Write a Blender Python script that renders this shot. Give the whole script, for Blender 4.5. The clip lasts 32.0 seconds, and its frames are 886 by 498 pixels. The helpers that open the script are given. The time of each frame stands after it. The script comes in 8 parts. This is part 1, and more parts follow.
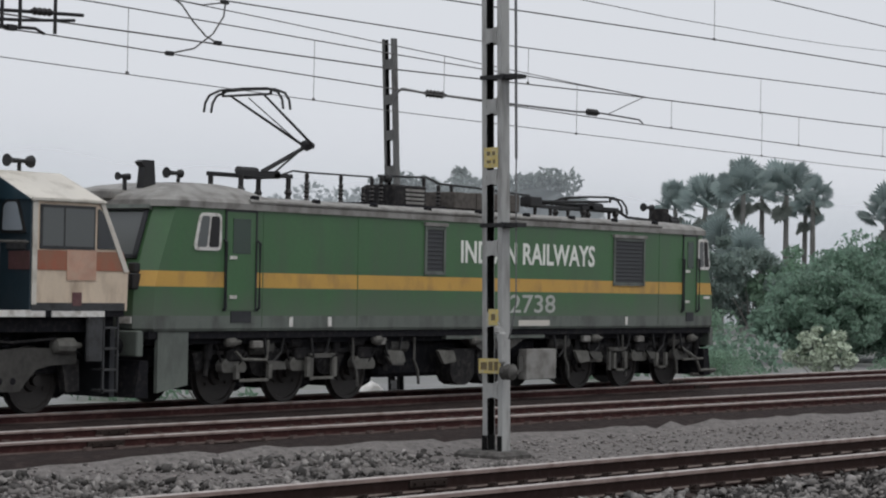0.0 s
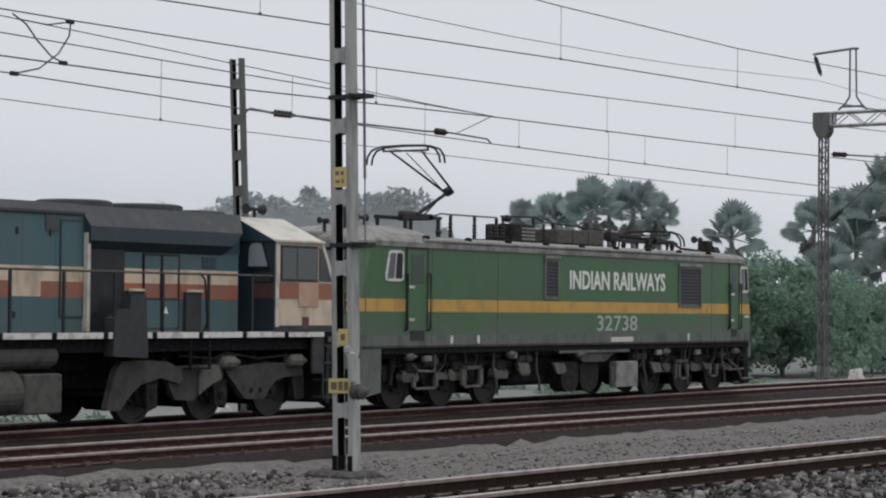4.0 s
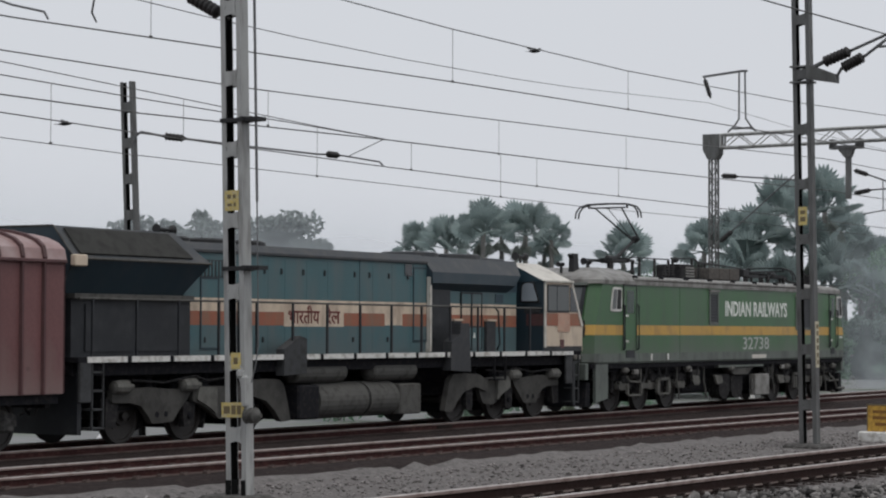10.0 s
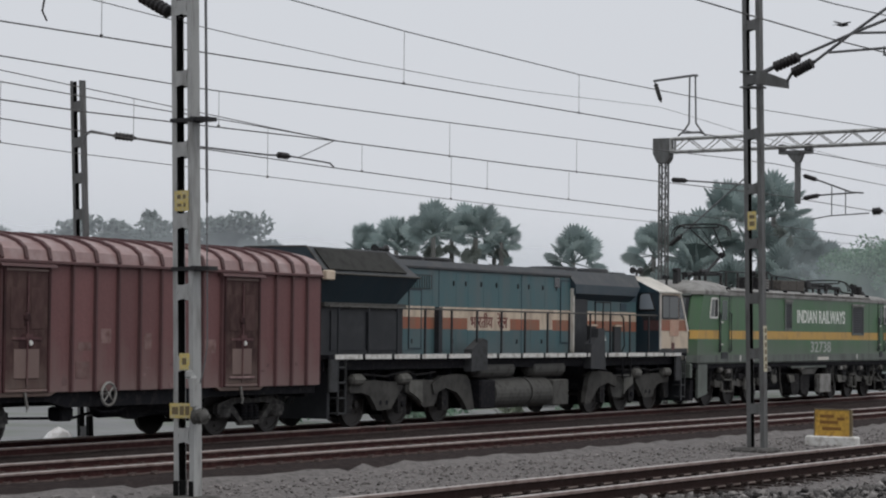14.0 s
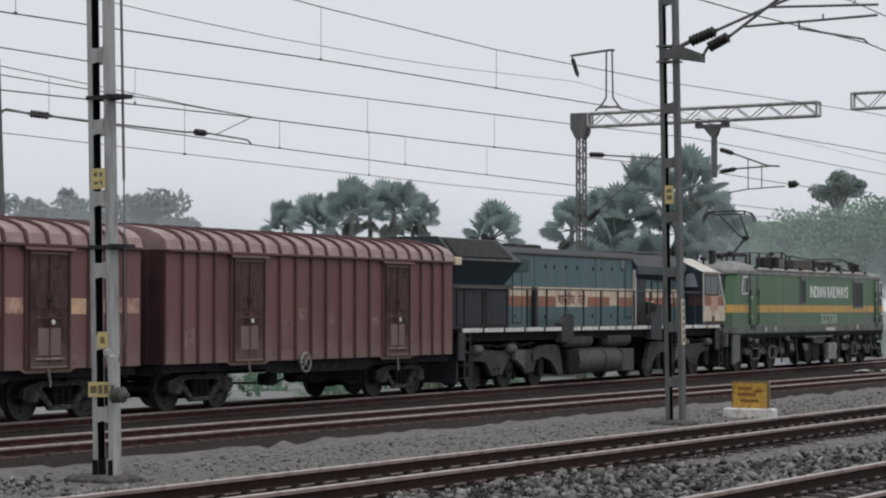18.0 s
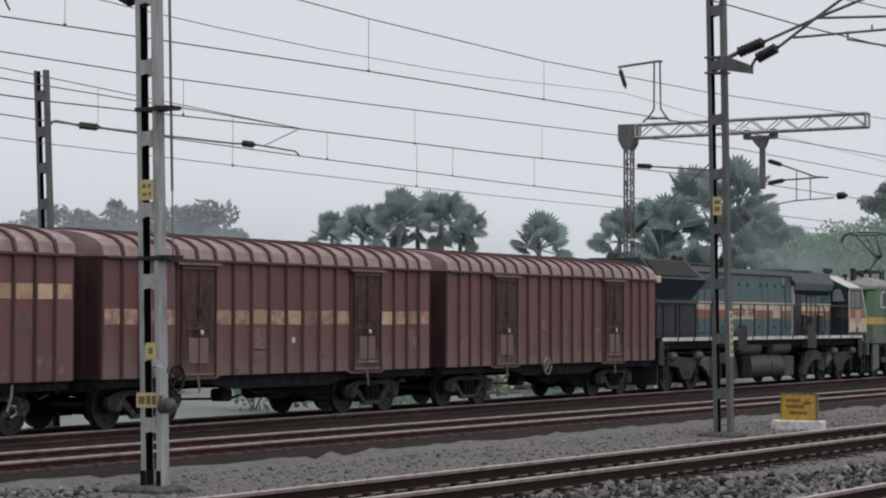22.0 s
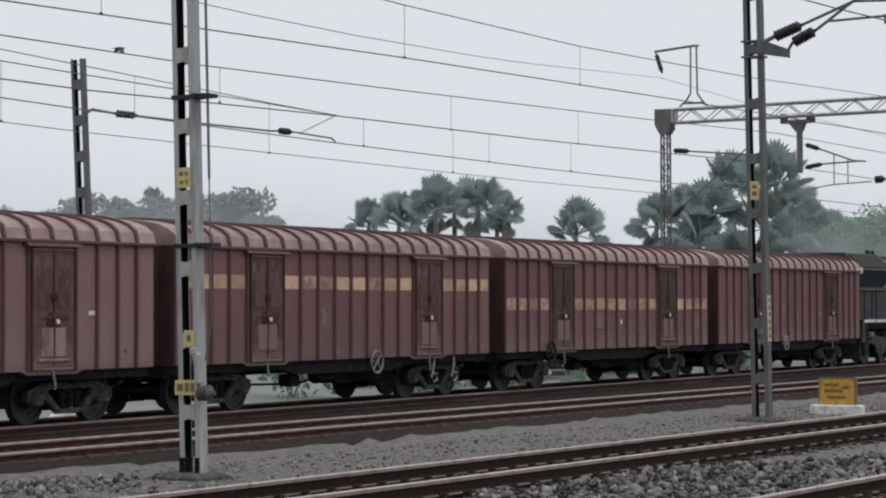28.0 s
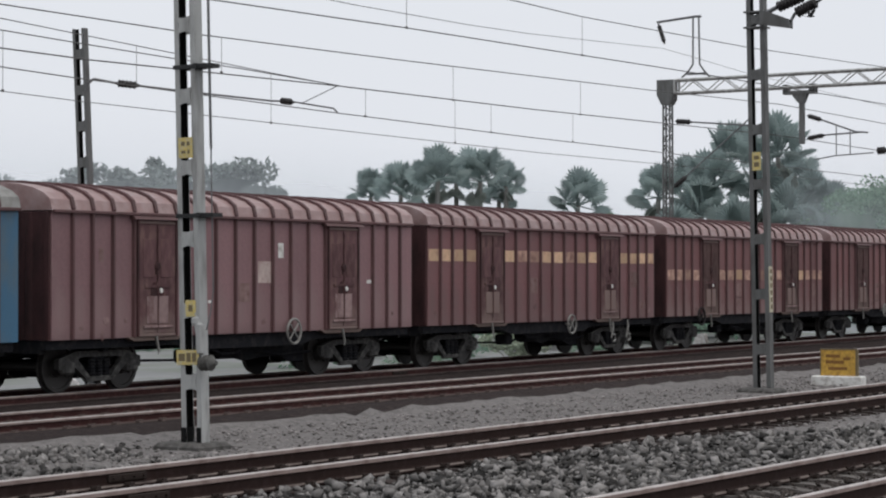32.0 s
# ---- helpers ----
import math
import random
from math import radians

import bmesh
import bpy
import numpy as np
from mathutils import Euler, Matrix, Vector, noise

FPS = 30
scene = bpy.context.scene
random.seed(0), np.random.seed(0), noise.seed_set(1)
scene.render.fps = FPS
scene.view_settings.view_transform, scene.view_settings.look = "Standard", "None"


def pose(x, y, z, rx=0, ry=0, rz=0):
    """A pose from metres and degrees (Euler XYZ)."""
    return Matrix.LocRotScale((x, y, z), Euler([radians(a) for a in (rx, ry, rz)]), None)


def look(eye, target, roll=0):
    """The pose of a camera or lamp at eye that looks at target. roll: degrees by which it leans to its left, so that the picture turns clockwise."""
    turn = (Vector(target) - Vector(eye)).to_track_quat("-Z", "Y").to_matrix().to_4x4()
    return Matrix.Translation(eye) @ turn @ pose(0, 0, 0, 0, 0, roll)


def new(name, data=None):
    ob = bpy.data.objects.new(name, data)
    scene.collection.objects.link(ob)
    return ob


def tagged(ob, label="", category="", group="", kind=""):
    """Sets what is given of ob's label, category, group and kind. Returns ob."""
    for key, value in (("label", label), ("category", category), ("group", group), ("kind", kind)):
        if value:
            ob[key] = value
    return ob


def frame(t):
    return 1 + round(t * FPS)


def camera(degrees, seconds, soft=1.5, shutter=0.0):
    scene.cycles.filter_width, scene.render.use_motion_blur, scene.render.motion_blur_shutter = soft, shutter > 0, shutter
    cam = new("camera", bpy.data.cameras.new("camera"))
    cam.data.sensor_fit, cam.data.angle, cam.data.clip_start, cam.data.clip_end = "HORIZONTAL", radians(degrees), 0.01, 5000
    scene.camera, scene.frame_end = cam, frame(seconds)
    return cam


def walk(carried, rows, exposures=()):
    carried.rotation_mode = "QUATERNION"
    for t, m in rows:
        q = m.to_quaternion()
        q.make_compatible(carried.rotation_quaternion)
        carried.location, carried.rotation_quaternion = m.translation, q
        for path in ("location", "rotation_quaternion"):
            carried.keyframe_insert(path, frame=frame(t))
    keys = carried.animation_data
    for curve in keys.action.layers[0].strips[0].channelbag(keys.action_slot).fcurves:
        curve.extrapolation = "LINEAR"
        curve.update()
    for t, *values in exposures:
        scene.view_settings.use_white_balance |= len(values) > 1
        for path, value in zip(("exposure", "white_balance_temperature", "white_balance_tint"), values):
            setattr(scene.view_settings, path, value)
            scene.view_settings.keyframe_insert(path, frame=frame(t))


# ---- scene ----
EYE = Vector((0.0, 0.0, 2.227))


def aim(yaw, pitch, roll):
    """A camera pose at EYE: yaw from the track's direction towards the far side, pitch up, roll."""
    a, b = radians(yaw), radians(pitch)
    way = Vector((math.cos(b) * math.cos(a), math.cos(b) * math.sin(a), math.sin(b)))
    return look(EYE, EYE + way * 10, roll)


cam = camera(22.203, 32.0, soft=2.1)
walk(cam, [
    (0, aim(36.989, 0.920, 1.042)),
    (0.5, aim(37.186, 1.027, 1.059)),
    (1, aim(37.160, 1.071, 1.018)),
    (1.5, aim(37.027, 1.262, 0.894)),
    (2, aim(36.461, 1.290, 0.894)),
    (2.5, aim(35.720, 1.301, 0.830)),
    (3, aim(34.730, 1.301, 0.842)),
    (3.5, aim(33.793, 1.323, 0.750)),
    (5.5, aim(31.933, 2.023, 0.373)),
    (6, aim(31.502, 2.110, 0.347)),
    (6.5, aim(31.384, 2.011, 0.272)),
    (7, aim(31.345, 2.032, 0.287)),
    (7.5, aim(31.221, 2.046, 0.270)),
    (8, aim(30.746, 2.085, 0.205)),
    (8.5, aim(30.414, 2.079, 0.159)),
    (9, aim(30.401, 2.068, 0.173)),
    (9.5, aim(30.387, 2.070, 0.159)),
    (10, aim(30.453, 2.066, 0.218)),
    (10.5, aim(30.445, 2.120, 0.291)),
    (11, aim(30.510, 2.413, 0.281)),
    (11.5, aim(30.380, 2.893, 0.270)),
    (12, aim(30.221, 2.837, 0.369)),
    (12.5, aim(30.199, 2.718, 0.574)),
    (13, aim(30.254, 2.614, 0.603)),
    (13.5, aim(29.854, 2.381, 0.656)),
    (14, aim(29.184, 2.126, 0.588)),
    (14.5, aim(28.813, 2.027, 0.496)),
    (16.5, aim(27.850, 1.818, 0.400)),
    (17, aim(27.545, 1.574, 0.364)),
    (17.5, aim(27.380, 1.519, 0.297)),
    (18, aim(27.115, 1.525, 0.077)),
    (18.5, aim(27.098, 2.070, -0.221)),
    (19, aim(27.011, 2.075, -0.083)),
    (19.5, aim(26.740, 1.922, -0.028)),
    (20, aim(26.721, 1.881, 0.016)),
    (20.5, aim(26.707, 1.794, 0.110)),
    (21, aim(26.749, 1.728, 0.102)),
    (21.5, aim(27.229, 1.717, 0.100)),
    (22, aim(28.319, 1.810, 0.156)),
    (22.5, aim(28.805, 1.820, 0.135)),
    (23, aim(29.110, 1.785, 0.115)),
    (23.5, aim(29.133, 1.774, 0.081)),
    (24, aim(29.234, 1.743, 0.026)),
    (24.5, aim(29.391, 1.638, 0.065)),
    (25, aim(29.373, 1.638, 0.038)),
    (25.5, aim(29.350, 1.651, -0.016)),
    (27.5, aim(29.236, 1.533, -0.106)),
    (28, aim(29.256, 1.459, -0.135)),
    (28.5, aim(29.278, 1.371, -0.146)),
    (29, aim(29.274, 1.132, -0.154)),
    (29.5, aim(29.274, 0.787, -0.143)),
    (30, aim(29.315, 0.695, -0.184)),
    (30.5, aim(29.263, 0.625, -0.247)),
    (31, aim(29.275, 0.653, -0.196)),
    (31.5, aim(29.307, 0.655, -0.051)),
    (32, aim(29.302, 0.709, -0.032)),
], [(0, 0.27), (6, 0.22), (13, 0.15), (17, 0.27), (18, 0.30), (19, 0.10), (20, 0.24), (25, 0.27), (28, 0.34), (32, 0.42)])

# ---- light ----
world = bpy.data.worlds.new("overcast_sky")
world.use_nodes = True
scene.world = world
wn, wl = world.node_tree.nodes, world.node_tree.links
wn.clear()
w_out = wn.new("ShaderNodeOutputWorld")
w_bg = wn.new("ShaderNodeBackground")
w_sky = wn.new("ShaderNodeTexSky")
w_sky.sky_type, w_sky.sun_disc = "NISHITA", False
w_sky.sun_elevation, w_sky.sun_rotation = radians(58), radians(200)
w_sky.air_density, w_sky.dust_density, w_sky.ozone_density = 2.0, 6.0, 1.0
w_dim = wn.new("ShaderNodeMix")
w_dim.data_type, w_dim.blend_type = "RGBA", "MULTIPLY"
w_dim.inputs[0].default_value = 1.0
w_dim.inputs[7].default_value = (0.07, 0.07, 0.07, 1)
w_mix = wn.new("ShaderNodeMix")
w_mix.data_type = "RGBA"
w_mix.inputs[0].default_value = 0.93
w_mix.inputs[7].default_value = (0.600, 0.622, 0.668, 1)
wl.new(w_sky.outputs[0], w_dim.inputs[6])
wl.new(w_dim.outputs[2], w_mix.inputs[6])
wl.new(w_mix.outputs[2], w_bg.inputs[0])
wl.new(w_bg.outputs[0], w_out.inputs[0])
w_bg.inputs[1].default_value = 1.0

sun = new("sun", bpy.data.lights.new("sun", "SUN"))
sun.data.energy, sun.data.angle, sun.data.color = 0.7, radians(40), (1.0, 0.96, 0.9)
sun.matrix_world = look((0, 0, 60), (8, 22, 0))


# ---- materials ----
def mat(name, base, rough=0.6, metal=0.0, var=0.25, scale=2.0, fine=30.0, bump=0.15, dirt=None, amount=0.4, streak=1.0, rnd=0.0,
        island=0.0, reach=0.02, thin=0.0, splash=None):
    """A worn surface: base colour with coarse and fine variation, dirt in patches or streaks, fine relief.
    splash: height up to which ballast dust has been thrown, height of its full cover, its colour and amount."""
    m = bpy.data.materials.new(name)
    m.use_nodes = True
    n, l = m.node_tree.nodes, m.node_tree.links
    b = n["Principled BSDF"]
    b.inputs["Metallic"].default_value = metal
    b.inputs["Specular IOR Level"].default_value = 0.5 if rough < 0.7 or metal else 0.1     # soot, dust and stone have no gloss
    co = n.new("ShaderNodeTexCoord")
    mp = n.new("ShaderNodeMapping")
    mp.inputs["Scale"].default_value = (1, 1, streak)
    l.new(co.outputs["Object"], mp.inputs[0])
    n1, n2 = n.new("ShaderNodeTexNoise"), n.new("ShaderNodeTexNoise")
    n1.inputs["Scale"].default_value, n1.inputs["Detail"].default_value = scale, 5
    n2.inputs["Scale"].default_value, n2.inputs["Detail"].default_value = fine, 3
    l.new(mp.outputs[0], n1.inputs["Vector"])
    l.new(co.outputs["Object"], n2.inputs["Vector"])

    def math_node(op, a, c, d=None):
        k = n.new("ShaderNodeMath")
        k.operation = op
        for i, v in enumerate((a, c, d)):
            if v is None:
                continue
            if isinstance(v, (int, float)):
                k.inputs[i].default_value = v
            else:
                l.new(v, k.inputs[i])
        return k.outputs[0]

    f = math_node("MULTIPLY_ADD", n1.outputs[0], 2 * var, 1 - var)
    g = math_node("MULTIPLY_ADD", n2.outputs[0], var, 1 - var / 2)
    f = math_node("MULTIPLY", f, g)
    if rnd:
        oi = n.new("ShaderNodeObjectInfo")
        f = math_node("MULTIPLY", f, math_node("MULTIPLY_ADD", oi.outputs["Random"], 2 * rnd, 1 - rnd))
    if island:
        ge = n.new("ShaderNodeNewGeometry")
        f = math_node("MULTIPLY", f, math_node("MULTIPLY_ADD", ge.outputs["Random Per Island"], 2 * island, 1 - island))
    vm = n.new("ShaderNodeVectorMath")
    vm.operation = "SCALE"
    vm.inputs[0].default_value = base
    l.new(f, vm.inputs["Scale"])
    colour = vm.outputs[0]
    if dirt:
        n3 = n.new("ShaderNodeTexNoise")
        n3.inputs["Scale"].default_value, n3.inputs["Detail"].default_value = scale * 2.3, 8
        l.new(mp.outputs[0], n3.inputs["Vector"])
        ramp = n.new("ShaderNodeMapRange")
        ramp.inputs[1].default_value, ramp.inputs[2].default_value = 0.62 - amount * 0.4, 0.78 - amount * 0.15
        ramp.inputs[4].default_value = 0.85
        l.new(n3.outputs[0], ramp.inputs[0])
        mx = n.new("ShaderNodeMix")
        mx.data_type = "RGBA"
        mx.inputs[7].default_value = (*dirt, 1)
        l.new(ramp.outputs[0], mx.inputs[0])
        l.new(colour, mx.inputs[6])
        colour = mx.outputs[2]
    if splash:
        sp, up = n.new("ShaderNodeSeparateXYZ"), n.new("ShaderNodeMapRange")
        l.new(co.outputs["Object"], sp.inputs[0])
        ragged = math_node("MULTIPLY_ADD", n1.outputs[0], 1.1 * (splash[0] - splash[1]), sp.outputs[2])
        up.inputs[1].default_value, up.inputs[2].default_value, up.inputs[3].default_value, up.inputs[4].default_value = splash[0] + 0.3 * (splash[0] - splash[1]), splash[1] + 0.5 * (splash[0] - splash[1]), 0, splash[3]
        l.new(ragged, up.inputs[0])
        dusty = n.new("ShaderNodeMix")
        dusty.data_type = "RGBA"
        dusty.inputs[7].default_value = (*splash[2], 1)
        l.new(up.outputs[0], dusty.inputs[0])
        l.new(colour, dusty.inputs[6])
        colour = dusty.outputs[2]
    l.new(colour, b.inputs["Base Color"])
    if thin:
        tr, ad = n.new("ShaderNodeBsdfTranslucent"), n.new("ShaderNodeMixShader")
        ad.inputs[0].default_value = thin
        gain = n.new("ShaderNodeVectorMath")
        gain.operation = "SCALE"
        gain.inputs["Scale"].default_value = 1.9
        l.new(colour, gain.inputs[0])
        l.new(gain.outputs[0], tr.inputs[0])
        l.new(b.outputs[0], ad.inputs[1])
        l.new(tr.outputs[0], ad.inputs[2])
        l.new(ad.outputs[0], n["Material Output"].inputs[0])
    r = math_node("MULTIPLY_ADD", n1.outputs[0], 0.3, rough - 0.15)
    l.new(r, b.inputs["Roughness"])
    if bump:
        bp = n.new("ShaderNodeBump")
        bp.inputs["Strength"].default_value, bp.inputs["Distance"].default_value = bump, reach
        l.new(n2.outputs[0], bp.inputs["Height"])
        l.new(bp.outputs[0], b.inputs["Normal"])
    return m


def glass(name, tint, rough=0.1):
    m = bpy.data.materials.new(name)
    m.use_nodes = True
    b = m.node_tree.nodes["Principled BSDF"]
    b.inputs["Base Color"].default_value = (*tint, 1)
    b.inputs["Roughness"].default_value = rough
    b.inputs["Specular IOR Level"].default_value = 0.6
    return m


SPLASH = (1.75, 1.02, (0.235, 0.178, 0.165), 0.62)
M_WAGON = mat("oxide_red_paint", (0.166, 0.073, 0.073), 0.6, var=0.42, scale=1.0, fine=15, bump=0.1, dirt=(0.19, 0.115, 0.108), amount=0.30, streak=0.3, rnd=0.16, splash=SPLASH)
M_WAGON_C = mat("dark_maroon_paint", (0.176, 0.080, 0.083), 0.6, var=0.42, scale=1.0, fine=15, bump=0.1, dirt=(0.150, 0.088, 0.085), amount=0.30, streak=0.3, rnd=0.12, splash=(1.6, 1.02, (0.16, 0.115, 0.11), 0.45))
M_WAGON_B = mat("faded_purple_brown_paint", (0.222, 0.122, 0.129), 0.62, var=0.42, scale=1.0, fine=15, bump=0.1, dirt=(0.245, 0.160, 0.158), amount=0.42, streak=0.3, rnd=0.12, splash=(1.45, 1.02, (0.13, 0.08, 0.08), 0.45))
M_WAGON_DOOR = mat("worn_door_paint", (0.112, 0.060, 0.064), 0.7, var=0.45, scale=2.2, fine=14, bump=0.15, dirt=(0.20, 0.125, 0.112), amount=0.38, streak=0.5, rnd=0.16, splash=(1.7, 1.02, (0.25, 0.19, 0.17), 0.7))
M_DOOR_DARK = mat("dark_brown_door_paint", (0.078, 0.046, 0.044), 0.72, var=0.45, scale=2.2, fine=14, bump=0.15, dirt=(0.13, 0.085, 0.076), amount=0.38, streak=0.5, rnd=0.16, splash=(1.7, 1.02, (0.20, 0.155, 0.135), 0.7))
# Dark maroon: shade of the wagon ends put into colour, and door trim.
M_END = mat("end_shade_and_trim_paint", (0.072, 0.036, 0.037), 0.75, var=0.4, scale=1.4, fine=16, bump=0.15, dirt=(0.034, 0.024, 0.024), amount=0.5, streak=0.4)
# Darker than the panels: shadow lines along the ribs, put into the colour.
M_RIB = mat("shadowed_rib_paint", (0.105, 0.050, 0.051), 0.65, var=0.3, scale=2, fine=16, dirt=(0.085, 0.048, 0.043), amount=0.3, rnd=0.14)
M_WROOF = mat("dusty_roof_paint", (0.29, 0.186, 0.178), 0.42, var=0.3, scale=1.3, fine=14, dirt=(0.41, 0.31, 0.30), amount=0.5, rnd=0.1)
M_STRIPE_W = mat("faded_ochre_paint", (0.58, 0.395, 0.265), 0.7, var=0.25, scale=2.2, fine=12, dirt=(0.36, 0.21, 0.16), amount=0.3, rnd=0.3)
M_STRIPE_OLD = mat("worn_off_ochre_paint", (0.46, 0.30, 0.235), 0.75, var=0.35, scale=2.6, fine=12, dirt=(0.20, 0.11, 0.10), amount=0.6, rnd=0.35)
M_FADED = mat("faded_marking_paint", (0.235, 0.158, 0.15), 0.75, var=0.35, scale=2.5, fine=9, bump=0, dirt=(0.15, 0.08, 0.075), amount=0.5, rnd=0.25)
M_WHITE = mat("chipped_white_paint", (0.72, 0.71, 0.68), 0.55, var=0.15, scale=3, dirt=(0.30, 0.27, 0.23), amount=0.35)
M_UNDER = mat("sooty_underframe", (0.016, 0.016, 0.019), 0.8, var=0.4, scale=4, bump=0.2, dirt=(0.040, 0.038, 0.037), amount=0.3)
M_WBOGIE = mat("wagon_cast_steel", (0.050, 0.048, 0.047), 0.75, var=0.45, scale=3, fine=18, bump=0.2, dirt=(0.155, 0.15, 0.14), amount=0.42, rnd=0.2)
M_BOGIE = mat("dusty_cast_steel", (0.026, 0.025, 0.026), 0.8, var=0.45, scale=4, bump=0.25, dirt=(0.066, 0.063, 0.060), amount=0.35)
M_TANK = mat("grey_dusty_tank", (0.105, 0.103, 0.097), 0.7, var=0.25, scale=2.5, dirt=(0.05, 0.047, 0.043), amount=0.3)
M_GREYBOX = mat("dark_grey_box", (0.068, 0.070, 0.073), 0.7, var=0.3, scale=2.5, dirt=(0.04, 0.04, 0.04), amount=0.4)
M_WHEEL = mat("brown_wheel_steel", (0.040, 0.036, 0.034), 0.6, metal=0.4, var=0.35, scale=5)
M_GREEN = mat("loco_green_paint", (0.054, 0.140, 0.056), 0.38, var=0.22, scale=0.8, fine=14, bump=0.03, dirt=(0.062, 0.112, 0.062), amount=0.4, streak=0.35, splash=(2.35, 1.5, (0.105, 0.125, 0.098), 0.8))
M_YELLOW = mat("loco_yellow_paint", (0.56, 0.33, 0.07), 0.45, var=0.15, scale=1.2, dirt=(0.35, 0.21, 0.07), amount=0.3, streak=0.5)
M_SKIRT = mat("loco_grey_skirt", (0.130, 0.150, 0.132), 0.55, var=0.25, scale=1.3, dirt=(0.06, 0.062, 0.058), amount=0.4, streak=0.4)
M_EROOF = mat("loco_grey_roof", (0.27, 0.265, 0.25), 0.6, var=0.25, scale=1.4, dirt=(0.11, 0.10, 0.09), amount=0.5)
M_TEAL = mat("diesel_blue_paint", (0.058, 0.132, 0.146), 0.48, var=0.3, scale=0.9, fine=22, bump=0.06, dirt=(0.10, 0.135, 0.14), amount=0.55, streak=0.35, splash=(2.3, 1.7, (0.115, 0.145, 0.150), 0.6))
M_NAVY = mat("diesel_dark_blue", (0.021, 0.040, 0.054), 0.5, var=0.3, scale=1.3, dirt=(0.034, 0.048, 0.06), amount=0.35, streak=0.4)
M_BLACK = mat("black_panel_paint", (0.016, 0.018, 0.022), 0.55, var=0.35, scale=1.6, dirt=(0.03, 0.032, 0.036), amount=0.35)
M_DROOF = mat("sooty_diesel_roof", (0.045, 0.050, 0.056), 0.6, var=0.35, scale=1.4, dirt=(0.075, 0.073, 0.07), amount=0.4)
M_CREAM = mat("diesel_cream_paint", (0.66, 0.545, 0.42), 0.5, var=0.15, scale=1.4, dirt=(0.36, 0.27, 0.20), amount=0.4, streak=0.5)
M_CABROOF = mat("dusty_cream_roof", (0.62, 0.59, 0.53), 0.55, var=0.15, scale=1.2, dirt=(0.34, 0.31, 0.26), amount=0.3)
M_PATCH = mat("pinkish_repainted_patch", (0.50, 0.30, 0.22), 0.55, var=0.3, scale=2, fine=12, bump=0, dirt=(0.50, 0.36, 0.27), amount=0.5)
M_ORANGE = mat("diesel_orange_paint", (0.34, 0.115, 0.065), 0.55, var=0.3, scale=1.5, dirt=(0.24, 0.15, 0.10), amount=0.6, streak=0.5)
M_BLUE = mat("blue_van_paint", (0.045, 0.135, 0.23), 0.5, var=0.2, scale=1.2, dirt=(0.08, 0.13, 0.17), amount=0.4, streak=0.4)
M_RUBBER = mat("black_fitting", (0.012, 0.012, 0.013), 0.6, var=0.3, scale=8)
M_PAPER = mat("stained_paper_notice", (0.54, 0.44, 0.41), 0.8, var=0.25, scale=3, fine=9, bump=0, dirt=(0.36, 0.26, 0.24), amount=0.5)
M_LETTER = mat("white_lettering", (0.80, 0.82, 0.77), 0.55, var=0.12, scale=4)
M_MAROON = mat("maroon_lettering", (0.16, 0.03, 0.025), 0.6, var=0.2, scale=6)
M_FRAME = mat("dusty_bogie_frame", (0.080, 0.078, 0.073), 0.75, var=0.45, scale=1.6, fine=16, bump=0.2, dirt=(0.045, 0.043, 0.042), amount=0.42)
# Paler grey that puts highlights on the running gear into the colour.
M_FRAME_PALE = mat("pale_highlight_casting", (0.150, 0.148, 0.136), 0.75, var=0.45, scale=2.5, fine=16, bump=0.15, dirt=(0.09, 0.086, 0.08), amount=0.4)
M_DEEPBLUE = mat("diesel_deep_blue", (0.026, 0.056, 0.076), 0.45, var=0.3, scale=1.2, fine=16, bump=0.05, dirt=(0.05, 0.075, 0.09), amount=0.35, streak=0.4)
M_DARKGREY = mat("dark_grey_sheet", (0.034, 0.036, 0.040), 0.65, var=0.3, scale=2, fine=16, bump=0.08, dirt=(0.055, 0.055, 0.056), amount=0.35)
M_RADIATOR = mat("sooty_radiator_mesh", (0.050, 0.050, 0.047), 0.75, var=0.3, scale=2, dirt=(0.03, 0.03, 0.028), amount=0.4)
M_LOUVRE = mat("brown_grey_louvre", (0.11, 0.10, 0.092), 0.7, var=0.3, scale=4, dirt=(0.05, 0.046, 0.042), amount=0.4)
M_VENT = mat("grey_vent_paint", (0.050, 0.053, 0.058), 0.65, var=0.25, scale=3)
M_NUMBER = mat("greyed_lettering", (0.44, 0.46, 0.43), 0.6, var=0.15, scale=4)
M_DOORPANE = glass("dark_green_pane", (0.030, 0.055, 0.040), 0.25)
M_PANE = glass("dark_cab_glass", (0.018, 0.021, 0.024), 0.12)
# The sky's reflection is put into this glass colour.
M_PANE_PALE = glass("sky_painted_cab_glass", (0.34, 0.38, 0.42), 0.25)
M_PANE_GREY = glass("grey_cab_glass", (0.10, 0.11, 0.11), 0.3)
M_RAIL = mat("rusted_rail", (0.027, 0.016, 0.014), 0.85, var=0.35, scale=3, fine=60, bump=0.2, dirt=(0.042, 0.028, 0.026), amount=0.3)
M_RAIL_RED = mat("red_rusted_rail", (0.046, 0.020, 0.019), 0.82, var=0.35, scale=3, fine=60, bump=0.2, dirt=(0.095, 0.047, 0.041), amount=0.3)
M_RAILTOP = mat("worn_rail_head", (0.50, 0.45, 0.43), 0.45, metal=0.2, var=0.25, scale=1.2, dirt=(0.27, 0.20, 0.17), amount=0.35)
M_RAILSIDE = mat("dusty_head_side", (0.29, 0.225, 0.205), 0.8, var=0.3, scale=1.2, fine=20, bump=0.05, dirt=(0.13, 0.085, 0.075), amount=0.35)
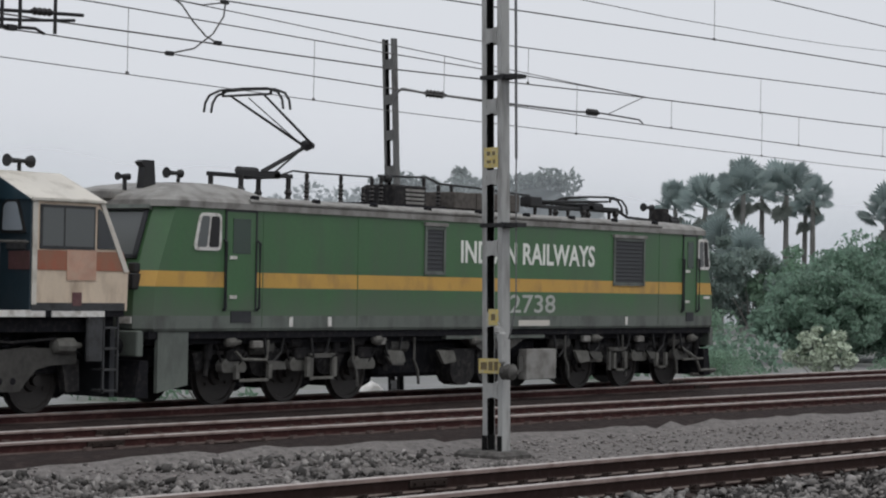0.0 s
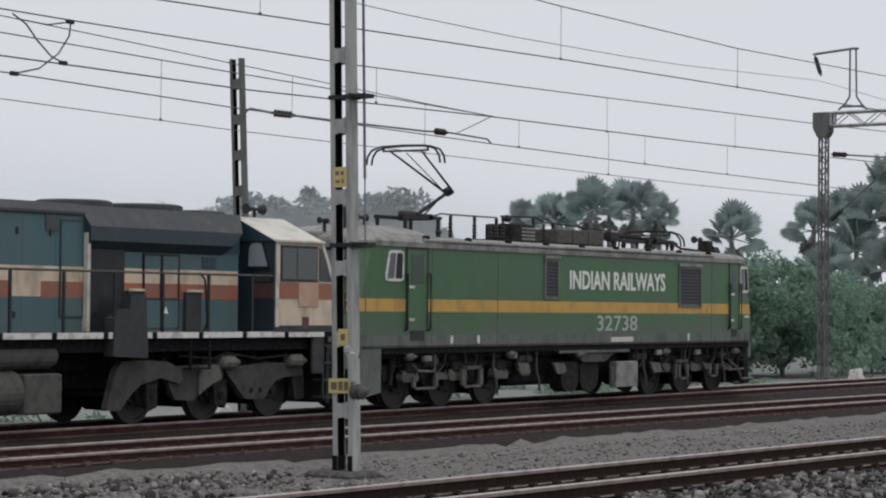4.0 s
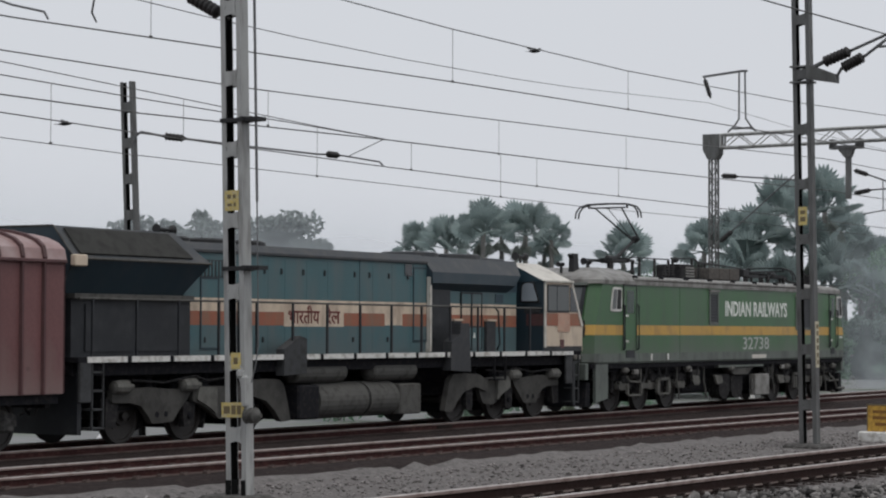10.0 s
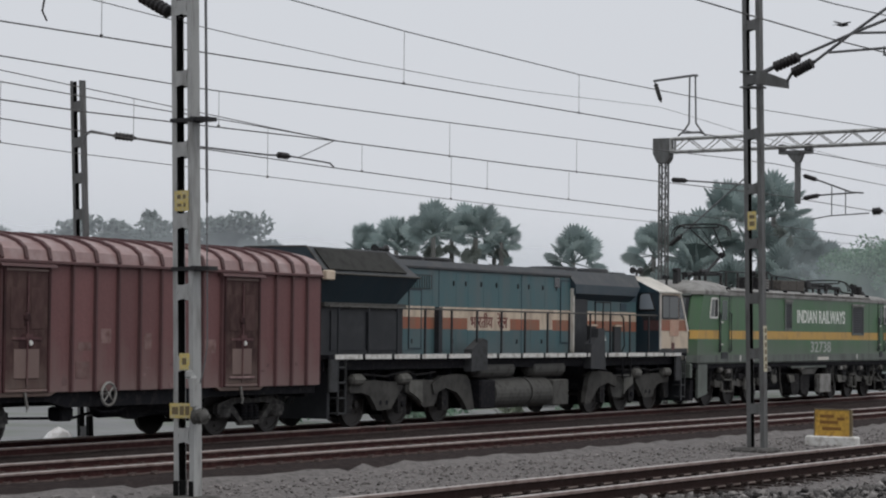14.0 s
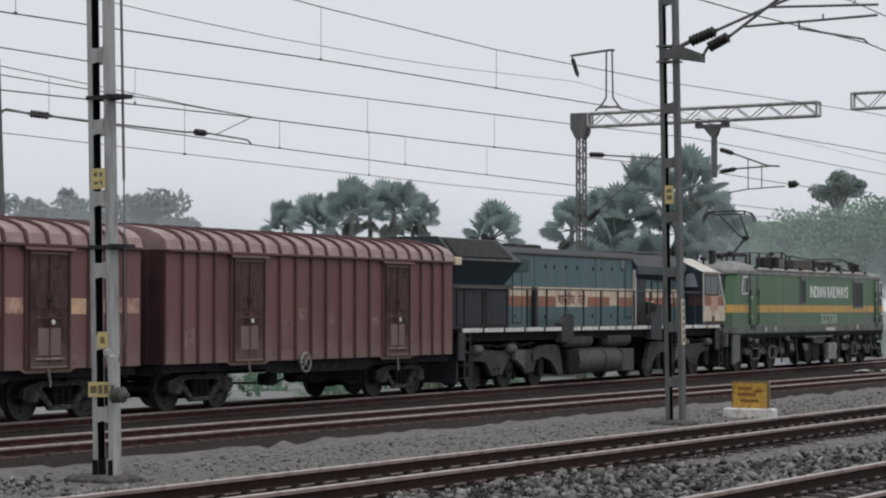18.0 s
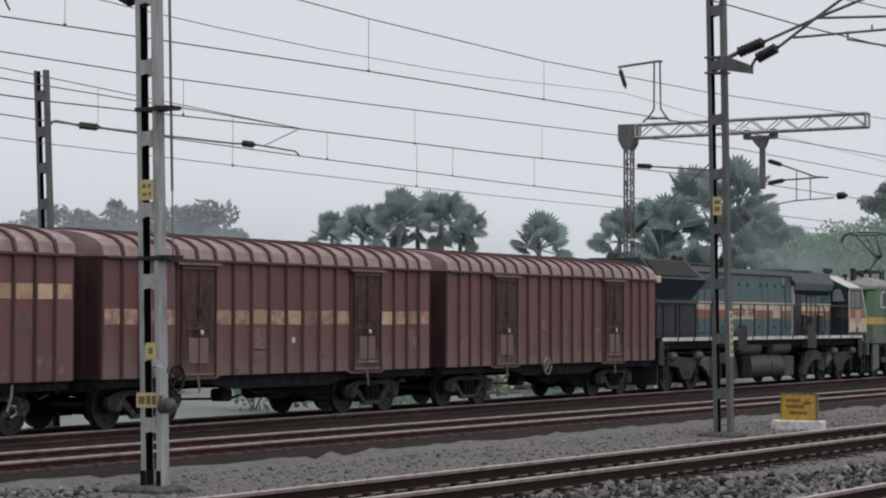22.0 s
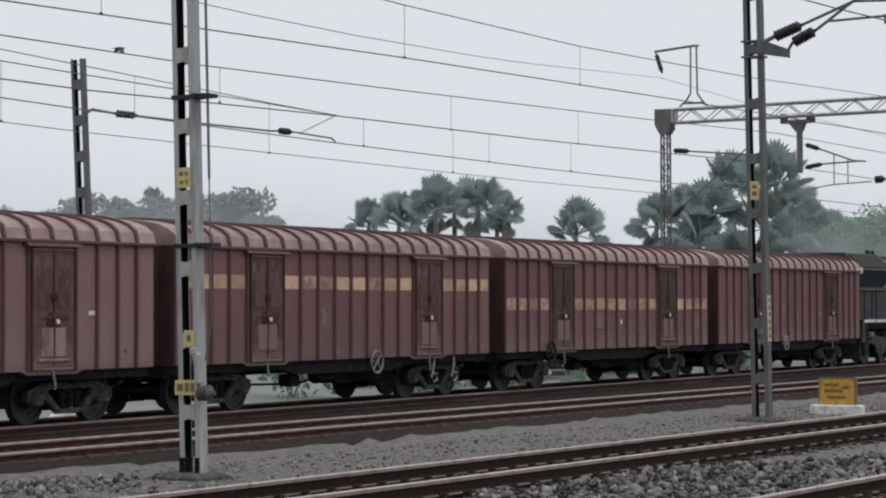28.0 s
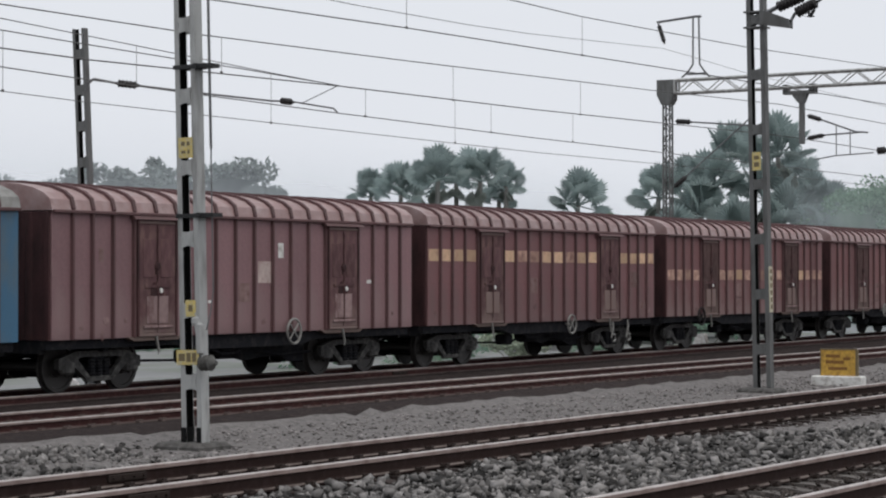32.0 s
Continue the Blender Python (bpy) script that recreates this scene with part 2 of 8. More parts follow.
M_RAILFOOT = mat("dusty_rail_foot", (0.120, 0.094, 0.086), 0.85, var=0.35, scale=1.5, fine=25, bump=0.1, dirt=(0.06, 0.04, 0.036), amount=0.4)
M_SLEEPER = mat("dusty_concrete_sleeper", (0.15, 0.138, 0.130), 0.85, var=0.25, scale=5, bump=0.25, dirt=(0.10, 0.085, 0.075), amount=0.5, rnd=0.12)
M_SLEEPER_OLD = mat("dark_buried_sleeper", (0.044, 0.034, 0.031), 0.9, var=0.3, scale=5, bump=0.25, dirt=(0.045, 0.036, 0.032), amount=0.5, rnd=0.2)
M_RAILFOOT_BROWN = mat("brown_rail_foot", (0.175, 0.145, 0.132), 0.85, var=0.35, scale=1.5, fine=25, bump=0.1, dirt=(0.05, 0.036, 0.032), amount=0.4)
M_CLIP = mat("dark_clip", (0.035, 0.026, 0.023), 0.7, var=0.3, scale=10)
M_STONE = mat("ballast_stone", (0.163, 0.155, 0.149), 0.9, var=0.5, scale=9, fine=40, bump=0.3, island=0.85)
M_STONE3 = mat("rust_stained_ballast", (0.066, 0.056, 0.051), 0.92, var=0.3, scale=9, fine=40, bump=0.2, island=0.4)
M_STONE2 = mat("dusty_gravel", (0.225, 0.208, 0.202), 0.92, var=0.35, scale=9, fine=40, bump=0.3, island=0.65)
M_MAST = mat("galvanised_mast", (0.41, 0.415, 0.405), 0.6, metal=0.1, var=0.18, scale=2.2, fine=40, bump=0.08, dirt=(0.17, 0.165, 0.155), amount=0.4, streak=0.25)
M_MAST_DARK = mat("dark_weathered_mast", (0.135, 0.137, 0.135), 0.65, metal=0.1, var=0.25, scale=2.5, fine=40, bump=0.1, dirt=(0.07, 0.068, 0.064), amount=0.45, streak=0.25)
# Black of the tarred feet, also used as shade inside the mast channels.
M_TAR_SHADE = mat("tarred_foot", (0.012, 0.012, 0.012), 0.9, var=0.3, scale=6)
M_CONCRETE = mat("mast_footing_concrete", (0.12, 0.115, 0.11), 0.9, var=0.25, scale=4, bump=0.3, dirt=(0.05, 0.047, 0.044), amount=0.5)
M_PLATE = mat("yellow_enamel_plate", (0.62, 0.48, 0.13), 0.5, var=0.25, scale=12, dirt=(0.52, 0.49, 0.37), amount=0.6)
M_PLATE_PALE = mat("bleached_enamel_plate", (0.60, 0.56, 0.42), 0.55, var=0.2, scale=9, dirt=(0.42, 0.37, 0.25), amount=0.4)
M_BOARD = mat("yellow_board", (0.60, 0.36, 0.06), 0.55, var=0.25, scale=5, dirt=(0.30, 0.16, 0.035), amount=0.5)
M_INK = mat("dark_marking", (0.17, 0.13, 0.07), 0.6, var=0.2, scale=9)
M_INS = mat("brown_porcelain", (0.012, 0.010, 0.010), 0.5, var=0.25, scale=10)
M_WIRE = mat("weathered_copper_wire", (0.13, 0.128, 0.125), 0.6, metal=0.5, var=0.2, scale=3)
M_TUBE = mat("galvanised_tube", (0.16, 0.162, 0.165), 0.5, metal=0.5, var=0.2, scale=4)
# Distance haze is put into the palm leaf colours: paler and greyer.
M_PALM = mat("hazed_palm_leaf", (0.215, 0.262, 0.255), 0.6, var=0.25, scale=0.8, fine=9, bump=0.1, rnd=0.25, thin=0.42)
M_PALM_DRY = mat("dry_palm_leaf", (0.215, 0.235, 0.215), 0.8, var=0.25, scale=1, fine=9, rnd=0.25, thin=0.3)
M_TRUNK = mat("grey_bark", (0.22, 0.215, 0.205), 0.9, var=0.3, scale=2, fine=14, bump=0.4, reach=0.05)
# Tree leaves from far to dark are lightened for haze as well.
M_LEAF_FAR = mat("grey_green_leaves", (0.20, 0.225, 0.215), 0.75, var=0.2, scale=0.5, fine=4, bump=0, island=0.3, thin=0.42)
M_LEAF_GREY = mat("hazed_grey_leaves", (0.190, 0.235, 0.215), 0.75, var=0.22, scale=0.6, fine=5, bump=0, island=0.3, thin=0.42)
M_LEAF_MID = mat("acacia_leaves", (0.165, 0.245, 0.180), 0.75, var=0.25, scale=0.6, fine=5, bump=0, island=0.3, thin=0.42)
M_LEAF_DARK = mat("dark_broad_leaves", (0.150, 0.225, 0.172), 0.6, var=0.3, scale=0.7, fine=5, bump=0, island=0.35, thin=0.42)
M_LEAF_PALE = mat("pale_shrub_leaves", (0.42, 0.48, 0.38), 0.7, var=0.25, scale=1, fine=6, bump=0, island=0.35)
M_BIRD = mat("black_plumage", (0.014, 0.014, 0.016), 0.5, var=0.3, scale=12)


# ---- mesh tools ----
def rounded(pts, r, n=4):
    """The polygon pts with its corners rounded."""
    out = []
    k = len(pts)
    for i in range(k):
        p, a, b = Vector(pts[i]), Vector(pts[i - 1]), Vector(pts[(i + 1) % k])
        u, v = p + (a - p).normalized() * r, p + (b - p).normalized() * r
        for j in range(n + 1):
            s = j / n
            out.append(tuple(u.lerp(p, s).lerp(p.lerp(v, s), s)))
    return out


class Shape:
    """Collects vertices and faces; each face carries the number of its material."""

    def __init__(self):
        self.v, self.f, self.m = [], [], []

    def add(self, verts, faces, m=0):
        k = len(self.v)
        self.v += [tuple(p) for p in verts]
        self.f += [tuple(i + k for i in f) for f in faces]
        self.m += [m] * len(faces)
        return self

    def box(self, x0, x1, y0, y1, z0, z1, m=0, c=0.0, turn=None):
        """A box; c cuts its upright and lying edges off by that much."""
        if c <= 0:
            v = [(x, y, z) for z in (z0, z1) for y in (y0, y1) for x in (x0, x1)]
            f = [(0, 2, 3, 1), (4, 5, 7, 6), (0, 1, 5, 4), (2, 6, 7, 3), (0, 4, 6, 2), (1, 3, 7, 5)]
        else:
            def ring(z, d):
                return [(x0 + d + c, y0 + d, z), (x1 - d - c, y0 + d, z), (x1 - d, y0 + d + c, z), (x1 - d, y1 - d - c, z),
                        (x1 - d - c, y1 - d, z), (x0 + d + c, y1 - d, z), (x0 + d, y1 - d - c, z), (x0 + d, y0 + d + c, z)]
            v = ring(z0, c) + ring(z0 + c, 0) + ring(z1 - c, 0) + ring(z1, c)
            f = [tuple(range(7, -1, -1)), tuple(range(24, 32))]
            for r in range(3):
                f += [(r * 8 + i, r * 8 + (i + 1) % 8, r * 8 + 8 + (i + 1) % 8, r * 8 + 8 + i) for i in range(8)]
        if turn:
            v = [turn @ Vector(p) for p in v]
        return self.add(v, f, m)

    def prism(self, pts, a0, a1, axis="y", m=0):
        """A polygon pushed along an axis: pts are (x, z) for y, (y, z) for x, (x, y) for z."""
        put = {"y": lambda p, a: (p[0], a, p[1]), "x": lambda p, a: (a, p[0], p[1]), "z": lambda p, a: (p[0], p[1], a)}[axis]
        n = len(pts)
        v = [put(p, a0) for p in pts] + [put(p, a1) for p in pts]
        f = [tuple(range(n)), tuple(range(2 * n - 1, n - 1, -1))] + [(i, i + n, (i + 1) % n + n, (i + 1) % n) for i in range(n)]
        return self.add(v, f, m)

    def tube(self, p, q, r, r2=None, n=8, m=0, caps=True):
        p, q = Vector(p), Vector(q)
        d = q - p
        if d.length < 1e-6:
            return self
        turn = d.to_track_quat("Z", "Y").to_matrix()
        r2 = r if r2 is None else r2
        v = []
        for o, rr in ((p, r), (q, r2)):
            v += [o + turn @ Vector((rr * math.cos(a), rr * math.sin(a), 0)) for a in (2 * math.pi * i / n for i in range(n))]
        f = [(i, (i + 1) % n, n + (i + 1) % n, n + i) for i in range(n)]
        if caps:
            f += [tuple(range(n - 1, -1, -1)), tuple(range(n, 2 * n))]
        return self.add(v, f, m)

    def line(self, pts, r, n=6, m=0):
        for p, q in zip(pts, pts[1:]):
            self.tube(p, q, r, n=n, m=m)
        return self

    def path(self, pts, r, n=6, m=0, closed=False):
        """One continuous bent rod through pts."""
        pts = [Vector(p) for p in pts]
        k, c = len(pts), len(self.v)
        for i, p in enumerate(pts):
            a = pts[i - 1] if closed or i else p
            b = pts[(i + 1) % k] if closed or i < k - 1 else p
            turn = (b - a).to_track_quat("Z", "Y").to_matrix()
            self.v += [tuple(p + turn @ Vector((r * math.cos(w), r * math.sin(w), 0))) for w in (2 * math.pi * j / n for j in range(n))]
        f = [(c + i * n + j, c + i * n + (j + 1) % n, c + (i + 1) % k * n + (j + 1) % n, c + (i + 1) % k * n + j) for i in range(k if closed else k - 1) for j in range(n)]
        if not closed:
            f += [tuple(c + j for j in range(n - 1, -1, -1)), tuple(c + (k - 1) * n + j for j in range(n))]
        self.f += f
        self.m += [m] * len(f)
        return self

    def turned(self, p, q, profile, n=14, m=0):
        """A turned body along p to q: profile of (distance from p, radius)."""
        p, q = Vector(p), Vector(q)
        turn = (q - p).to_track_quat("Z", "Y").to_matrix()
        v, f = [], []
        for d, r in profile:
            v += [p + turn @ Vector((r * math.cos(a), r * math.sin(a), d)) for a in (2 * math.pi * i / n for i in range(n))]
        for k in range(len(profile) - 1):
            f += [(k * n + i, k * n + (i + 1) % n, (k + 1) * n + (i + 1) % n, (k + 1) * n + i) for i in range(n)]
        f += [tuple(range(n - 1, -1, -1)), tuple(range((len(profile) - 1) * n, len(profile) * n))]
        return self.add(v, f, m)

    def loft(self, rings, mats):
        n, v = len(rings[0]), [p for r in rings for p in r]
        k = len(self.v)
        self.v += [tuple(p) for p in v]
        for j in range(len(rings) - 1):
            for i in range(n):
                self.f.append((k + j * n + i, k + j * n + (i + 1) % n, k + (j + 1) * n + (i + 1) % n, k + (j + 1) * n + i))
                self.m.append(mats[j])
        self.f += [tuple(k + i for i in range(n - 1, -1, -1)), tuple(k + (len(rings) - 1) * n + i for i in range(n))]
        self.m += [mats[0], mats[-1]]
        return self

    def mesh(self, name, mats, smooth=False):
        me = bpy.data.meshes.new(name)
        me.from_pydata(self.v, [], self.f)
        for mt in mats:
            me.materials.append(mt)
        if len(mats) > 1:
            me.polygons.foreach_set("material_index", self.m)
        if smooth:
            me.polygons.foreach_set("use_smooth", [True] * len(self.f))
        me.update()
        return me


def part(name, shape, material, parent, label="", at=None, smooth=False):
    """Links a shape, or a mesh made before, as one mesh object under parent."""
    mats = material if isinstance(material, (list, tuple)) else [material]
    ob = new(name, shape.mesh(name, mats, smooth) if isinstance(shape, Shape) else shape)
    ob.parent = parent
    if at is not None:
        ob.matrix_basis = at
    if label:
        ob["label"] = label
    return ob


def lettering(text, width, height, material, name, parent, place, bold=0.0):
    """Flat raised letters from the built-in font, scaled to width and height, standing in the plane y = 0 of place."""
    cu = bpy.data.curves.new(name, "FONT")
    cu.body, cu.extrude, cu.resolution_u, cu.offset = text, 0.004, 3, bold
    ob = bpy.data.objects.new(name, cu)
    me = bpy.data.meshes.new_from_object(ob)
    bpy.data.objects.remove(ob)
    me.name = name
    co = np.empty(len(me.vertices) * 3)
    me.vertices.foreach_get("co", co)
    co = co.reshape(-1, 3)
    lo, hi = co.min(0), co.max(0)
    x = (co[:, 0] - lo[0]) / (hi[0] - lo[0]) * width
    z = (co[:, 1] - lo[1]) / (hi[1] - lo[1]) * height
    me.vertices.foreach_set("co", np.stack([x, -co[:, 2], z], 1).ravel())
    me.materials.clear()
    me.materials.append(material)
    me.update()
    return part(name, me, material, parent, "", place)


# ---- ground and tracks ----
T_Y = 28.54                       # centre line of the train's track
L_Y, L_K = 23.53, -0.0368         # second track: centre at x = 30, and its slant
A_Y, A_K = 14.99, -0.0433         # third track
B_Y, B_K = 8.61, -0.0433          # nearest track


def bed(x, y):
    """Height of the ballast and soil."""
    z = -0.42
    for y0, k, w in ((T_Y, 0, 1.9), (L_Y, L_K, 1.8), (A_Y, A_K, 1.75), (B_Y, B_K, 1.75)):
        d = abs(y - (y0 + k * (x - 30)))
        z = max(z, (-0.165 if y0 > 20 else -0.268) - max(0.0, d - w) * 0.28)
    if 5 < y < 26 and -30 < x < 260:
        z = max(z, -0.30)
    if y > 31:
        z = -0.42 - 0.5 * min(1, (y - 31) / 8)
    return z


def coarse(x, y):
    """True where the coarse broken ballast lies between the two near tracks."""
    u = min(1.0, max(0.0, (x - 31) / 5))
    return y - (A_Y + A_K * (x - 30)) < -1.15 - 1.4 * u * u * (3 - 2 * u) + 0.3 * noise.noise(Vector((x * 0.7, y * 0.7, 9)))


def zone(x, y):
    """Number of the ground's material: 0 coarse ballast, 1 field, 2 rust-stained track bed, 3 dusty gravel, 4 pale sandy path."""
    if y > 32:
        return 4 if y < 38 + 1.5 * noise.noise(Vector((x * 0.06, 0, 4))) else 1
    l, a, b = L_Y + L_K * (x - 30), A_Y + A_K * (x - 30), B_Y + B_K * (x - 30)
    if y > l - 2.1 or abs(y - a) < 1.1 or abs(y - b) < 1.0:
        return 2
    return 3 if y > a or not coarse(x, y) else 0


def make_ground():
    xs = [-3000, -1200, -500, -200, -80, -40] + [i * 0.5 for i in range(-40, 260)] + [132, 140, 150, 165, 185, 210, 250, 300, 400, 600, 1000, 1800, 3500]
    ys = [-3000, -1000, -300, -100, -30, 0, 3] + [4 + i * 0.22 for i in range(0, 145)] + [37, 39, 42, 46, 52, 60, 75, 100, 140, 200, 300, 500, 900, 1800, 3500]
    v, f, mi = [], [], []
    for y in ys:
        for x in xs:
            near = 4 < y < 36 and -20 < x < 130
            b = (noise.noise(Vector((x * 0.9, y * 0.9, 0))) * 0.028 + noise.noise(Vector((x * 2.7, y * 2.7, 5))) * 0.014) if near else 0
            crest = L_Y + L_K * (x - 30) - 2.25
            if near and abs(y - crest) < 0.7:
                b += math.exp(-((y - crest) / 0.24) ** 2) * max(0.0, 0.075 + 0.10 * noise.noise(Vector((x * 0.55, 3.1, 0))) + 0.10 * noise.noise(Vector((x * 1.9, 7.7, 0))))
            if y > 37:
                b = noise.noise(Vector((x * 0.03, y * 0.03, 2))) * 0.3
            v.append((x, y, bed(x, y) + b))
    n = len(xs)
    for j in range(len(ys) - 1):
        for i in range(n - 1):
            f.append((j * n + i, j * n + i + 1, (j + 1) * n + i + 1, (j + 1) * n + i))
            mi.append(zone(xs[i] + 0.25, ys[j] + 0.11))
    me = bpy.data.meshes.new("ground")
    me.from_pydata(v, [], f)
    # Near-black base colour stands in for the shade in gaps between stones.
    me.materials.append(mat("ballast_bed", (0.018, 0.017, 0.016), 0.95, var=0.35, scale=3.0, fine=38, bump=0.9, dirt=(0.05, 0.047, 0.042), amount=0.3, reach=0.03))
    me.materials.append(mat("dry_field_soil", (0.225, 0.228, 0.228), 0.95, var=0.3, scale=0.12, fine=2.5, bump=0.3, dirt=(0.16, 0.185, 0.14), amount=0.35))
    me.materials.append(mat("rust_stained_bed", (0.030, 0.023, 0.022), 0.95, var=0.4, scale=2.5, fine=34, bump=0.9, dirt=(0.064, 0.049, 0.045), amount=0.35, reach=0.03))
    me.materials.append(mat("dusty_gravel_bed", (0.155, 0.145, 0.141), 0.95, var=0.9, scale=6.0, fine=24, bump=0.9, dirt=(0.205, 0.19, 0.18), amount=0.5, reach=0.025))
    me.materials.append(mat("pale_sandy_path", (0.38, 0.375, 0.37), 0.95, var=0.25, scale=0.6, fine=9, bump=0.3, dirt=(0.30, 0.30, 0.28), amount=0.4))
    me.polygons.foreach_set("material_index", mi)
    me.polygons.foreach_set("use_smooth", [True] * len(f))
    me.update()
    tagged(new("ground", me), "grey stone ballast bed passing into pale dry field", "ground", kind="structure")


make_ground()

RAIL = [(-0.074, -0.172), (0.074, -0.172), (0.074, -0.156), (0.020, -0.143), (0.009, -0.125), (0.009, -0.055), (0.032, -0.042), (0.034, -0.010),
        (0.026, 0.0), (-0.026, 0.0), (-0.034, -0.010), (-0.032, -0.042), (-0.009, -0.055), (-0.009, -0.125), (-0.020, -0.143), (-0.074, -0.156)]


def rail_mesh(side, tall, foot):
    """tall: share of the usual section height."""
    s = Shape().prism([(y, z * tall) for y, z in RAIL], -70, 330, "x")
    n = len(RAIL)
    # On tall rails only the foot's slope is pale, painted as if skylit.
    s.m = [0, 0] + [1 if i in (7, 8, 9) else 2 if i in (2, 14) or tall == 1 and i in (1, 15) else 3 if i in (6, 10) else 0 for i in range(n)]
    return s.mesh("rail", [side, M_RAILTOP, foot, M_RAILSIDE])


def sleeper_mesh():
    half = [(-1.375, -0.40), (1.375, -0.40), (1.375, -0.20), (1.30, -0.178), (0.55, -0.178), (0.35, -0.205), (-0.35, -0.205), (-0.55, -0.178), (-1.30, -0.178), (-1.375, -0.20)]
    return [Shape().prism(half, -0.115, 0.115, "x").mesh("sleeper", [m]) for m in (M_SLEEPER_OLD, M_SLEEPER)]


def clip_mesh(material):
    s = Shape()
    for d in (-1, 1):
        s.line([(-0.06, d * 0.075, -0.16), (-0.03, d * 0.15, -0.125), (0.05, d * 0.145, -0.125), (0.07, d * 0.08, -0.14), (0.0, d * 0.045, -0.13)], 0.017, 6)
        s.box(-0.05, 0.05, min(d * 0.09, d * 0.17), max(d * 0.09, d * 0.17), -0.180, -0.135, c=0.01)
    return s.mesh("rail_clip", [material])


def plate_mesh():
    s = Shape()
    for d in (-1, 1):
        s.box(-0.35, 0.35, min(d * 0.010, d * 0.045), max(d * 0.010, d * 0.045), -0.130, -0.045, c=0.008)
        for x in (-0.27, -0.10, 0.10, 0.27):
            s.tube((x, d * 0.03, -0.087), (x, d * 0.075, -0.087), 0.016, n=6)
    return s.mesh("fishplate", [M_CLIP])


R_MESH, S_MESH, C_MESH, P_MESH = (rail_mesh(M_RAIL_RED, 1.0, M_RAILFOOT), rail_mesh(M_RAIL, 1.34, M_RAILFOOT_BROWN)), sleeper_mesh(), (clip_mesh(M_RAILFOOT), clip_mesh(M_CLIP)), plate_mesh()


def make_track(name, y0, k, label, x0, x1, clips, joints, pale=0):
    track = tagged(new(name), label, "railway track", kind="structure")
    track.matrix_world = pose(30, y0, 0, 0, 0, math.degrees(math.atan(k)))
    low = -0.056 if y0 < 20 else 0.0
    for d in (-0.8725, 0.8725):
        part("rail", R_MESH[y0 < 20], None, track, "", pose(0, d, 0))
        for x in joints:
            part("fishplate", P_MESH, None, track, "", pose(x + d, d, low / 2))
    x = x0
    while x < x1:
        part("sleeper", S_MESH[pale], None, track, "", pose(x - 30, 0, low))
        if clips and clips[0] < x < clips[1]:
            for d in (-0.8725, 0.8725):
                part("rail_clip", C_MESH[y0 < 20], None, track, "", pose(x - 30, d, low))
        x += 0.6


make_track("track_1", T_Y, 0, "rusty rails on concrete sleepers under the train", 15, 110, None, (18,))
make_track("track_2", L_Y, L_K, "empty rusty rails on concrete sleepers in ballast", 15, 100, (22, 60), (-6.5,))
make_track("track_3", A_Y, A_K, "empty brown rails with worn heads in grey ballast", 8, 95, (9, 60), (-9.6, 16.4))
make_track("track_4", B_Y, B_K, "nearest brown rails with exposed concrete sleepers", 4, 60, (5, 36), (2,), 1)


def stones(name, count, x0, x1, ya, yb, size, material, label, seed, keep, flat=1.0):
    """Loose broken stones, each a squashed, turned and broken block; ya, yb: strip at x = 30 along the near tracks; flat: squash in height."""
    rng = np.random.default_rng(seed)
    ico = np.array([(x, y, z) for z in (-1, 1) for x, y in ((-1, -1), (1, -1), (1, 1), (-1, 1))]) * 0.72
    tri = np.array([(0, 3, 2), (0, 2, 1), (4, 5, 6), (4, 6, 7), (0, 1, 5), (0, 5, 4), (1, 2, 6), (1, 6, 5), (2, 3, 7), (2, 7, 6), (3, 0, 4), (3, 4, 7)])
    nv, nf = len(ico), len(tri)
    u = rng.random(count)
    x = x0 + (x1 - x0) * u ** 1.35
    y = ya + (yb - ya) * rng.random(count) + A_K * (x - 30)
    ok = np.array([keep(a, b) for a, b in zip(x, y)])
    x, y = x[ok], y[ok]
    n = len(x)
    z = np.array([bed(a, b) for a, b in zip(x, y)]) + (rng.random(n) ** 1.4 - 0.12) * size * 1.35
    q = rng.normal(size=(n, 4))
    q /= np.linalg.norm(q, axis=1)[:, None]
    w, a, b, c = q.T
    rot = np.stack([1 - 2 * (b * b + c * c), 2 * (a * b - c * w), 2 * (a * c + b * w), 2 * (a * b + c * w), 1 - 2 * (a * a + c * c), 2 * (b * c - a * w),
                    2 * (a * c - b * w), 2 * (b * c + a * w), 1 - 2 * (a * a + b * b)], 1).reshape(n, 3, 3)
    sz = size * (0.45 + 0.75 * rng.random((n, 1, 1))) * (0.35 + 1.15 * rng.random((n, 1, 3)) ** 1.3)
    lump = (ico[None] + (rng.random((n, nv, 3)) - 0.5) * 0.95) * sz
    v = np.einsum("nij,nkj->nki", rot, lump) * np.array([1, 1, flat]) + np.stack([x, y, z], 1)[:, None]
    f = tri[None] + (np.arange(n) * nv)[:, None, None]
    me = bpy.data.meshes.new(name)
    me.vertices.add(n * nv)
    me.vertices.foreach_set("co", v.ravel())
    me.loops.add(n * nf * 3)
    me.loops.foreach_set("vertex_index", f.ravel().astype(np.int32))
    me.polygons.add(n * nf)
    me.polygons.foreach_set("loop_start", np.arange(0, n * nf * 3, 3, dtype=np.int32))
    me.materials.append(material)
    me.update(calc_edges=True)
    tagged(new(name, me), label, "ballast", kind="stuff")


def off_rail(y0, k):
    return lambda x, y: min(abs(y - (y0 + k * (x - 30)) - d) for d in (-0.8725, 0.8725)) > 0.10


off_a, off_b, off_l = off_rail(A_Y, A_K), off_rail(B_Y, B_K), off_rail(L_Y, L_K)
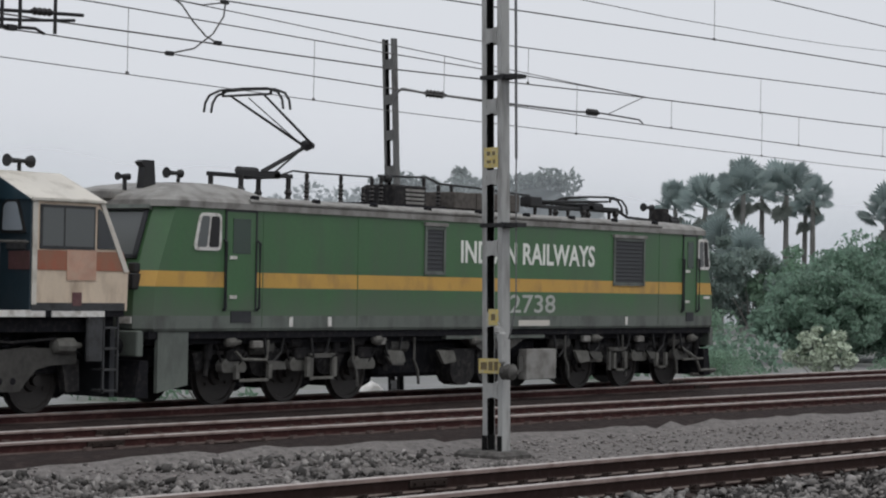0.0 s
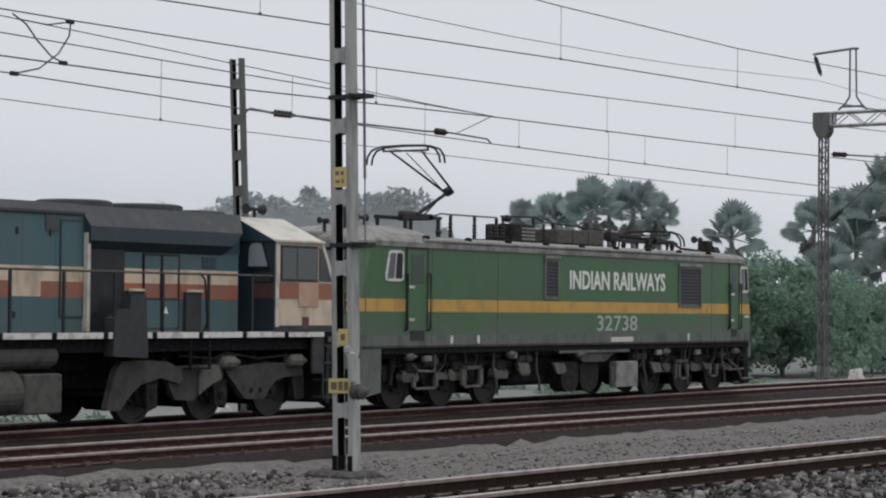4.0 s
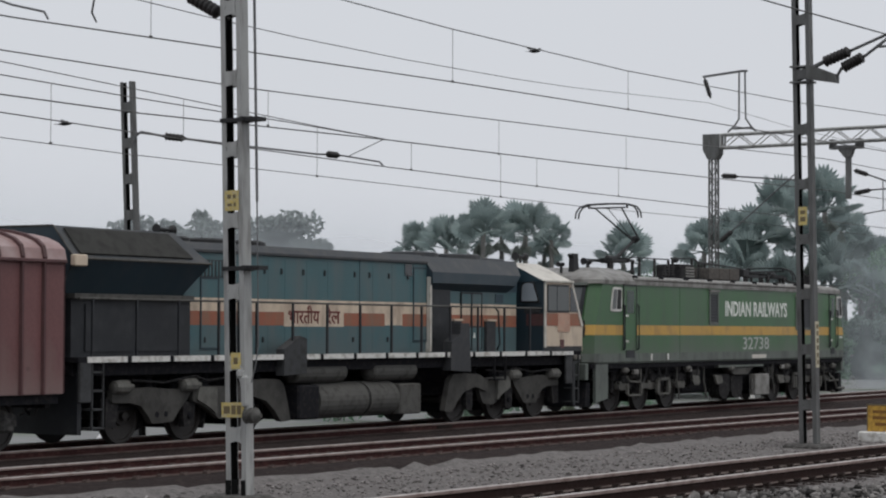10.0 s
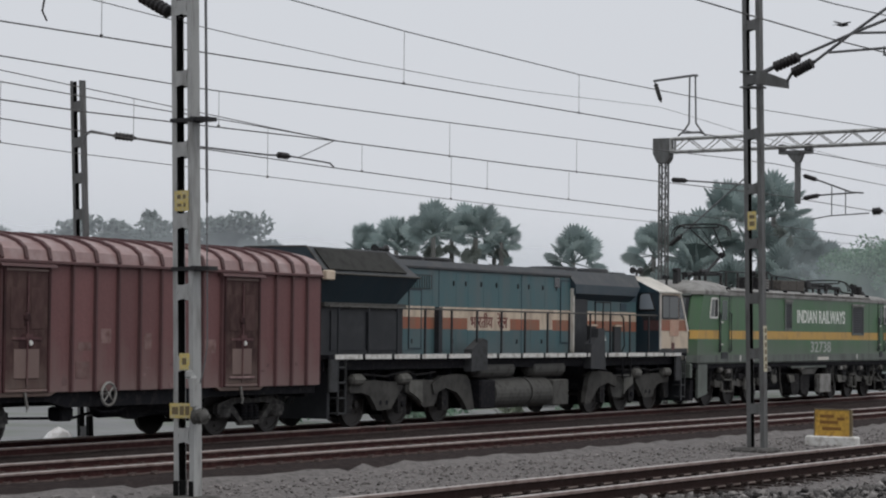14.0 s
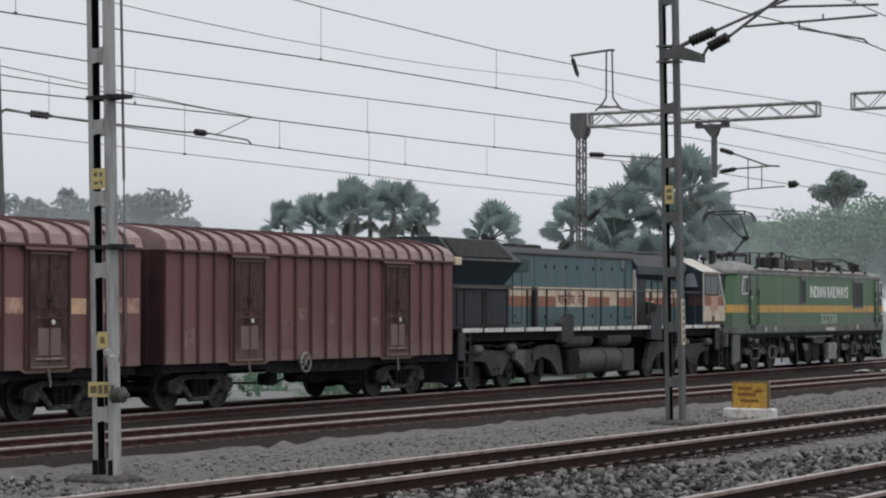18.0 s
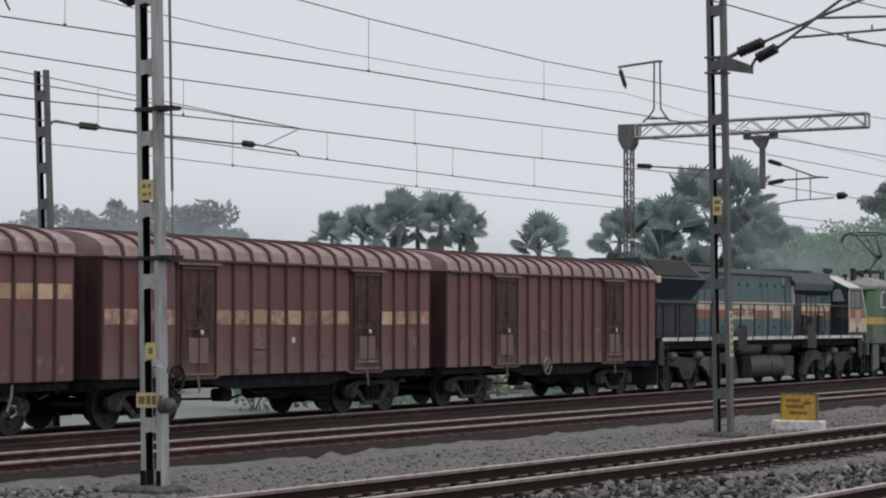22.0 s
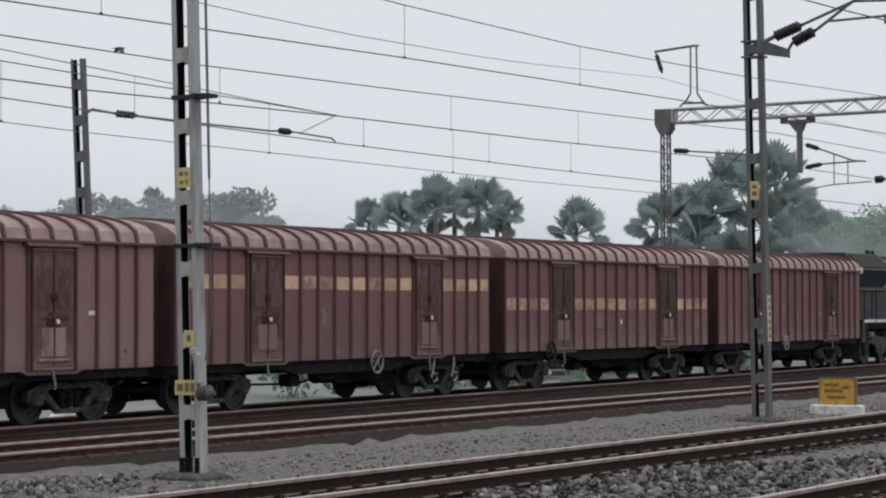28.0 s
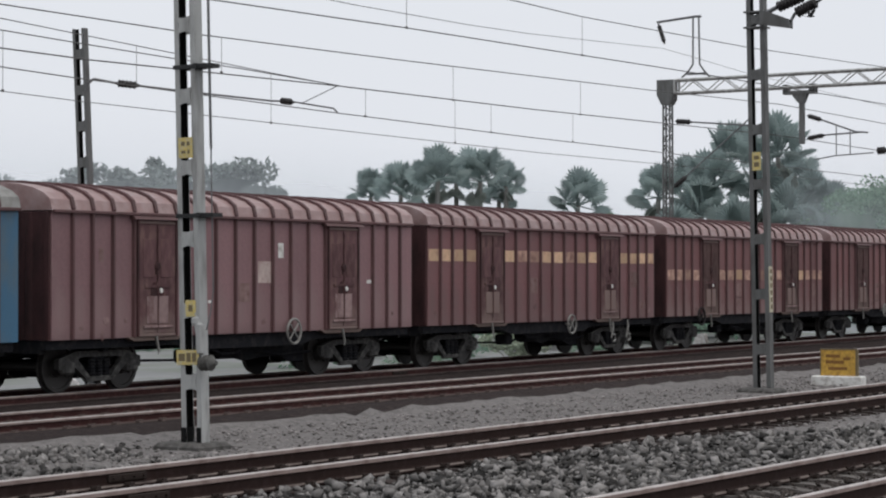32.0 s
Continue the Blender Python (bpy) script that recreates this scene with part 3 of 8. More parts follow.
stones("ballast_stones", 17500, 9, 62, 9.65, 13.9, 0.060, M_STONE, "coarse broken grey ballast stones between the tracks", 3, lambda x, y: off_a(x, y) and off_b(x, y) and coarse(x, y), 0.8)
stones("track_gravel", 9000, 16, 62, 11.0, 13.95, 0.026, M_STONE2, "fine grey gravel beside the rails", 8, lambda x, y: off_a(x, y) and not coarse(x, y), 0.5)
stones("gravel_strip", 14000, 16, 85, 15.95, 21.35, 0.030, M_STONE2, "dusty grey gravel strip round the masts", 4, lambda x, y: off_a(x, y) and off_l(x, y), 0.45)
stones("loose_ballast", 3000, 16, 26.5, 16.4, 21.2, 0.052, M_STONE, "loose broken stones before the mast", 7, lambda x, y: noise.noise(Vector((x * 0.5, y * 0.5, 2))) > -0.12 and off_l(x, y))
stones("sleeper_ballast", 6000, 6, 40, 7.8, 9.5, 0.034, M_STONE3, "rust-stained ballast stones between sleepers", 5, lambda x, y: off_b(x, y) and (x % 0.6) > 0.16)
stones("crib_ballast", 9000, 10, 60, 14.15, 15.85, 0.036, M_STONE3, "brownish ballast stones between the rails", 6, lambda x, y: off_a(x, y) and (x % 0.6) > 0.16)


# ---- the train: running gear ----
def travelled(t):
    """Where the front end of the first wagon is at t seconds, along x."""
    d = t - 16
    return 47.9445 + 2.628155 * d - 0.001129 * d * d - 0.000095 * d ** 3


MOVING, WHEELS = [], []          # (thing, its place on the train), (wheelset, radius, its place under its parent)


def wheelset_mesh(r):
    s = Shape()
    s.tube((0, -1.02, 0), (0, 1.02, 0), 0.085, n=10)
    for d in (-1, 1):
        a, b = (0, d * 0.78, 0), (0, d * 1.3, 0)
        s.turned(a, b, [(0, r + 0.028), (0.03, r + 0.026), (0.036, r), (0.13, r - 0.006), (0.13, r - 0.075), (0.10, r - 0.09), (0.085, 0.19), (0.14, 0.17), (0.15, 0.09)], 26)
        for k in range(3):
            c = Vector((0.3 * math.cos(k * 2.1), d * 0.89, 0.3 * math.sin(k * 2.1)))
            s.tube(c, c + Vector((0, d * 0.02, 0)), 0.035, n=6)
    return s.mesh("wheelset", [M_WHEEL], False)


W_SMALL, W_LARGE = wheelset_mesh(0.50), wheelset_mesh(0.546)


def add_wheelset(bogie, x, r):
    ob = part("wheelset", W_SMALL if r < 0.52 else W_LARGE, None, bogie, "", pose(x, 0, r))
    WHEELS.append((ob, r, x))


def arc(cx, cz, r, a0, a1, n=7):
    return [(cx + r * math.cos(radians(a0 + (a1 - a0) * i / n)), cz + r * math.sin(radians(a0 + (a1 - a0) * i / n))) for i in range(n + 1)]


def wagon_side_frame(d):
    """Three-piece bogie side: a cast truss with a spring window."""
    s = Shape()
    y0, y1 = sorted((d * 1.03, d * 1.14))
    s.prism([(-1.28, 0.46), (-1.28, 0.66), (-0.75, 0.80), (0.75, 0.80), (1.28, 0.66), (1.28, 0.46), (0.98, 0.44), (0.94, 0.60), (0.55, 0.68), (-0.55, 0.68), (-0.94, 0.60), (-0.98, 0.44)], y0, y1)
    s.prism([(-0.94, 0.60), (-0.42, 0.24), (-0.30, 0.28), (-0.72, 0.66)], y0, y1)
    s.prism([(0.94, 0.60), (0.72, 0.66), (0.30, 0.28), (0.42, 0.24)], y0, y1)
    s.box(-0.44, 0.44, y0, y1, 0.20, 0.30, c=0.02)
    for x in (-1.0, 1.0):
        s.box(x - 0.17, x + 0.17, min(d * 1.0, d * 1.2), max(d * 1.0, d * 1.2), 0.36, 0.62, c=0.04)
    return s.mesh("side_frame", [M_WBOGIE])


def coil_mesh(r, z0, n, pitch):
    return Shape().turned((0, 0, z0), (0, 0, z0 + 1), [(k * pitch + o, rr) for k in range(n) for o, rr in ((0, r * 0.7), (pitch * 0.3, r), (pitch * 0.7, r))] + [(n * pitch, r * 0.7)], 9).mesh("spring", [M_UNDER])


SF_MESHES, SP_MESH = [wagon_side_frame(-1), wagon_side_frame(1)], coil_mesh(0.085, 0.31, 5, 0.065)
BOLSTER = Shape().box(-0.22, 0.22, -1.12, 1.12, 0.62, 0.80, c=0.03).box(-0.75, -0.65, -0.9, 0.9, 0.5, 0.62).box(0.65, 0.75, -0.9, 0.9, 0.5, 0.62).mesh("bolster", [M_UNDER])


def wagon_bogie(parent, x):
    b = part("bogie", BOLSTER, None, parent, "sooty cast steel bogie", pose(x, 0, 0))
    for d, m in zip((-1, 1), SF_MESHES):
        part("side_frame", m, None, b)
        for q in (-0.22, 0, 0.22):
            part("spring", SP_MESH, None, b, "", pose(q, d * 1.085, 0))
    part("brake_beam", Shape().box(-0.42, 0.42, -0.86, 0.86, 0.26, 0.60, c=0.05), M_UNDER, b)
    for d in (-1.0, 1.0):
        add_wheelset(b, d, 0.50)
    return b


def coupler(parent, x, d):
    s = Shape().box(min(x, x + d * 0.42), max(x, x + d * 0.42), -0.1, 0.1, 0.98, 1.16, c=0.02)
    s.box(min(x + d * 0.34, x + d * 0.56), max(x + d * 0.34, x + d * 0.56), -0.17, 0.17, 0.93, 1.21, c=0.04)
    part("coupler", s, M_UNDER, parent)
    part("coupler_hose", Shape().path([(x + d * 0.0, -0.55, 1.0), (x + d * 0.3, -0.45, 0.72), (x + d * 0.5, -0.35, 0.62)], 0.025), M_RUBBER, parent)


def hand_wheel(parent, x, y, z, r, material, label):
    s = Shape()
    n = 18
    ring = [(x + r * math.cos(2 * math.pi * i / n), y, z + r * math.sin(2 * math.pi * i / n)) for i in range(n + 1)]
    s.path(ring[:-1], 0.028, 6, closed=True)
    for k in range(4):
        a = math.pi / 4 + k * math.pi / 2
        s.tube((x, y, z), (x + r * math.cos(a), y, z + r * math.sin(a)), 0.018, n=5)
    s.tube((x, y - 0.03, z), (x, y + 0.2, z), 0.03, n=8)
    part("hand_wheel", s, material, parent, label)


# ---- covered wagons ----
M_SCUFF = mat("pale_scuff", (0.24, 0.165, 0.160), 0.8, var=0.4, scale=4, fine=11, bump=0, dirt=(0.16, 0.09, 0.09), amount=0.55, rnd=0.3)
M_PANEL = mat("chalky_door_panel", (0.27, 0.19, 0.185), 0.75, var=0.35, scale=2.2, fine=9, bump=0, dirt=(0.15, 0.085, 0.085), amount=0.35, rnd=0.2)
HALF = 6.69
POSTS = (-6.1, -5.5, -4.86, -2.12, -1.41, -0.70, 0.0, 0.70, 1.41, 2.12, 4.86, 5.5, 6.1)
DOORS = (-3.5, 3.5)


def roof_arc(n=12, w=1.62, z0=3.48, rise=0.56):
    """The roof's cross-section from the near eave to the far one."""
    return [(-w * math.cos(math.pi * i / n), z0 + rise * math.sin(math.pi * i / n) ** 0.72) for i in range(n + 1)]


def body_mesh(name, length, wall, roof, end):
    s = Shape()
    w, z0, z1 = 1.58 if end is M_BLUE else 1.574, 1.04, 3.47
    s.box(-length, length, -w, w, z0, z1)
    arch = roof_arc()
    s.prism(arch, -length - 0.03, length + 0.03, "x", 1)
    return s.mesh(name, [wall, roof])


def rib_mesh():
    return Shape().prism([(-0.036, -1.58), (-0.024, -1.645), (0.024, -1.645), (0.036, -1.58)], 1.04, 3.47, "z").mesh("rib", [M_RIB])


def carline_mesh():
    a = roof_arc()
    up = [(y * 1.018, z + 0.05) for y, z in a]
    n = len(a)
    v = [(x, y, z - (0.01 if k == 0 else 0)) for x in (-0.045, 0.045) for k, row in enumerate((a, up)) for y, z in row]
    f = []
    for i in range(n - 1):
        f += [(i, n + i, n + i + 1, i + 1), (2 * n + i, 2 * n + i + 1, 3 * n + i + 1, 3 * n + i), (n + i, 3 * n + i, 3 * n + i + 1, n + i + 1)]
    f += [(0, 2 * n, 3 * n, n), (n - 1, 2 * n - 1, 4 * n - 1, 3 * n - 1)]
    return Shape().add(v, f).mesh("carline", [M_RIB])


def door_mesh():
    s = Shape()
    s.box(-0.66, 0.66, -1.640, -1.58, 1.10, 3.34)
    return s.mesh("door", [M_WAGON_DOOR])


LEAF = [Shape().box(-0.60, -0.012, -1.655, -1.640, 1.12, 3.27, c=0.005).box(0.012, 0.60, -1.655, -1.640, 1.12, 3.27, c=0.005).mesh("door_leaf", [m]) for m in (M_WAGON_DOOR, M_DOOR_DARK)]
LEAF_PANEL = [Shape().box(-0.18, 0.18, -1.664, -1.655, 2.22, 2.98, c=0.005).mesh("raised_panel", [m]) for m in (M_WAGON_DOOR, M_DOOR_DARK)]
STILE = Shape().box(0, 0.06, -1.676, -1.640, 1.06, 3.36, c=0.006).mesh("door_stile", [M_END])
CROSS = Shape().box(-0.60, 0.60, -1.668, -1.640, 0, 0.05, c=0.006).mesh("door_rail", [M_WAGON_DOOR])
PRESS = [Shape().box(-0.36, 0.36, -1.667, -1.655, 0, 0.54, c=0.005).mesh("pressed_panel", [m]) for m in (M_WAGON_DOOR, M_PANEL)]
# Flat plate; the darkness of the latch recess is its colour.
RECESS = Shape().prism(rounded([(-0.24, 0.0), (0.20, 0.0), (0.20, 0.20), (0.05, 0.30), (-0.16, 0.26)], 0.05), -1.663, -1.655).mesh("latch_recess", [M_END])
KNOB = Shape().turned((0.0, -1.655, 2.44), (0.0, -1.70, 2.44), [(0, 0.10), (0.02, 0.10), (0.045, 0.06)], 9).box(-0.07, 0.07, -1.67, -1.655, 2.28, 2.42).mesh("lock_box", [M_END])
TRAY = Shape().box(-0.46, 0.46, -1.69, -1.655, 0, 0.05, c=0.008).mesh("door_tray", [M_PANEL])


def latch_mesh():
    s = Shape().box(-0.06, 0.14, -1.69, -1.655, 2.05, 2.13).tube((0.0, -1.68, 1.2), (0.0, -1.68, 3.2), 0.018, n=6)
    s.box(-0.42, 0.42, -1.675, -1.655, 2.02, 2.07)
    return s.mesh("latch", [M_WAGON_DOOR])


def seal_mesh():
    return Shape().turned((0.10, -1.66, 1.96), (0.10, -1.70, 1.96), [(0, 0.02), (0.01, 0.055), (0.03, 0.05)], 8).mesh("seal_tag", [M_WHITE])


BODY_MESH = body_mesh("body", HALF, M_WAGON, M_WROOF, M_RIB)
BODY_B = body_mesh("body", HALF, M_WAGON_B, M_WROOF, M_RIB)
BODY_C = body_mesh("body", HALF, M_WAGON_C, M_WROOF, M_RIB)


def end_wall_mesh():
    """A pressed end wall at x = 0, facing -x, with upright corrugations and corner posts."""
    pts = [(0.0, -1.56), (-0.06, -1.56), (-0.06, -1.46), (-0.012, -1.44)]
    for y in (-1.05, -0.63, -0.21, 0.21, 0.63, 1.05):
        pts += [(-0.012, y - 0.09), (-0.04, y - 0.04), (-0.04, y + 0.04), (-0.012, y + 0.09)]
    pts += [(-0.012, 1.44), (-0.06, 1.46), (-0.06, 1.56), (0.0, 1.56)]
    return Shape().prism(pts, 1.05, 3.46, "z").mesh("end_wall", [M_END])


END_MESH = end_wall_mesh()
BLUE_MESH = body_mesh("body", HALF, M_BLUE, M_EROOF, M_BLUE)
RIB_MESH, CAR_MESH, DOOR_MESH, LATCH_MESH, SEAL_MESH = rib_mesh(), carline_mesh(), door_mesh(), latch_mesh(), seal_mesh()
EAVE_MESH = Shape().box(-HALF, HALF, -1.665, -1.58, 3.43, 3.495, c=0.012).mesh("eave_bead", [M_RIB])
CANOPY_MESH = Shape().prism([(-1.73, 3.36), (-1.58, 3.36), (-1.58, 3.45), (-1.70, 3.41)], -0.8, 0.8, "x").mesh("door_canopy", [M_RIB])
SILL_MESH = Shape().prism([(-0.92, 1.05), (-0.72, 0.975), (0.72, 0.975), (0.92, 1.05)], -1.63, -1.50).mesh("door_sill", [M_DOOR_DARK])
PULL_MESH = Shape().path([(-0.02, -1.65, 1.06), (0.0, -1.66, 0.92), (0.05, -1.66, 0.76), (0.03, -1.66, 0.70)], 0.028, 6).mesh("door_pull", [M_EROOF])


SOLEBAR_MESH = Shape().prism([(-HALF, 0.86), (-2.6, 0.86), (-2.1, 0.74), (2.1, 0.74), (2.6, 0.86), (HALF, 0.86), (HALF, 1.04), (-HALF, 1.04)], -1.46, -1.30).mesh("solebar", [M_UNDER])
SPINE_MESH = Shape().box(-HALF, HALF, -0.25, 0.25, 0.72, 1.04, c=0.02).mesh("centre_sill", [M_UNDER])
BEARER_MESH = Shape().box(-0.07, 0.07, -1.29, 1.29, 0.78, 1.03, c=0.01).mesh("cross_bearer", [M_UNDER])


def brake_mesh():
    s = Shape()
    s.turned((-0.2, -0.7, 0.66), (1.0, -0.7, 0.66), [(0, 0.08), (0.05, 0.19), (0.75, 0.19), (0.8, 0.08)], 12)
    s.line([(-3.3, -0.9, 0.55), (-1.2, -0.9, 0.50), (-0.2, -0.7, 0.6)], 0.03)
    s.line([(0.8, -0.7, 0.62), (2.0, -0.95, 0.52), (3.3, -0.9, 0.55)], 0.03)
    s.line([(-1.4, -1.35, 0.80), (-0.8, -1.3, 0.62), (-0.3, -1.3, 0.62), (0.2, -1.35, 0.80)], 0.03)
    s.box(-1.9, -1.5, -1.2, -0.85, 0.46, 0.74, c=0.04)
    return s.mesh("brake_gear", [M_UNDER])


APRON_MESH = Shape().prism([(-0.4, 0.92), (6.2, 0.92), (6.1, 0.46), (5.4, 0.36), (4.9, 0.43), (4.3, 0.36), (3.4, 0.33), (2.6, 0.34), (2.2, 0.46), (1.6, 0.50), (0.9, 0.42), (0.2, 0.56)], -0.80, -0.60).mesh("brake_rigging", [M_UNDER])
BRAKE_MESH = brake_mesh()
TURN = pose(0, 0, 0, 0, 0, 180)


PLATES = {}


def covered_wagon(place, label, stripe=None, wheel=None, poster=None, marks=(), hooks=(), blue=False):
    w = tagged(new("parcel_van" if blue else "covered_wagon"), label, "rail van" if blue else "freight wagon", "" if blue else "covered wagons of the goods train")
    tone = 2 if place > -30 else 1 if place > -45 else 0
    part("body", BLUE_MESH if blue else (BODY_B, BODY_C, BODY_MESH)[tone], None, w)
    if not blue:
        for d in (-1, 1):
            # The end's shade towards the next wagon is painted on this wall.
            part("end_wall", END_MESH, None, w, "corrugated end wall with its shade painted in", pose(d * HALF, 0, 0, 0, 0, 0 if d < 0 else 180))
    for m in (Matrix(), TURN):
        part("solebar", SOLEBAR_MESH, None, w, "", m)
    part("centre_sill", SPINE_MESH, None, w)
    for x in (-6.6, -4.65, -2.2, 0, 2.2, 4.65, 6.6):
        part("cross_bearer", BEARER_MESH, None, w, "", pose(x, 0, 0))
    part("brake_gear", BRAKE_MESH, None, w)
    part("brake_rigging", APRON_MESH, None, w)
    for m in (Matrix(), TURN):
        part("eave_bead", EAVE_MESH, None, w, "", m)
        for x in POSTS + ((-4.2, -2.82, 2.82, 4.2) if not blue else (-4.2, -3.5, -2.82, 2.82, 3.5, 4.2)):
            part("rib", RIB_MESH, None, w, "", m @ pose(x, 0, 0))
        if blue:
            continue
        edges = (-HALF,) + tuple(sorted(POSTS + (-4.2, -2.82, 2.82, 4.2))) + (HALF,)
        for a, b in zip(edges, edges[1:]):
            if min(abs((a + b) / 2 - x) for x in DOORS) > 0.7:
                key = (round(b - a, 3), tone)
                if key not in PLATES:
                    PLATES[key] = Shape().box(0.012, b - a - 0.012, -1.58, -1.574, 1.05, 3.44).mesh("side_panel", [(M_WAGON_B, M_WAGON_C, M_WAGON)[tone]])
                part("side_panel", PLATES[key], None, w, "", m @ pose(a, 0, 0))
        for x in DOORS:
            door = part("door", DOOR_MESH, None, w, "worn brown plug door", m @ pose(x, 0, 0))
            for q in (-0.66, 0.60):
                part("door_stile", STILE, None, door, "", pose(q, 0, 0))
            for q in (1.06, 3.28):
                part("door_rail", CROSS, None, door, "", pose(0, 0, q))
            part("door_leaf", LEAF[tone == 2], None, door)
            for q in (-0.29, 0.29):
                part("raised_panel", LEAF_PANEL[tone == 2], None, door, "", pose(q, 0, 0))
            pale = place < -45
            part("pressed_panel", PRESS[pale], None, door, "chalky pale lower door panel" if pale else "", pose(0, 0, 1.31))
            part("latch_recess", RECESS, None, door, "flat dark plate standing for the latch recess", pose(0, 0, 1.86))
            part("lock_box", KNOB, None, door)
            if pale or x > 0:
                part("door_tray", TRAY, None, door, "pale worn ledge", pose(0, 0, 1.22))
            part("latch", LATCH_MESH, None, door)
            part("seal_tag", SEAL_MESH, None, door, "white seal tag")
            part("door_canopy", CANOPY_MESH, None, w, "", m @ pose(x, 0, 0))
            part("door_sill", SILL_MESH, None, w, "", m @ pose(x, 0, 0))
            part("door_pull", PULL_MESH, None, w, "pale worn door pull", m @ pose(x, 0, 0))
    for x in POSTS + (-4.2, -3.5, -2.82, 2.82, 3.5, 4.2):
        part("carline", CAR_MESH, None, w, "", pose(x, 0, 0))
    for d in (-1, 1):
        wagon_bogie(w, d * 4.65)
        coupler(w, d * HALF, d)
    if stripe:
        rng = random.Random(int(-place))
        for a, b in zip(edges, edges[1:]):
            if min(abs((a + b) / 2 - x) for x in DOORS) > 0.7 and b - a > 0.3 and (a > -6.2 and b < 6.2 or stripe[2]):
                e0, e1 = rng.uniform(-0.012, 0.012), rng.uniform(-0.012, 0.012)
                worn = rng.random() < (0.85 if stripe[0] < 2.3 else 0.15)
                part("painted_band", Shape().prism([(a + 0.05, stripe[0] + e0), (b - 0.05, stripe[0] + e1), (b - 0.05, stripe[1] + e1), (a + 0.05, stripe[1] + e0)], -1.5845, -1.58),
                     M_STRIPE_OLD if worn else M_STRIPE_W, w, "worn-off ochre painted band" if worn else "faded ochre painted band")
    if wheel:
        hand_wheel(w, wheel[0], -1.68, wheel[1], wheel[2], M_EROOF if wheel[3] else M_BOGIE, "pale worn hand brake wheel" if wheel[3] else "sooty hand brake wheel")
    if hooks:
        for x in hooks:
            part("release_lever", Shape().path([(x + 0.05, -1.55, 1.0), (x - 0.02, -1.60, 0.80), (x - 0.14, -1.60, 0.52), (x - 0.04, -1.60, 0.40), (x + 0.12, -1.60, 0.46), (x + 0.10, -1.60, 0.60), (x - 0.04, -1.58, 0.62)], 0.026, 6), M_EROOF, w, "pale bent release lever")
    if poster:
        part("poster", Shape().box(poster[0], poster[1], -1.586, -1.58, poster[2], poster[3]), M_PAPER, w, "faded pale paper notice")
    for x, z, a, b, white in marks:
        part("marking", Shape().box(x - a, x + a, -1.5855, -1.58, z - b, z + b), M_WHITE if white else M_FADED, w, "illegible faded stencil marking")
    if not blue:
        rng = random.Random(int(-place * 7))
        for x in [rng.uniform(-6.4, 6.4) for _ in range(16)]:
            if min(abs(x - q) for q in POSTS + (-4.2, -2.82, 2.82, 4.2)) < 0.16 or min(abs(x - q) for q in DOORS) < 0.75:
                continue
            z, a, b = rng.uniform(1.10, 1.55), rng.uniform(0.05, 0.13), rng.uniform(0.03, 0.12)
            pts = [(x + a * math.cos(w_) * rng.uniform(0.6, 1.1), z + b * math.sin(w_) * rng.uniform(0.5, 1.2)) for w_ in (k * 0.785 for k in range(8))]
            part("scuff", Shape().prism(pts, -1.5845, -1.58), M_SCUFF, w, "pale scuffed paint")
    MOVING.append((w, place))
    return w


covered_wagon(-6.69, "rusty red-brown covered wagon with plain ribbed sides behind the diesel", wheel=(-1.06, 0.98, 0.22, True),
              marks=((-1.05, 2.1, 0.16, 0.14, False), (-1.7, 1.9, 0.2, 0.08, False), (0.3, 2.0, 0.12, 0.16, False), (2.45, 1.9, 0.2, 0.14, False), (-5.8, 1.6, 0.22, 0.2, False), (-1.75, 1.45, 0.22, 0.16, False)))
covered_wagon(-21.02, "red-brown covered wagon with a low faded ochre band", stripe=(2.13, 2.44, True), wheel=(-4.3, 1.02, 0.26, False),
              marks=((0.35, 1.78, 0.06, 0.06, True), (5.8, 1.75, 0.22, 0.24, False), (-1.05, 1.8, 0.22, 0.24, False), (-1.05, 1.45, 0.2, 0.14, False), (3.5, 2.1, 0.05, 0.05, True)))
covered_wagon(-35.35, "red-brown covered wagon with a high ochre band", stripe=(2.61, 2.90, True), wheel=(1.02, 0.95, 0.25, True), hooks=(3.85, 4.85),
              marks=((5.2, 2.15, 0.26, 0.22, False), (-1.05, 2.0, 0.2, 0.2, False), (5.8, 1.4, 0.26, 0.1, False)))
covered_wagon(-49.5, "rusty plain covered wagon with a pale paper notice", wheel=(1.43, 1.05, 0.27, True), poster=(0.17, 0.76, 2.10, 2.56),
              marks=((1.05, 2.80, 0.10, 0.16, True), (4.75, 2.12, 0.12, 0.04, True), (-1.6, 1.72, 0.06, 0.03, True), (-5.2, 2.65, 0.07, 0.13, False), (-0.35, 1.9, 0.2, 0.2, False)))
covered_wagon(-63.83, "blue ribbed parcel van coupled behind the wagons", blue=True)


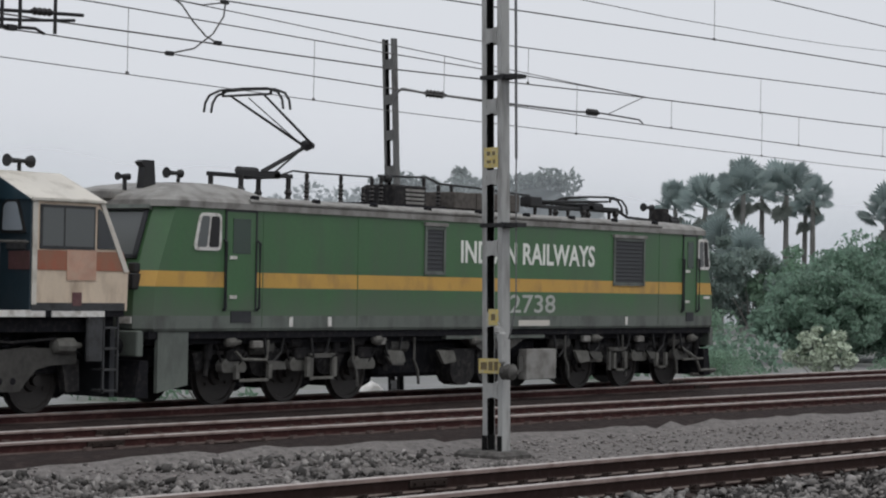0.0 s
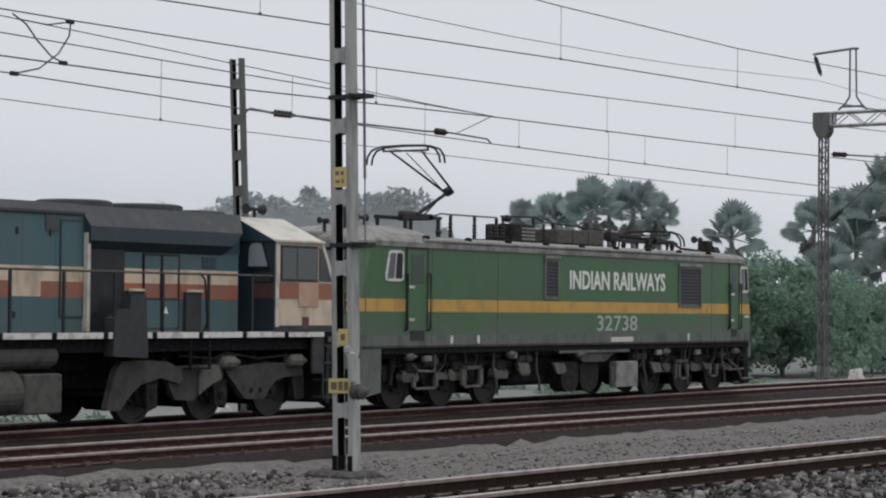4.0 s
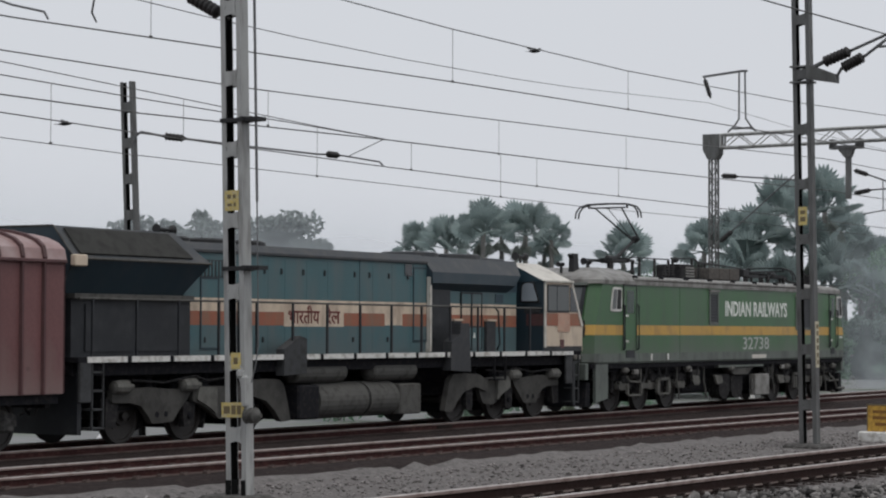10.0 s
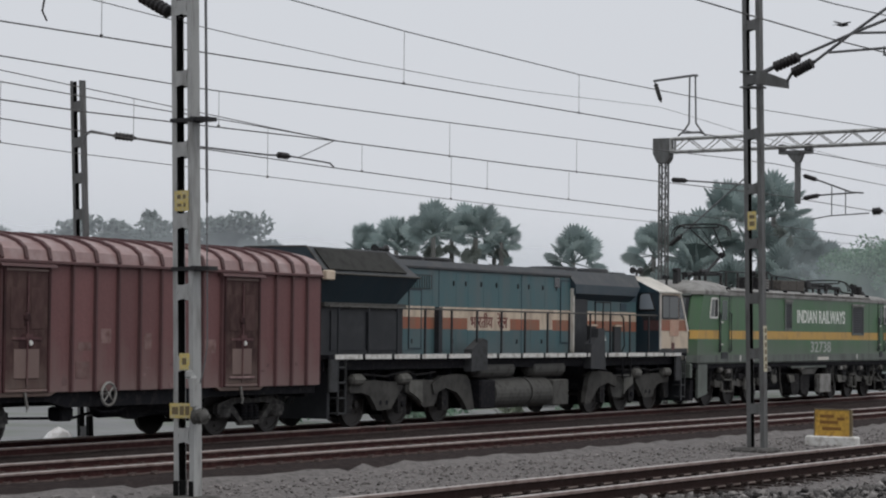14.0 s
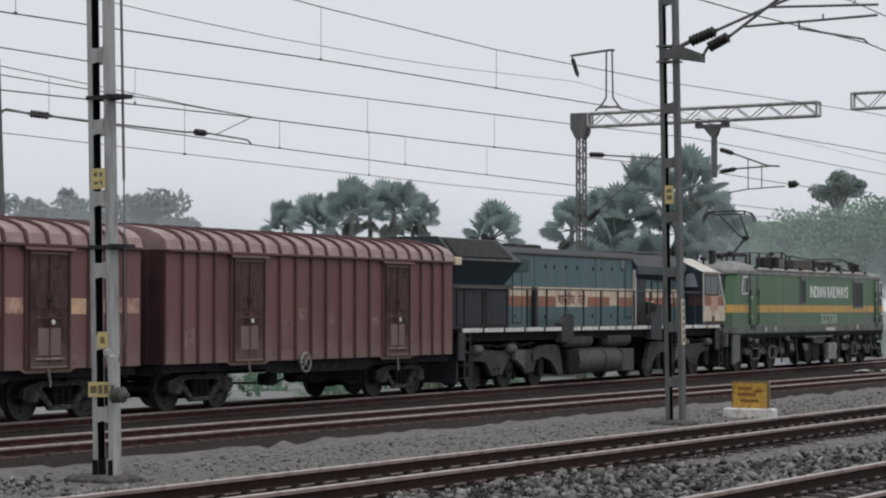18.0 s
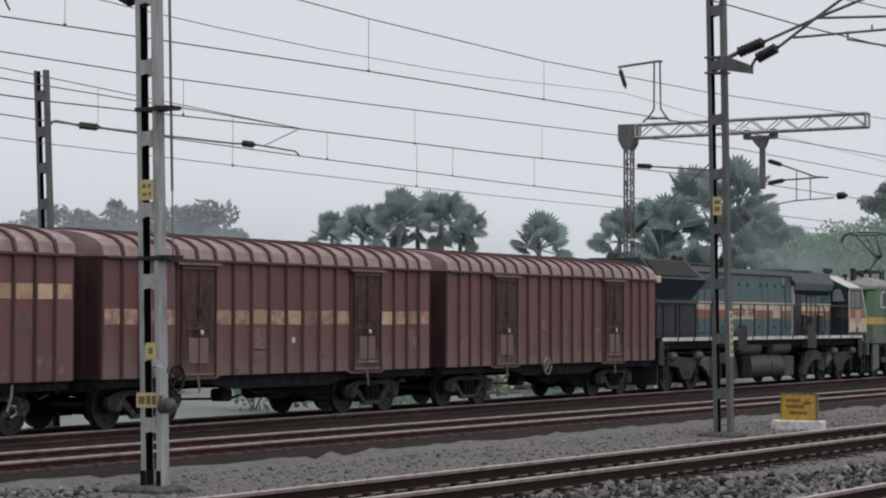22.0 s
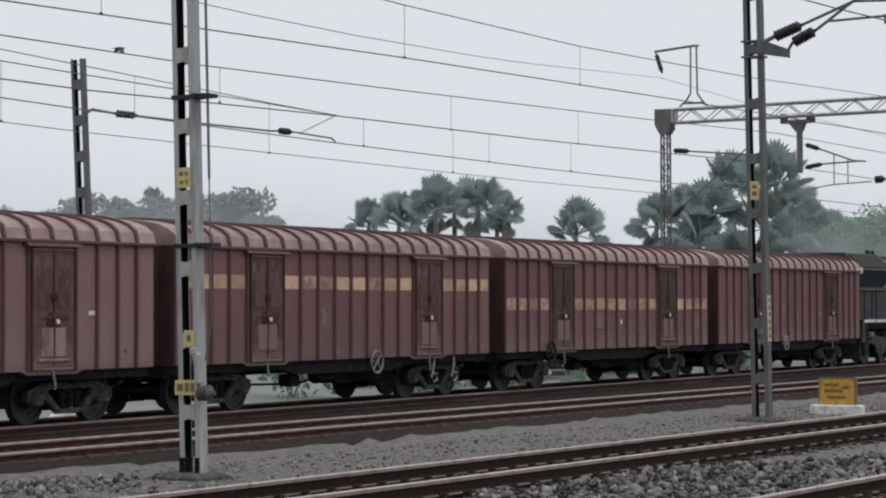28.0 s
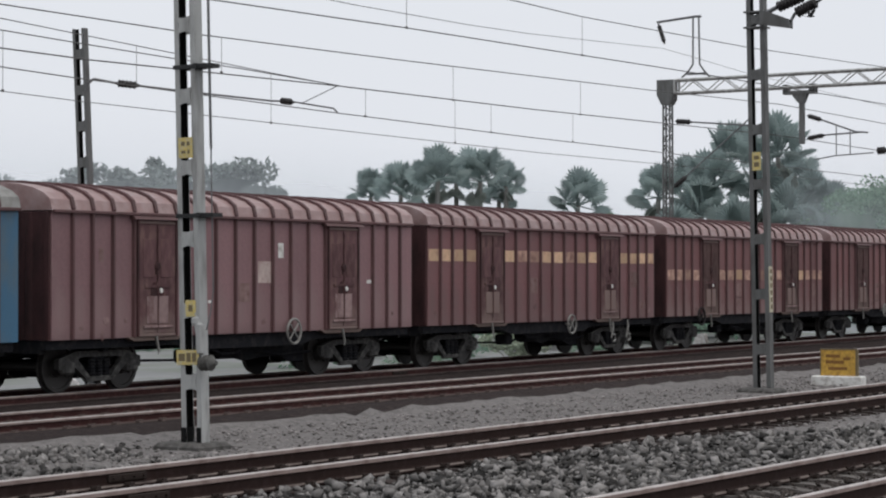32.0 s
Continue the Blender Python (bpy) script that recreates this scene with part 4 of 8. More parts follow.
# ---- six-wheeled locomotive bogie ----
def loco_side_frame(d):
    """A cast side frame with arches over three wheels and hanging lobes between them."""
    s = Shape()
    px, low, top = 1.85, 0.52, 1.02
    bottom = []
    for i, c in enumerate((px, 0, -px)):
        bottom += arc(c, 0.50, 0.60, 20, 160, 8)
        if i < 2:
            bottom += [(c - 0.62, low + 0.06), (c - 0.72, low), (c - px + 0.72, low), (c - px + 0.62, low + 0.06)]
    outline = [(-px - 0.85, 0.62), (-px - 0.95, 0.95), (-px - 0.5, top), (px + 0.5, top), (px + 0.95, 0.95), (px + 0.85, 0.62)] + bottom
    s.prism(outline, *sorted((d * 1.04, d * 1.20)))
    s.box(-px - 0.6, px + 0.6, *sorted((d * 1.20, d * 1.25)), top - 0.10, top - 0.02, c=0.01)
    for c in (px / 2, -px / 2):
        for q in (-0.13, 0.13):
            s.tube((c + q, d * 1.19, low + 0.12), (c + q, d * 1.215, low + 0.12), 0.05, n=8)
    return s.mesh("side_frame", [M_BOGIE])


def heavy_pieces(d, m):
    """The diesel's bogie side by side d: pieces with their outlines; m: 1 with the long arm to the rear, -1 mirrored."""
    def plate_of(name, pts, a, b, material, r=0.06):
        pts = rounded([(x * m, z) for x, z in pts], r, 3)
        return name, Shape().prism(pts, *sorted((d * a, d * b))).mesh(name, [material])
    out = [plate_of("end_arm", [(-3.22, 0.30), (-3.10, 0.68), (-2.98, 1.02), (-2.80, 1.18), (-2.30, 1.20), (-1.55, 1.16), (-1.05, 0.98), (-1.15, 0.72), (-1.72, 0.86), (-2.30, 0.74), (-2.60, 0.54), (-2.86, 0.28)], 1.16, 1.30, M_FRAME, 0.05),
           plate_of("side_frame", [(-1.55, 1.05), (-0.70, 1.08), (0.16, 1.10), (0.18, 0.80), (-0.10, 0.72), (-0.52, 0.52), (-0.74, 0.40), (-1.26, 0.44), (-1.42, 0.70)], 1.12, 1.24, M_FRAME),
           plate_of("hanging_frame", [(0.14, 1.10), (0.75, 1.04), (1.60, 1.10), (2.72, 1.06), (2.74, 0.82), (2.16, 0.80), (1.84, 0.74), (1.60, 0.52), (1.50, 0.38), (0.84, 0.40), (0.62, 0.62), (0.36, 0.84)], 1.10, 1.24, M_FRAME),
           # Added plate carrying the lobe's light patch as a paler colour.
           plate_of("stiffener", [(-0.60, 1.06), (0.02, 1.08), (0.08, 0.82), (-0.34, 0.66), (-0.60, 0.50)], 1.24, 1.285, M_FRAME_PALE, 0.04),
           plate_of("axle_guide", [(-2.04, 0.86), (-1.70, 0.86), (-1.72, 0.30), (-2.00, 0.30)], 1.06, 1.20, M_BOGIE, 0.03),
           plate_of("axle_guide", [(-0.02, 0.78), (0.40, 0.78), (0.36, 0.28), (0.04, 0.30)], 1.04, 1.16, M_BOGIE, 0.03),
           plate_of("end_bracket", [(2.46, 0.84), (2.84, 0.90), (2.86, 0.36), (2.56, 0.34)], 1.04, 1.18, M_BOGIE, 0.03)]
    # No openings: dark discs stand for the shade inside the holes.
    for x, a, b, z, r in ((1.05, 1.236, 1.246, 0.56, 0.06), (1.34, 1.236, 1.246, 0.56, 0.06), (-1.86, 1.16, 1.205, 0.50, 0.07), (0.18, 1.16, 1.205, 0.50, 0.07)):
        out.append(("lightening_hole", Shape().tube((x * m, d * a, z), (x * m, d * b, z), r, n=10).mesh("lightening_hole", [M_UNDER])))
    for x in (0.30, 2.46):
        out.append(("brake_cylinder", Shape().turned((x * m - 0.30, d * 1.27, 1.12), (x * m + 0.4, d * 1.27, 1.12), [(0, 0.05), (0.03, 0.12), (0.30, 0.14), (0.42, 0.14), (0.5, 0.06), (0.62, 0.05)], 10).mesh("brake_cylinder", [M_FRAME_PALE])))
    out.append(("brake_pipe", Shape().path([(-1.2 * m, d * 1.28, 1.26), (-0.2 * m, d * 1.30, 1.20), (0.2 * m, d * 1.31, 1.30), (1.2 * m, d * 1.29, 1.18), (2.2 * m, d * 1.30, 1.24)], 0.022, 5).mesh("brake_pipe", [M_BOGIE])))
    out.append(("brake_shoe", Shape().prism(arc(0.02 * m, 0.546, 0.64, -30, 40, 6) + arc(0.02 * m, 0.546, 0.575, 40, -30, 6), *sorted((d * 0.82, d * 0.98))).mesh("brake_shoe", [M_BOGIE])))
    return out


HEAVY, LIGHT_FRAMES = {(d, m): heavy_pieces(d, m) for d in (-1, 1) for m in (-1, 1)}, [loco_side_frame(-1), loco_side_frame(1)]
BEAM = Shape().box(-2.6, 2.6, -1.0, 1.0, 0.66, 1.0).box(-0.4, 0.4, -1.2, 1.2, 0.95, 1.2).mesh("beam", [M_UNDER])
LOCO_COIL = coil_mesh(0.10, 0.98, 6, 0.055)
DAMPER = Shape().tube((0, 0, 0.55), (0.10, 0, 1.20), 0.05, n=8).tube((0.05, 0, 0.85), (0.11, 0, 1.28), 0.075, n=8).mesh("damper", [M_BOGIE])
AXLE_COVER = Shape().prism(rounded([(-0.30, 0.60), (0.30, 0.60), (0.34, 0.72), (0.20, 0.86), (-0.20, 0.86), (-0.34, 0.76)], 0.06), -0.08, 0.08).mesh("axle_cover", [M_FRAME_PALE])
DARK_BOX = Shape().box(-0.20, 0.20, -0.07, 0.07, 0.80, 1.02, c=0.03).mesh("axle_cap", [M_BOGIE])
CYLINDER = Shape().turned((-0.35, 0, 1.12), (0.4, 0, 1.12), [(0, 0.05), (0.03, 0.10), (0.30, 0.10), (0.34, 0.05)], 10).mesh("brake_cylinder", [M_BOGIE])
BRAKE_PIPE = Shape().line([(-0.5, 0, 1.2), (-0.3, 0.03, 0.78), (0.1, 0, 0.72), (0.3, -0.04, 0.95)], 0.022, 5).mesh("brake_pipe", [M_BOGIE])
MOTOR = Shape().box(-0.55, 0.30, -0.72, 0.72, 0.22, 0.85, c=0.10).mesh("traction_motor", [M_UNDER])


def loco_bogie(parent, x, heavy):
    b = part("bogie", BEAM, None, parent, "dusty six-wheel locomotive bogie", pose(x, 0, 0))
    px = 2.06 if heavy else 1.85
    for d, m in zip((-1, 1), LIGHT_FRAMES):
        if heavy:
            for name, mesh in HEAVY[(d, 1 if x > 0 else -1)]:
                part(name, mesh, None, b)
        else:
            part("side_frame", m, None, b)
            for q in (-2.55, -0.95, 0.95, 2.55):
                part("damper", DAMPER, None, b, "", pose(q, d * 1.27, 0))
            for q in (-px, 0.0, px):
                part("axle_cap", DARK_BOX, None, b, "", pose(q, d * 1.29, 0))
                part("axle_cover", AXLE_COVER, None, b, "axle cover painted pale as its lit top", pose(q, d * 1.25, 0))
                part("brake_cylinder", CYLINDER, None, b, "", pose(q, d * 1.27, 0))
                part("brake_pipe", BRAKE_PIPE, None, b, "", pose(q, d * 1.31, 0))
        for q in (-2.35, -1.35, -0.5, 0.5, 1.35, 2.35):
            part("spring", LOCO_COIL, None, b, "", pose(q, d * (1.0 if heavy else 1.15), 0))
    for d in (-1, 0, 1):
        part("traction_motor", MOTOR, None, b, "", pose(d * px + 0.75, 0, 0))
        add_wheelset(b, d * px, 0.546)


def horn_pair(parent, x, y, z):
    s = Shape()
    s.turned((x - 0.28, y, z), (x + 0.3, y, z), [(0, 0.11), (0.03, 0.10), (0.10, 0.045), (0.42, 0.035), (0.48, 0.09), (0.55, 0.11)], 10)
    s.tube((x, y, z - 0.2), (x, y, z), 0.035, n=6)
    part("horn", s, M_RUBBER, parent, "black twin air horn")


def on_quad(s, q, u0, u1, v0, v1, out, thick, m=0):
    """A thin slab on the quad q (four corners: low-left, low-right, up-right, up-left), pushed out along its normal."""
    q = [Vector(p) for p in q]
    nrm = (q[1] - q[0]).cross(q[3] - q[0]).normalized()

    def at(u, v):
        return q[0].lerp(q[1], u).lerp(q[3].lerp(q[2], u), v)
    base = [at(u0, v0), at(u1, v0), at(u1, v1), at(u0, v1)]
    v = [p + nrm * out for p in base] + [p + nrm * (out + thick) for p in base]
    return s.add(v, [(3, 2, 1, 0), (4, 5, 6, 7), (0, 1, 5, 4), (1, 2, 6, 5), (2, 3, 7, 6), (3, 0, 4, 7)], m)


# ---- electric locomotive ----
def ring8(z, ls, lc, w, wf):
    return [(-lc, -wf, z), (-ls, -w, z), (ls, -w, z), (lc, -wf, z), (lc, wf, z), (ls, w, z), (-ls, w, z), (-lc, wf, z)]


def electric_loco():
    O = 31.05
    e = tagged(new("electric_locomotive"), "green electric locomotive with a yellow band and one raised pantograph", "locomotive")
    rings = [ring8(1.35, 9.31, 9.55, 1.54, 1.28), ring8(1.40, 9.36, 9.60, 1.56, 1.30), ring8(1.62, 9.36, 9.60, 1.56, 1.30), ring8(2.12, 9.34, 9.58, 1.56, 1.30),
             ring8(2.39, 9.27, 9.52, 1.56, 1.30), ring8(3.50, 8.86, 9.12, 1.56, 1.28), ring8(3.62, 8.80, 9.05, 1.53, 1.22)]
    part("body", Shape().loft(rings, [1, 1, 0, 2, 0, 0]), [M_GREEN, M_SKIRT, M_YELLOW], e, "green welded body with yellow band and grey skirt")
    part("roof", Shape().prism([(-1.60, 3.50), (-1.60, 3.60), (-1.47, 3.69), (-1.1, 3.77), (1.1, 3.77), (1.47, 3.69), (1.60, 3.60), (1.60, 3.50)], -6.6, 6.6, "x"), M_EROOF, e, "light grey dusty roof")
    for d in (-1, 1):
        dome = [[(d * xi, -w, z), (d * ls, -w, z), (d * lc, -wf, z), (d * lc, wf, z), (d * ls, w, z), (d * xi, w, z)] for z, xi, ls, lc, w, wf in
                ((3.50, 6.3, 8.95, 9.22, 1.602, 1.30), (3.61, 6.3, 8.94, 9.20, 1.602, 1.30), (3.68, 6.32, 8.86, 9.12, 1.54, 1.24), (3.78 if d < 0 else 3.74, 6.45, 8.62, 8.88, 1.36, 1.1), (3.90 if d < 0 else 3.78, 6.7, 8.2, 8.45, 1.08, 0.85), (3.97 if d < 0 else 3.81, 7.0, 7.7, 7.95, 0.80, 0.6))]
        part("cab_roof", Shape().loft(dome, [0] * 5), M_EROOF, e, "light grey domed cab roof")
    gut = Shape()
    for d in (-1, 1):
        gut.tube((-7.0, d * 1.575, 3.655), (7.0, d * 1.575, 3.655), 0.045, n=8)
        for i in range(9):
            part("lifting_stud", Shape().box(-6.9 + i * 1.7, -6.75 + i * 1.7, d * 1.54 - 0.06, d * 1.54 + 0.06, 3.66, 3.77, c=0.02), M_UNDER, e, "dark stud on the roof edge")
    part("gutter", gut, M_EROOF, e)
    for d in (-1, 1):                                     # both ends
        a, b = rings[4], rings[5]
        i, j = (7, 0) if d < 0 else (3, 4)
        q = [a[i], a[j], b[j], b[i]]
        ws = part("windscreen", on_quad(Shape(), q, 0.05, 0.95, 0.22, 0.90, 0.004, 0.02), M_PANE_GREY, e, "grimy cab windscreen")
        part("rain_hood", on_quad(Shape(), q, 0.0, 1.0, 0.93, 0.99, 0.02, 0.09), M_SKIRT, e)
        fr = Shape()
        for u0, u1, v0, v1 in ((0.02, 0.98, 0.17, 0.23), (0.02, 0.98, 0.91, 0.98), (0.02, 0.06, 0.17, 0.98), (0.94, 0.98, 0.17, 0.98), (0.48, 0.52, 0.2, 0.95)):
            on_quad(fr, q, u0, u1, v0, v1, 0.02, 0.03)
        part("window_frame", fr, M_BLACK, ws)
        wip = Shape().line([Vector(q[0]).lerp(Vector(q[1]), 0.35) + Vector((d * 0.06, 0, 0.1)), Vector(q[0]).lerp(Vector(q[2]), 0.55) + Vector((d * 0.06, 0, 0))], 0.012, 5)
        part("wiper", wip, M_RUBBER, ws)
        part("head_lamp", Shape().box(d * 9.0 - 0.25, d * 9.0 + 0.25, -0.35, 0.35, 3.60, 3.80, c=0.04), M_EROOF, e)
        lamps = Shape()
        for y in (-0.82, 0.82):
            lamps.turned((d * 9.55, y, 1.95), (d * 9.70, y, 1.95), [(0, 0.12), (0.05, 0.12), (0.06, 0.09)], 12)
        part("marker_lamp", lamps, M_PANE_GREY, e)
        part("buffer_beam", Shape().box(d * 9.55 - 0.08, d * 9.55 + 0.08, -1.45, 1.45, 0.92, 1.36, c=0.02), M_SKIRT, e)
        for y in (-0.98, 0.98):
            part("buffer", Shape().turned((d * 9.6, y, 1.1), (d * 11, y, 1.1), [(0, 0.15), (0.12, 0.13), (0.14, 0.09), (0.26, 0.09), (0.27, 0.25), (0.33, 0.24), (0.35, 0.1)], 14), M_UNDER, e)
        part("cattle_guard", Shape().prism([(d * 9.62, 0.22), (d * 9.3, 0.22), (d * 9.3, 0.85), (d * 9.5, 0.85)], -1.4, 1.4), M_UNDER, e)
        coupler(e, d * 9.55, d)
        part("brake_hose", Shape().line([(d * 9.6, -0.6, 1.0), (d * 9.95, -0.6, 0.9), (d * 10.0, -0.58, 0.6), (d * 9.8, -0.5, 0.45)], 0.03, 7), M_RUBBER, e)
        part("jumper_socket", Shape().box(d * 9.56 - 0.10, d * 9.56 + 0.10, -1.36, -1.20, 2.06, 2.34, c=0.02).box(d * 9.54 - 0.08, d * 9.54 + 0.08, -1.34, -1.18, 2.34, 2.52, c=0.02), M_RUBBER, e, "black jumper socket on the nose")
        part("end_plate", Shape().box(d * 9.60 - 0.02, d * 9.60 + 0.02, -1.28, -1.0, 1.48, 1.60), M_WHITE, e, "small white end plate")
        part("horn", Shape().turned((d * 7.95 - 0.20, -0.62, 4.13), (d * 7.95 + 0.3, -0.62, 4.13), [(0, 0.10), (0.03, 0.09), (0.09, 0.045), (0.26, 0.035), (0.32, 0.07), (0.38, 0.08)], 10).tube((d * 7.95 + 0.1, -0.62, 3.85), (d * 7.95 + 0.12, -0.62, 4.13), 0.035, n=6), M_RUBBER, e, "black air horn")
        if d < 0:
            part("roof_light_box", Shape().prism([(d * 8.55 - 0.16, 3.75), (d * 8.55 + 0.18, 3.75), (d * 8.55 + 0.12, 4.33), (d * 8.55 - 0.12, 4.33), (d * 8.55 - 0.22, 4.29), (d * 8.55 - 0.11, 4.2)], -0.60, -0.44), M_RUBBER, e, "black roof lamp box")
        else:
            part("roof_light_box", Shape().box(8.52, 8.84, -0.66, -0.34, 3.74, 4.13, c=0.02), M_BOGIE, e, "dark square roof lamp box")
            part("horn_cluster", Shape().turned((9.0, -0.5, 3.93), (9.5, -0.5, 3.90), [(0, 0.05), (0.03, 0.10), (0.2, 0.05), (0.4, 0.07), (0.45, 0.04)], 9).box(9.05, 9.45, -0.6, -0.2, 3.74, 3.90, c=0.03), M_RUBBER, e, "black horn cluster")
        part("short_horn", Shape().tube((d * 8.85, -0.3, 3.75), (d * 8.85, -0.3, 4.03), 0.04, n=7).turned((d * 8.75, -0.3, 4.03), (d * 9.05, -0.3, 4.03), [(0, 0.06), (0.05, 0.06), (0.2, 0.035), (0.28, 0.075)], 9), M_RUBBER, e)
    for sd in (-1, 1):                                     # both sides
        y = sd * 1.56

        def slab(x0, x1, z0, z1, p0=0.0, p1=0.02, m=0, s=None):
            return (s or Shape()).box(x0, x1, min(y + sd * p0, y + sd * p1), max(y + sd * p0, y + sd * p1), z0, z1, m)
        for d, xa, xb in ((-1, 22.62 - O, 23.33 - O), (1, 39.72 - O, 40.26 - O)):
            lean = 0.16 if d < 0 else 0.12
            pts = [(xa, 2.76), (xb, 2.76), (xb, 3.42), (xa + lean, 3.42)] if d < 0 else [(xa, 2.70), (xb, 2.70), (xb - lean, 3.42), (xa, 3.42)]
            y0, y1 = sorted((y, y + sd * 0.025))
            win = part("cab_window", Shape().prism(rounded(pts, 0.12), y0, y1), M_WHITE, e, "white-framed cab side window")
            # Grey half carries its reflection as colour; black slab stands for the dark interior.
            for k0, k1, pm in ((0.0, 0.44, M_PANE_GREY), (0.54, 1.0, M_RUBBER if sd < 0 else M_PANE)):
                ins = []
                for u, v in ((k0, 0), (k1, 0), (k1, 1), (k0, 1)):
                    lo = Vector(pts[0]).lerp(Vector(pts[1]), 0.1 + 0.8 * u)
                    hi = Vector(pts[3]).lerp(Vector(pts[2]), 0.1 + 0.8 * u)
                    ins.append(tuple(lo.lerp(hi, 0.09 + 0.82 * v)))
                part("pane", Shape().prism(rounded(ins, 0.05), *sorted((y + sd * 0.02, y + sd * 0.032))), pm, win)
        for x0, x1 in ((23.42 - O, 24.30 - O), (39.02 - O, 39.70 - O)):
            door = part("cab_door", slab(x0 + 0.06, x1 - 0.06, 1.72, 3.46, 0.0, 0.012), M_GREEN, e, "green cab door with handrails")
            jam = Shape()
            for a, b, c_, d_ in ((x0 + 0.02, x0 + 0.06, 1.70, 3.48), (x1 - 0.06, x1 - 0.02, 1.70, 3.48), (x0 + 0.02, x1 - 0.02, 3.46, 3.50)):
                slab(a, b, c_, d_, 0, 0.02, 0, jam)
            part("door_frame", jam, M_BLACK, door)
            part("pane", slab(x0 + 0.22, x1 - 0.2, 2.72, 3.34, 0.012, 0.02), M_DOORPANE, door)
            for xh in (x0, x1):
                part("handrail", Shape().path([(xh, y + sd * 0.01, 1.72), (xh, y + sd * 0.07, 1.76), (xh, y + sd * 0.07, 2.92), (xh, y + sd * 0.01, 2.95)], 0.026, 7), M_BLACK, door)
            part("foothold", slab(x0 + 0.2, x1 - 0.15, 1.50, 1.70, 0.0, 0.015), M_BLACK, door)
            part("door_handle", slab(x0 + 0.14, x0 + 0.32, 2.62, 2.68, 0.012, 0.03).box(x0 + 0.14, x0 + 0.32, *sorted((y + sd * 0.012, y + sd * 0.03)), 1.92, 1.98), M_WHITE, door)
        for x0, x1, z0, z1 in ((29.26 - O, 29.84 - O, 2.48, 3.34), (36.12 - O, 37.32 - O, 2.34, 3.30)):
            v = part("vent", slab(x0, x1, z0, z1, 0.0, 0.008), M_VENT, e, "grey louvred side vent under a pale lintel")
            part("lintel", slab(x0 - 0.08, x1 + 0.08, z1 + 0.05, z1 + 0.12, 0, 0.06), M_EROOF, v, "pale rain lintel")
            f = Shape()
            for a, b, c_, d_ in ((x0 - 0.05, x0 + 0.02, z0 - 0.05, z1 + 0.05), (x1 - 0.02, x1 + 0.05, z0 - 0.05, z1 + 0.05), (x0, x1, z0 - 0.05, z0 + 0.02), (x0, x1, z1 - 0.02, z1 + 0.05)):
                slab(a, b, c_, d_, 0, 0.03, 0, f)
            part("vent_frame", f, M_SKIRT, v)
            k = z0 + 0.06
            while k < z1 - 0.05:
                part("slat", Shape().prism([(y + sd * 0.008, k), (y + sd * 0.018, k + 0.03), (y + sd * 0.018, k + 0.04), (y + sd * 0.008, k + 0.045)], x0 + 0.02, x1 - 0.02, "x"), M_VENT, v)
                k += 0.085
        for x in (-6.6, -3.9, 6.95):
            part("panel_seam", slab(x, x + 0.02, 1.42, 3.58, 0, 0.006), M_GREEN, e)
        for x in (25.2 - O, 26.3 - O, 36.6 - O):
            part("lifting_mark", slab(x, x + 0.10, 1.42, 1.60, 0, 0.012), M_WHITE, e, "small white lifting mark")
        part("name_plate", slab(32.48 - O, 33.62 - O, 1.41, 1.53, 0, 0.006), M_CABROOF, e, "illegible pale plate")
        part("side_label", slab(40.0 - O, 40.28 - O, 2.02, 2.08, 0, 0.012), M_WHITE, e)
    lettering("INDIAN RAILWAYS", 4.90, 0.46, M_LETTER, "lettering", e, pose(30.42 - O, -1.566, 2.68), 0.022)
    lettering("32738", 2.06, 0.38, M_NUMBER, "running_number", e, pose(31.76 - O, -1.566, 1.68), 0.008)
    part("frame", Shape().box(-9.3, 9.3, -1.35, 1.35, 1.12, 1.36).box(-9.4, 9.4, -1.5, -1.35, 1.22, 1.36).box(-9.4, 9.4, 1.35, 1.5, 1.22, 1.36), M_UNDER, e)
    part("transformer", Shape().box(-2.6, 2.9, -1.0, 1.0, 0.40, 1.15, c=0.08), M_UNDER, e, "sooty transformer tank")
    for a, b in ((30.40, 31.22), (31.32, 32.20)):
        part("smoothing_tank", Shape().prism([(a - O, 0.95), (a - O, 0.45), (a + 0.10 - O, 0.30), (a + 0.28 - O, 0.22), (b - 0.28 - O, 0.22), (b - 0.10 - O, 0.30), (b - O, 0.45), (b - O, 0.95)], -1.36, -1.0), M_BOGIE, e, "dusty round-bottomed tank")
    part("duct", Shape().prism([(30.86 - O, 1.14), (32.85 - O, 1.14), (32.35 - O, 0.93), (31.3 - O, 0.93)], -1.46, -1.2), M_TANK, e, "grey tapered duct")
    part("support_beam", Shape().box(30.07 - O, 33.55 - O, -1.50, -1.36, 1.15, 1.24, c=0.01), M_SKIRT, e)
    part("equipment_box", Shape().box(32.86 - O, 33.97 - O, -1.52, -1.30, 0.28, 0.92, c=0.015), M_EROOF, e, "light grey underfloor box")
    part("box_flange", Shape().box(32.66 - O, 32.80 - O, -1.47, -1.42, 0.45, 0.78), M_TANK, e)
    for a, z in ((28.0, 1.13), (24.45, 1.1), (35.2, 1.12), (37.4, 1.1)):
        part("junction_box", Shape().box(a - 0.14 - O, a + 0.14 - O, -1.50, -1.38, z - 0.07, z + 0.07, c=0.02), M_EROOF, e, "small pale junction box")
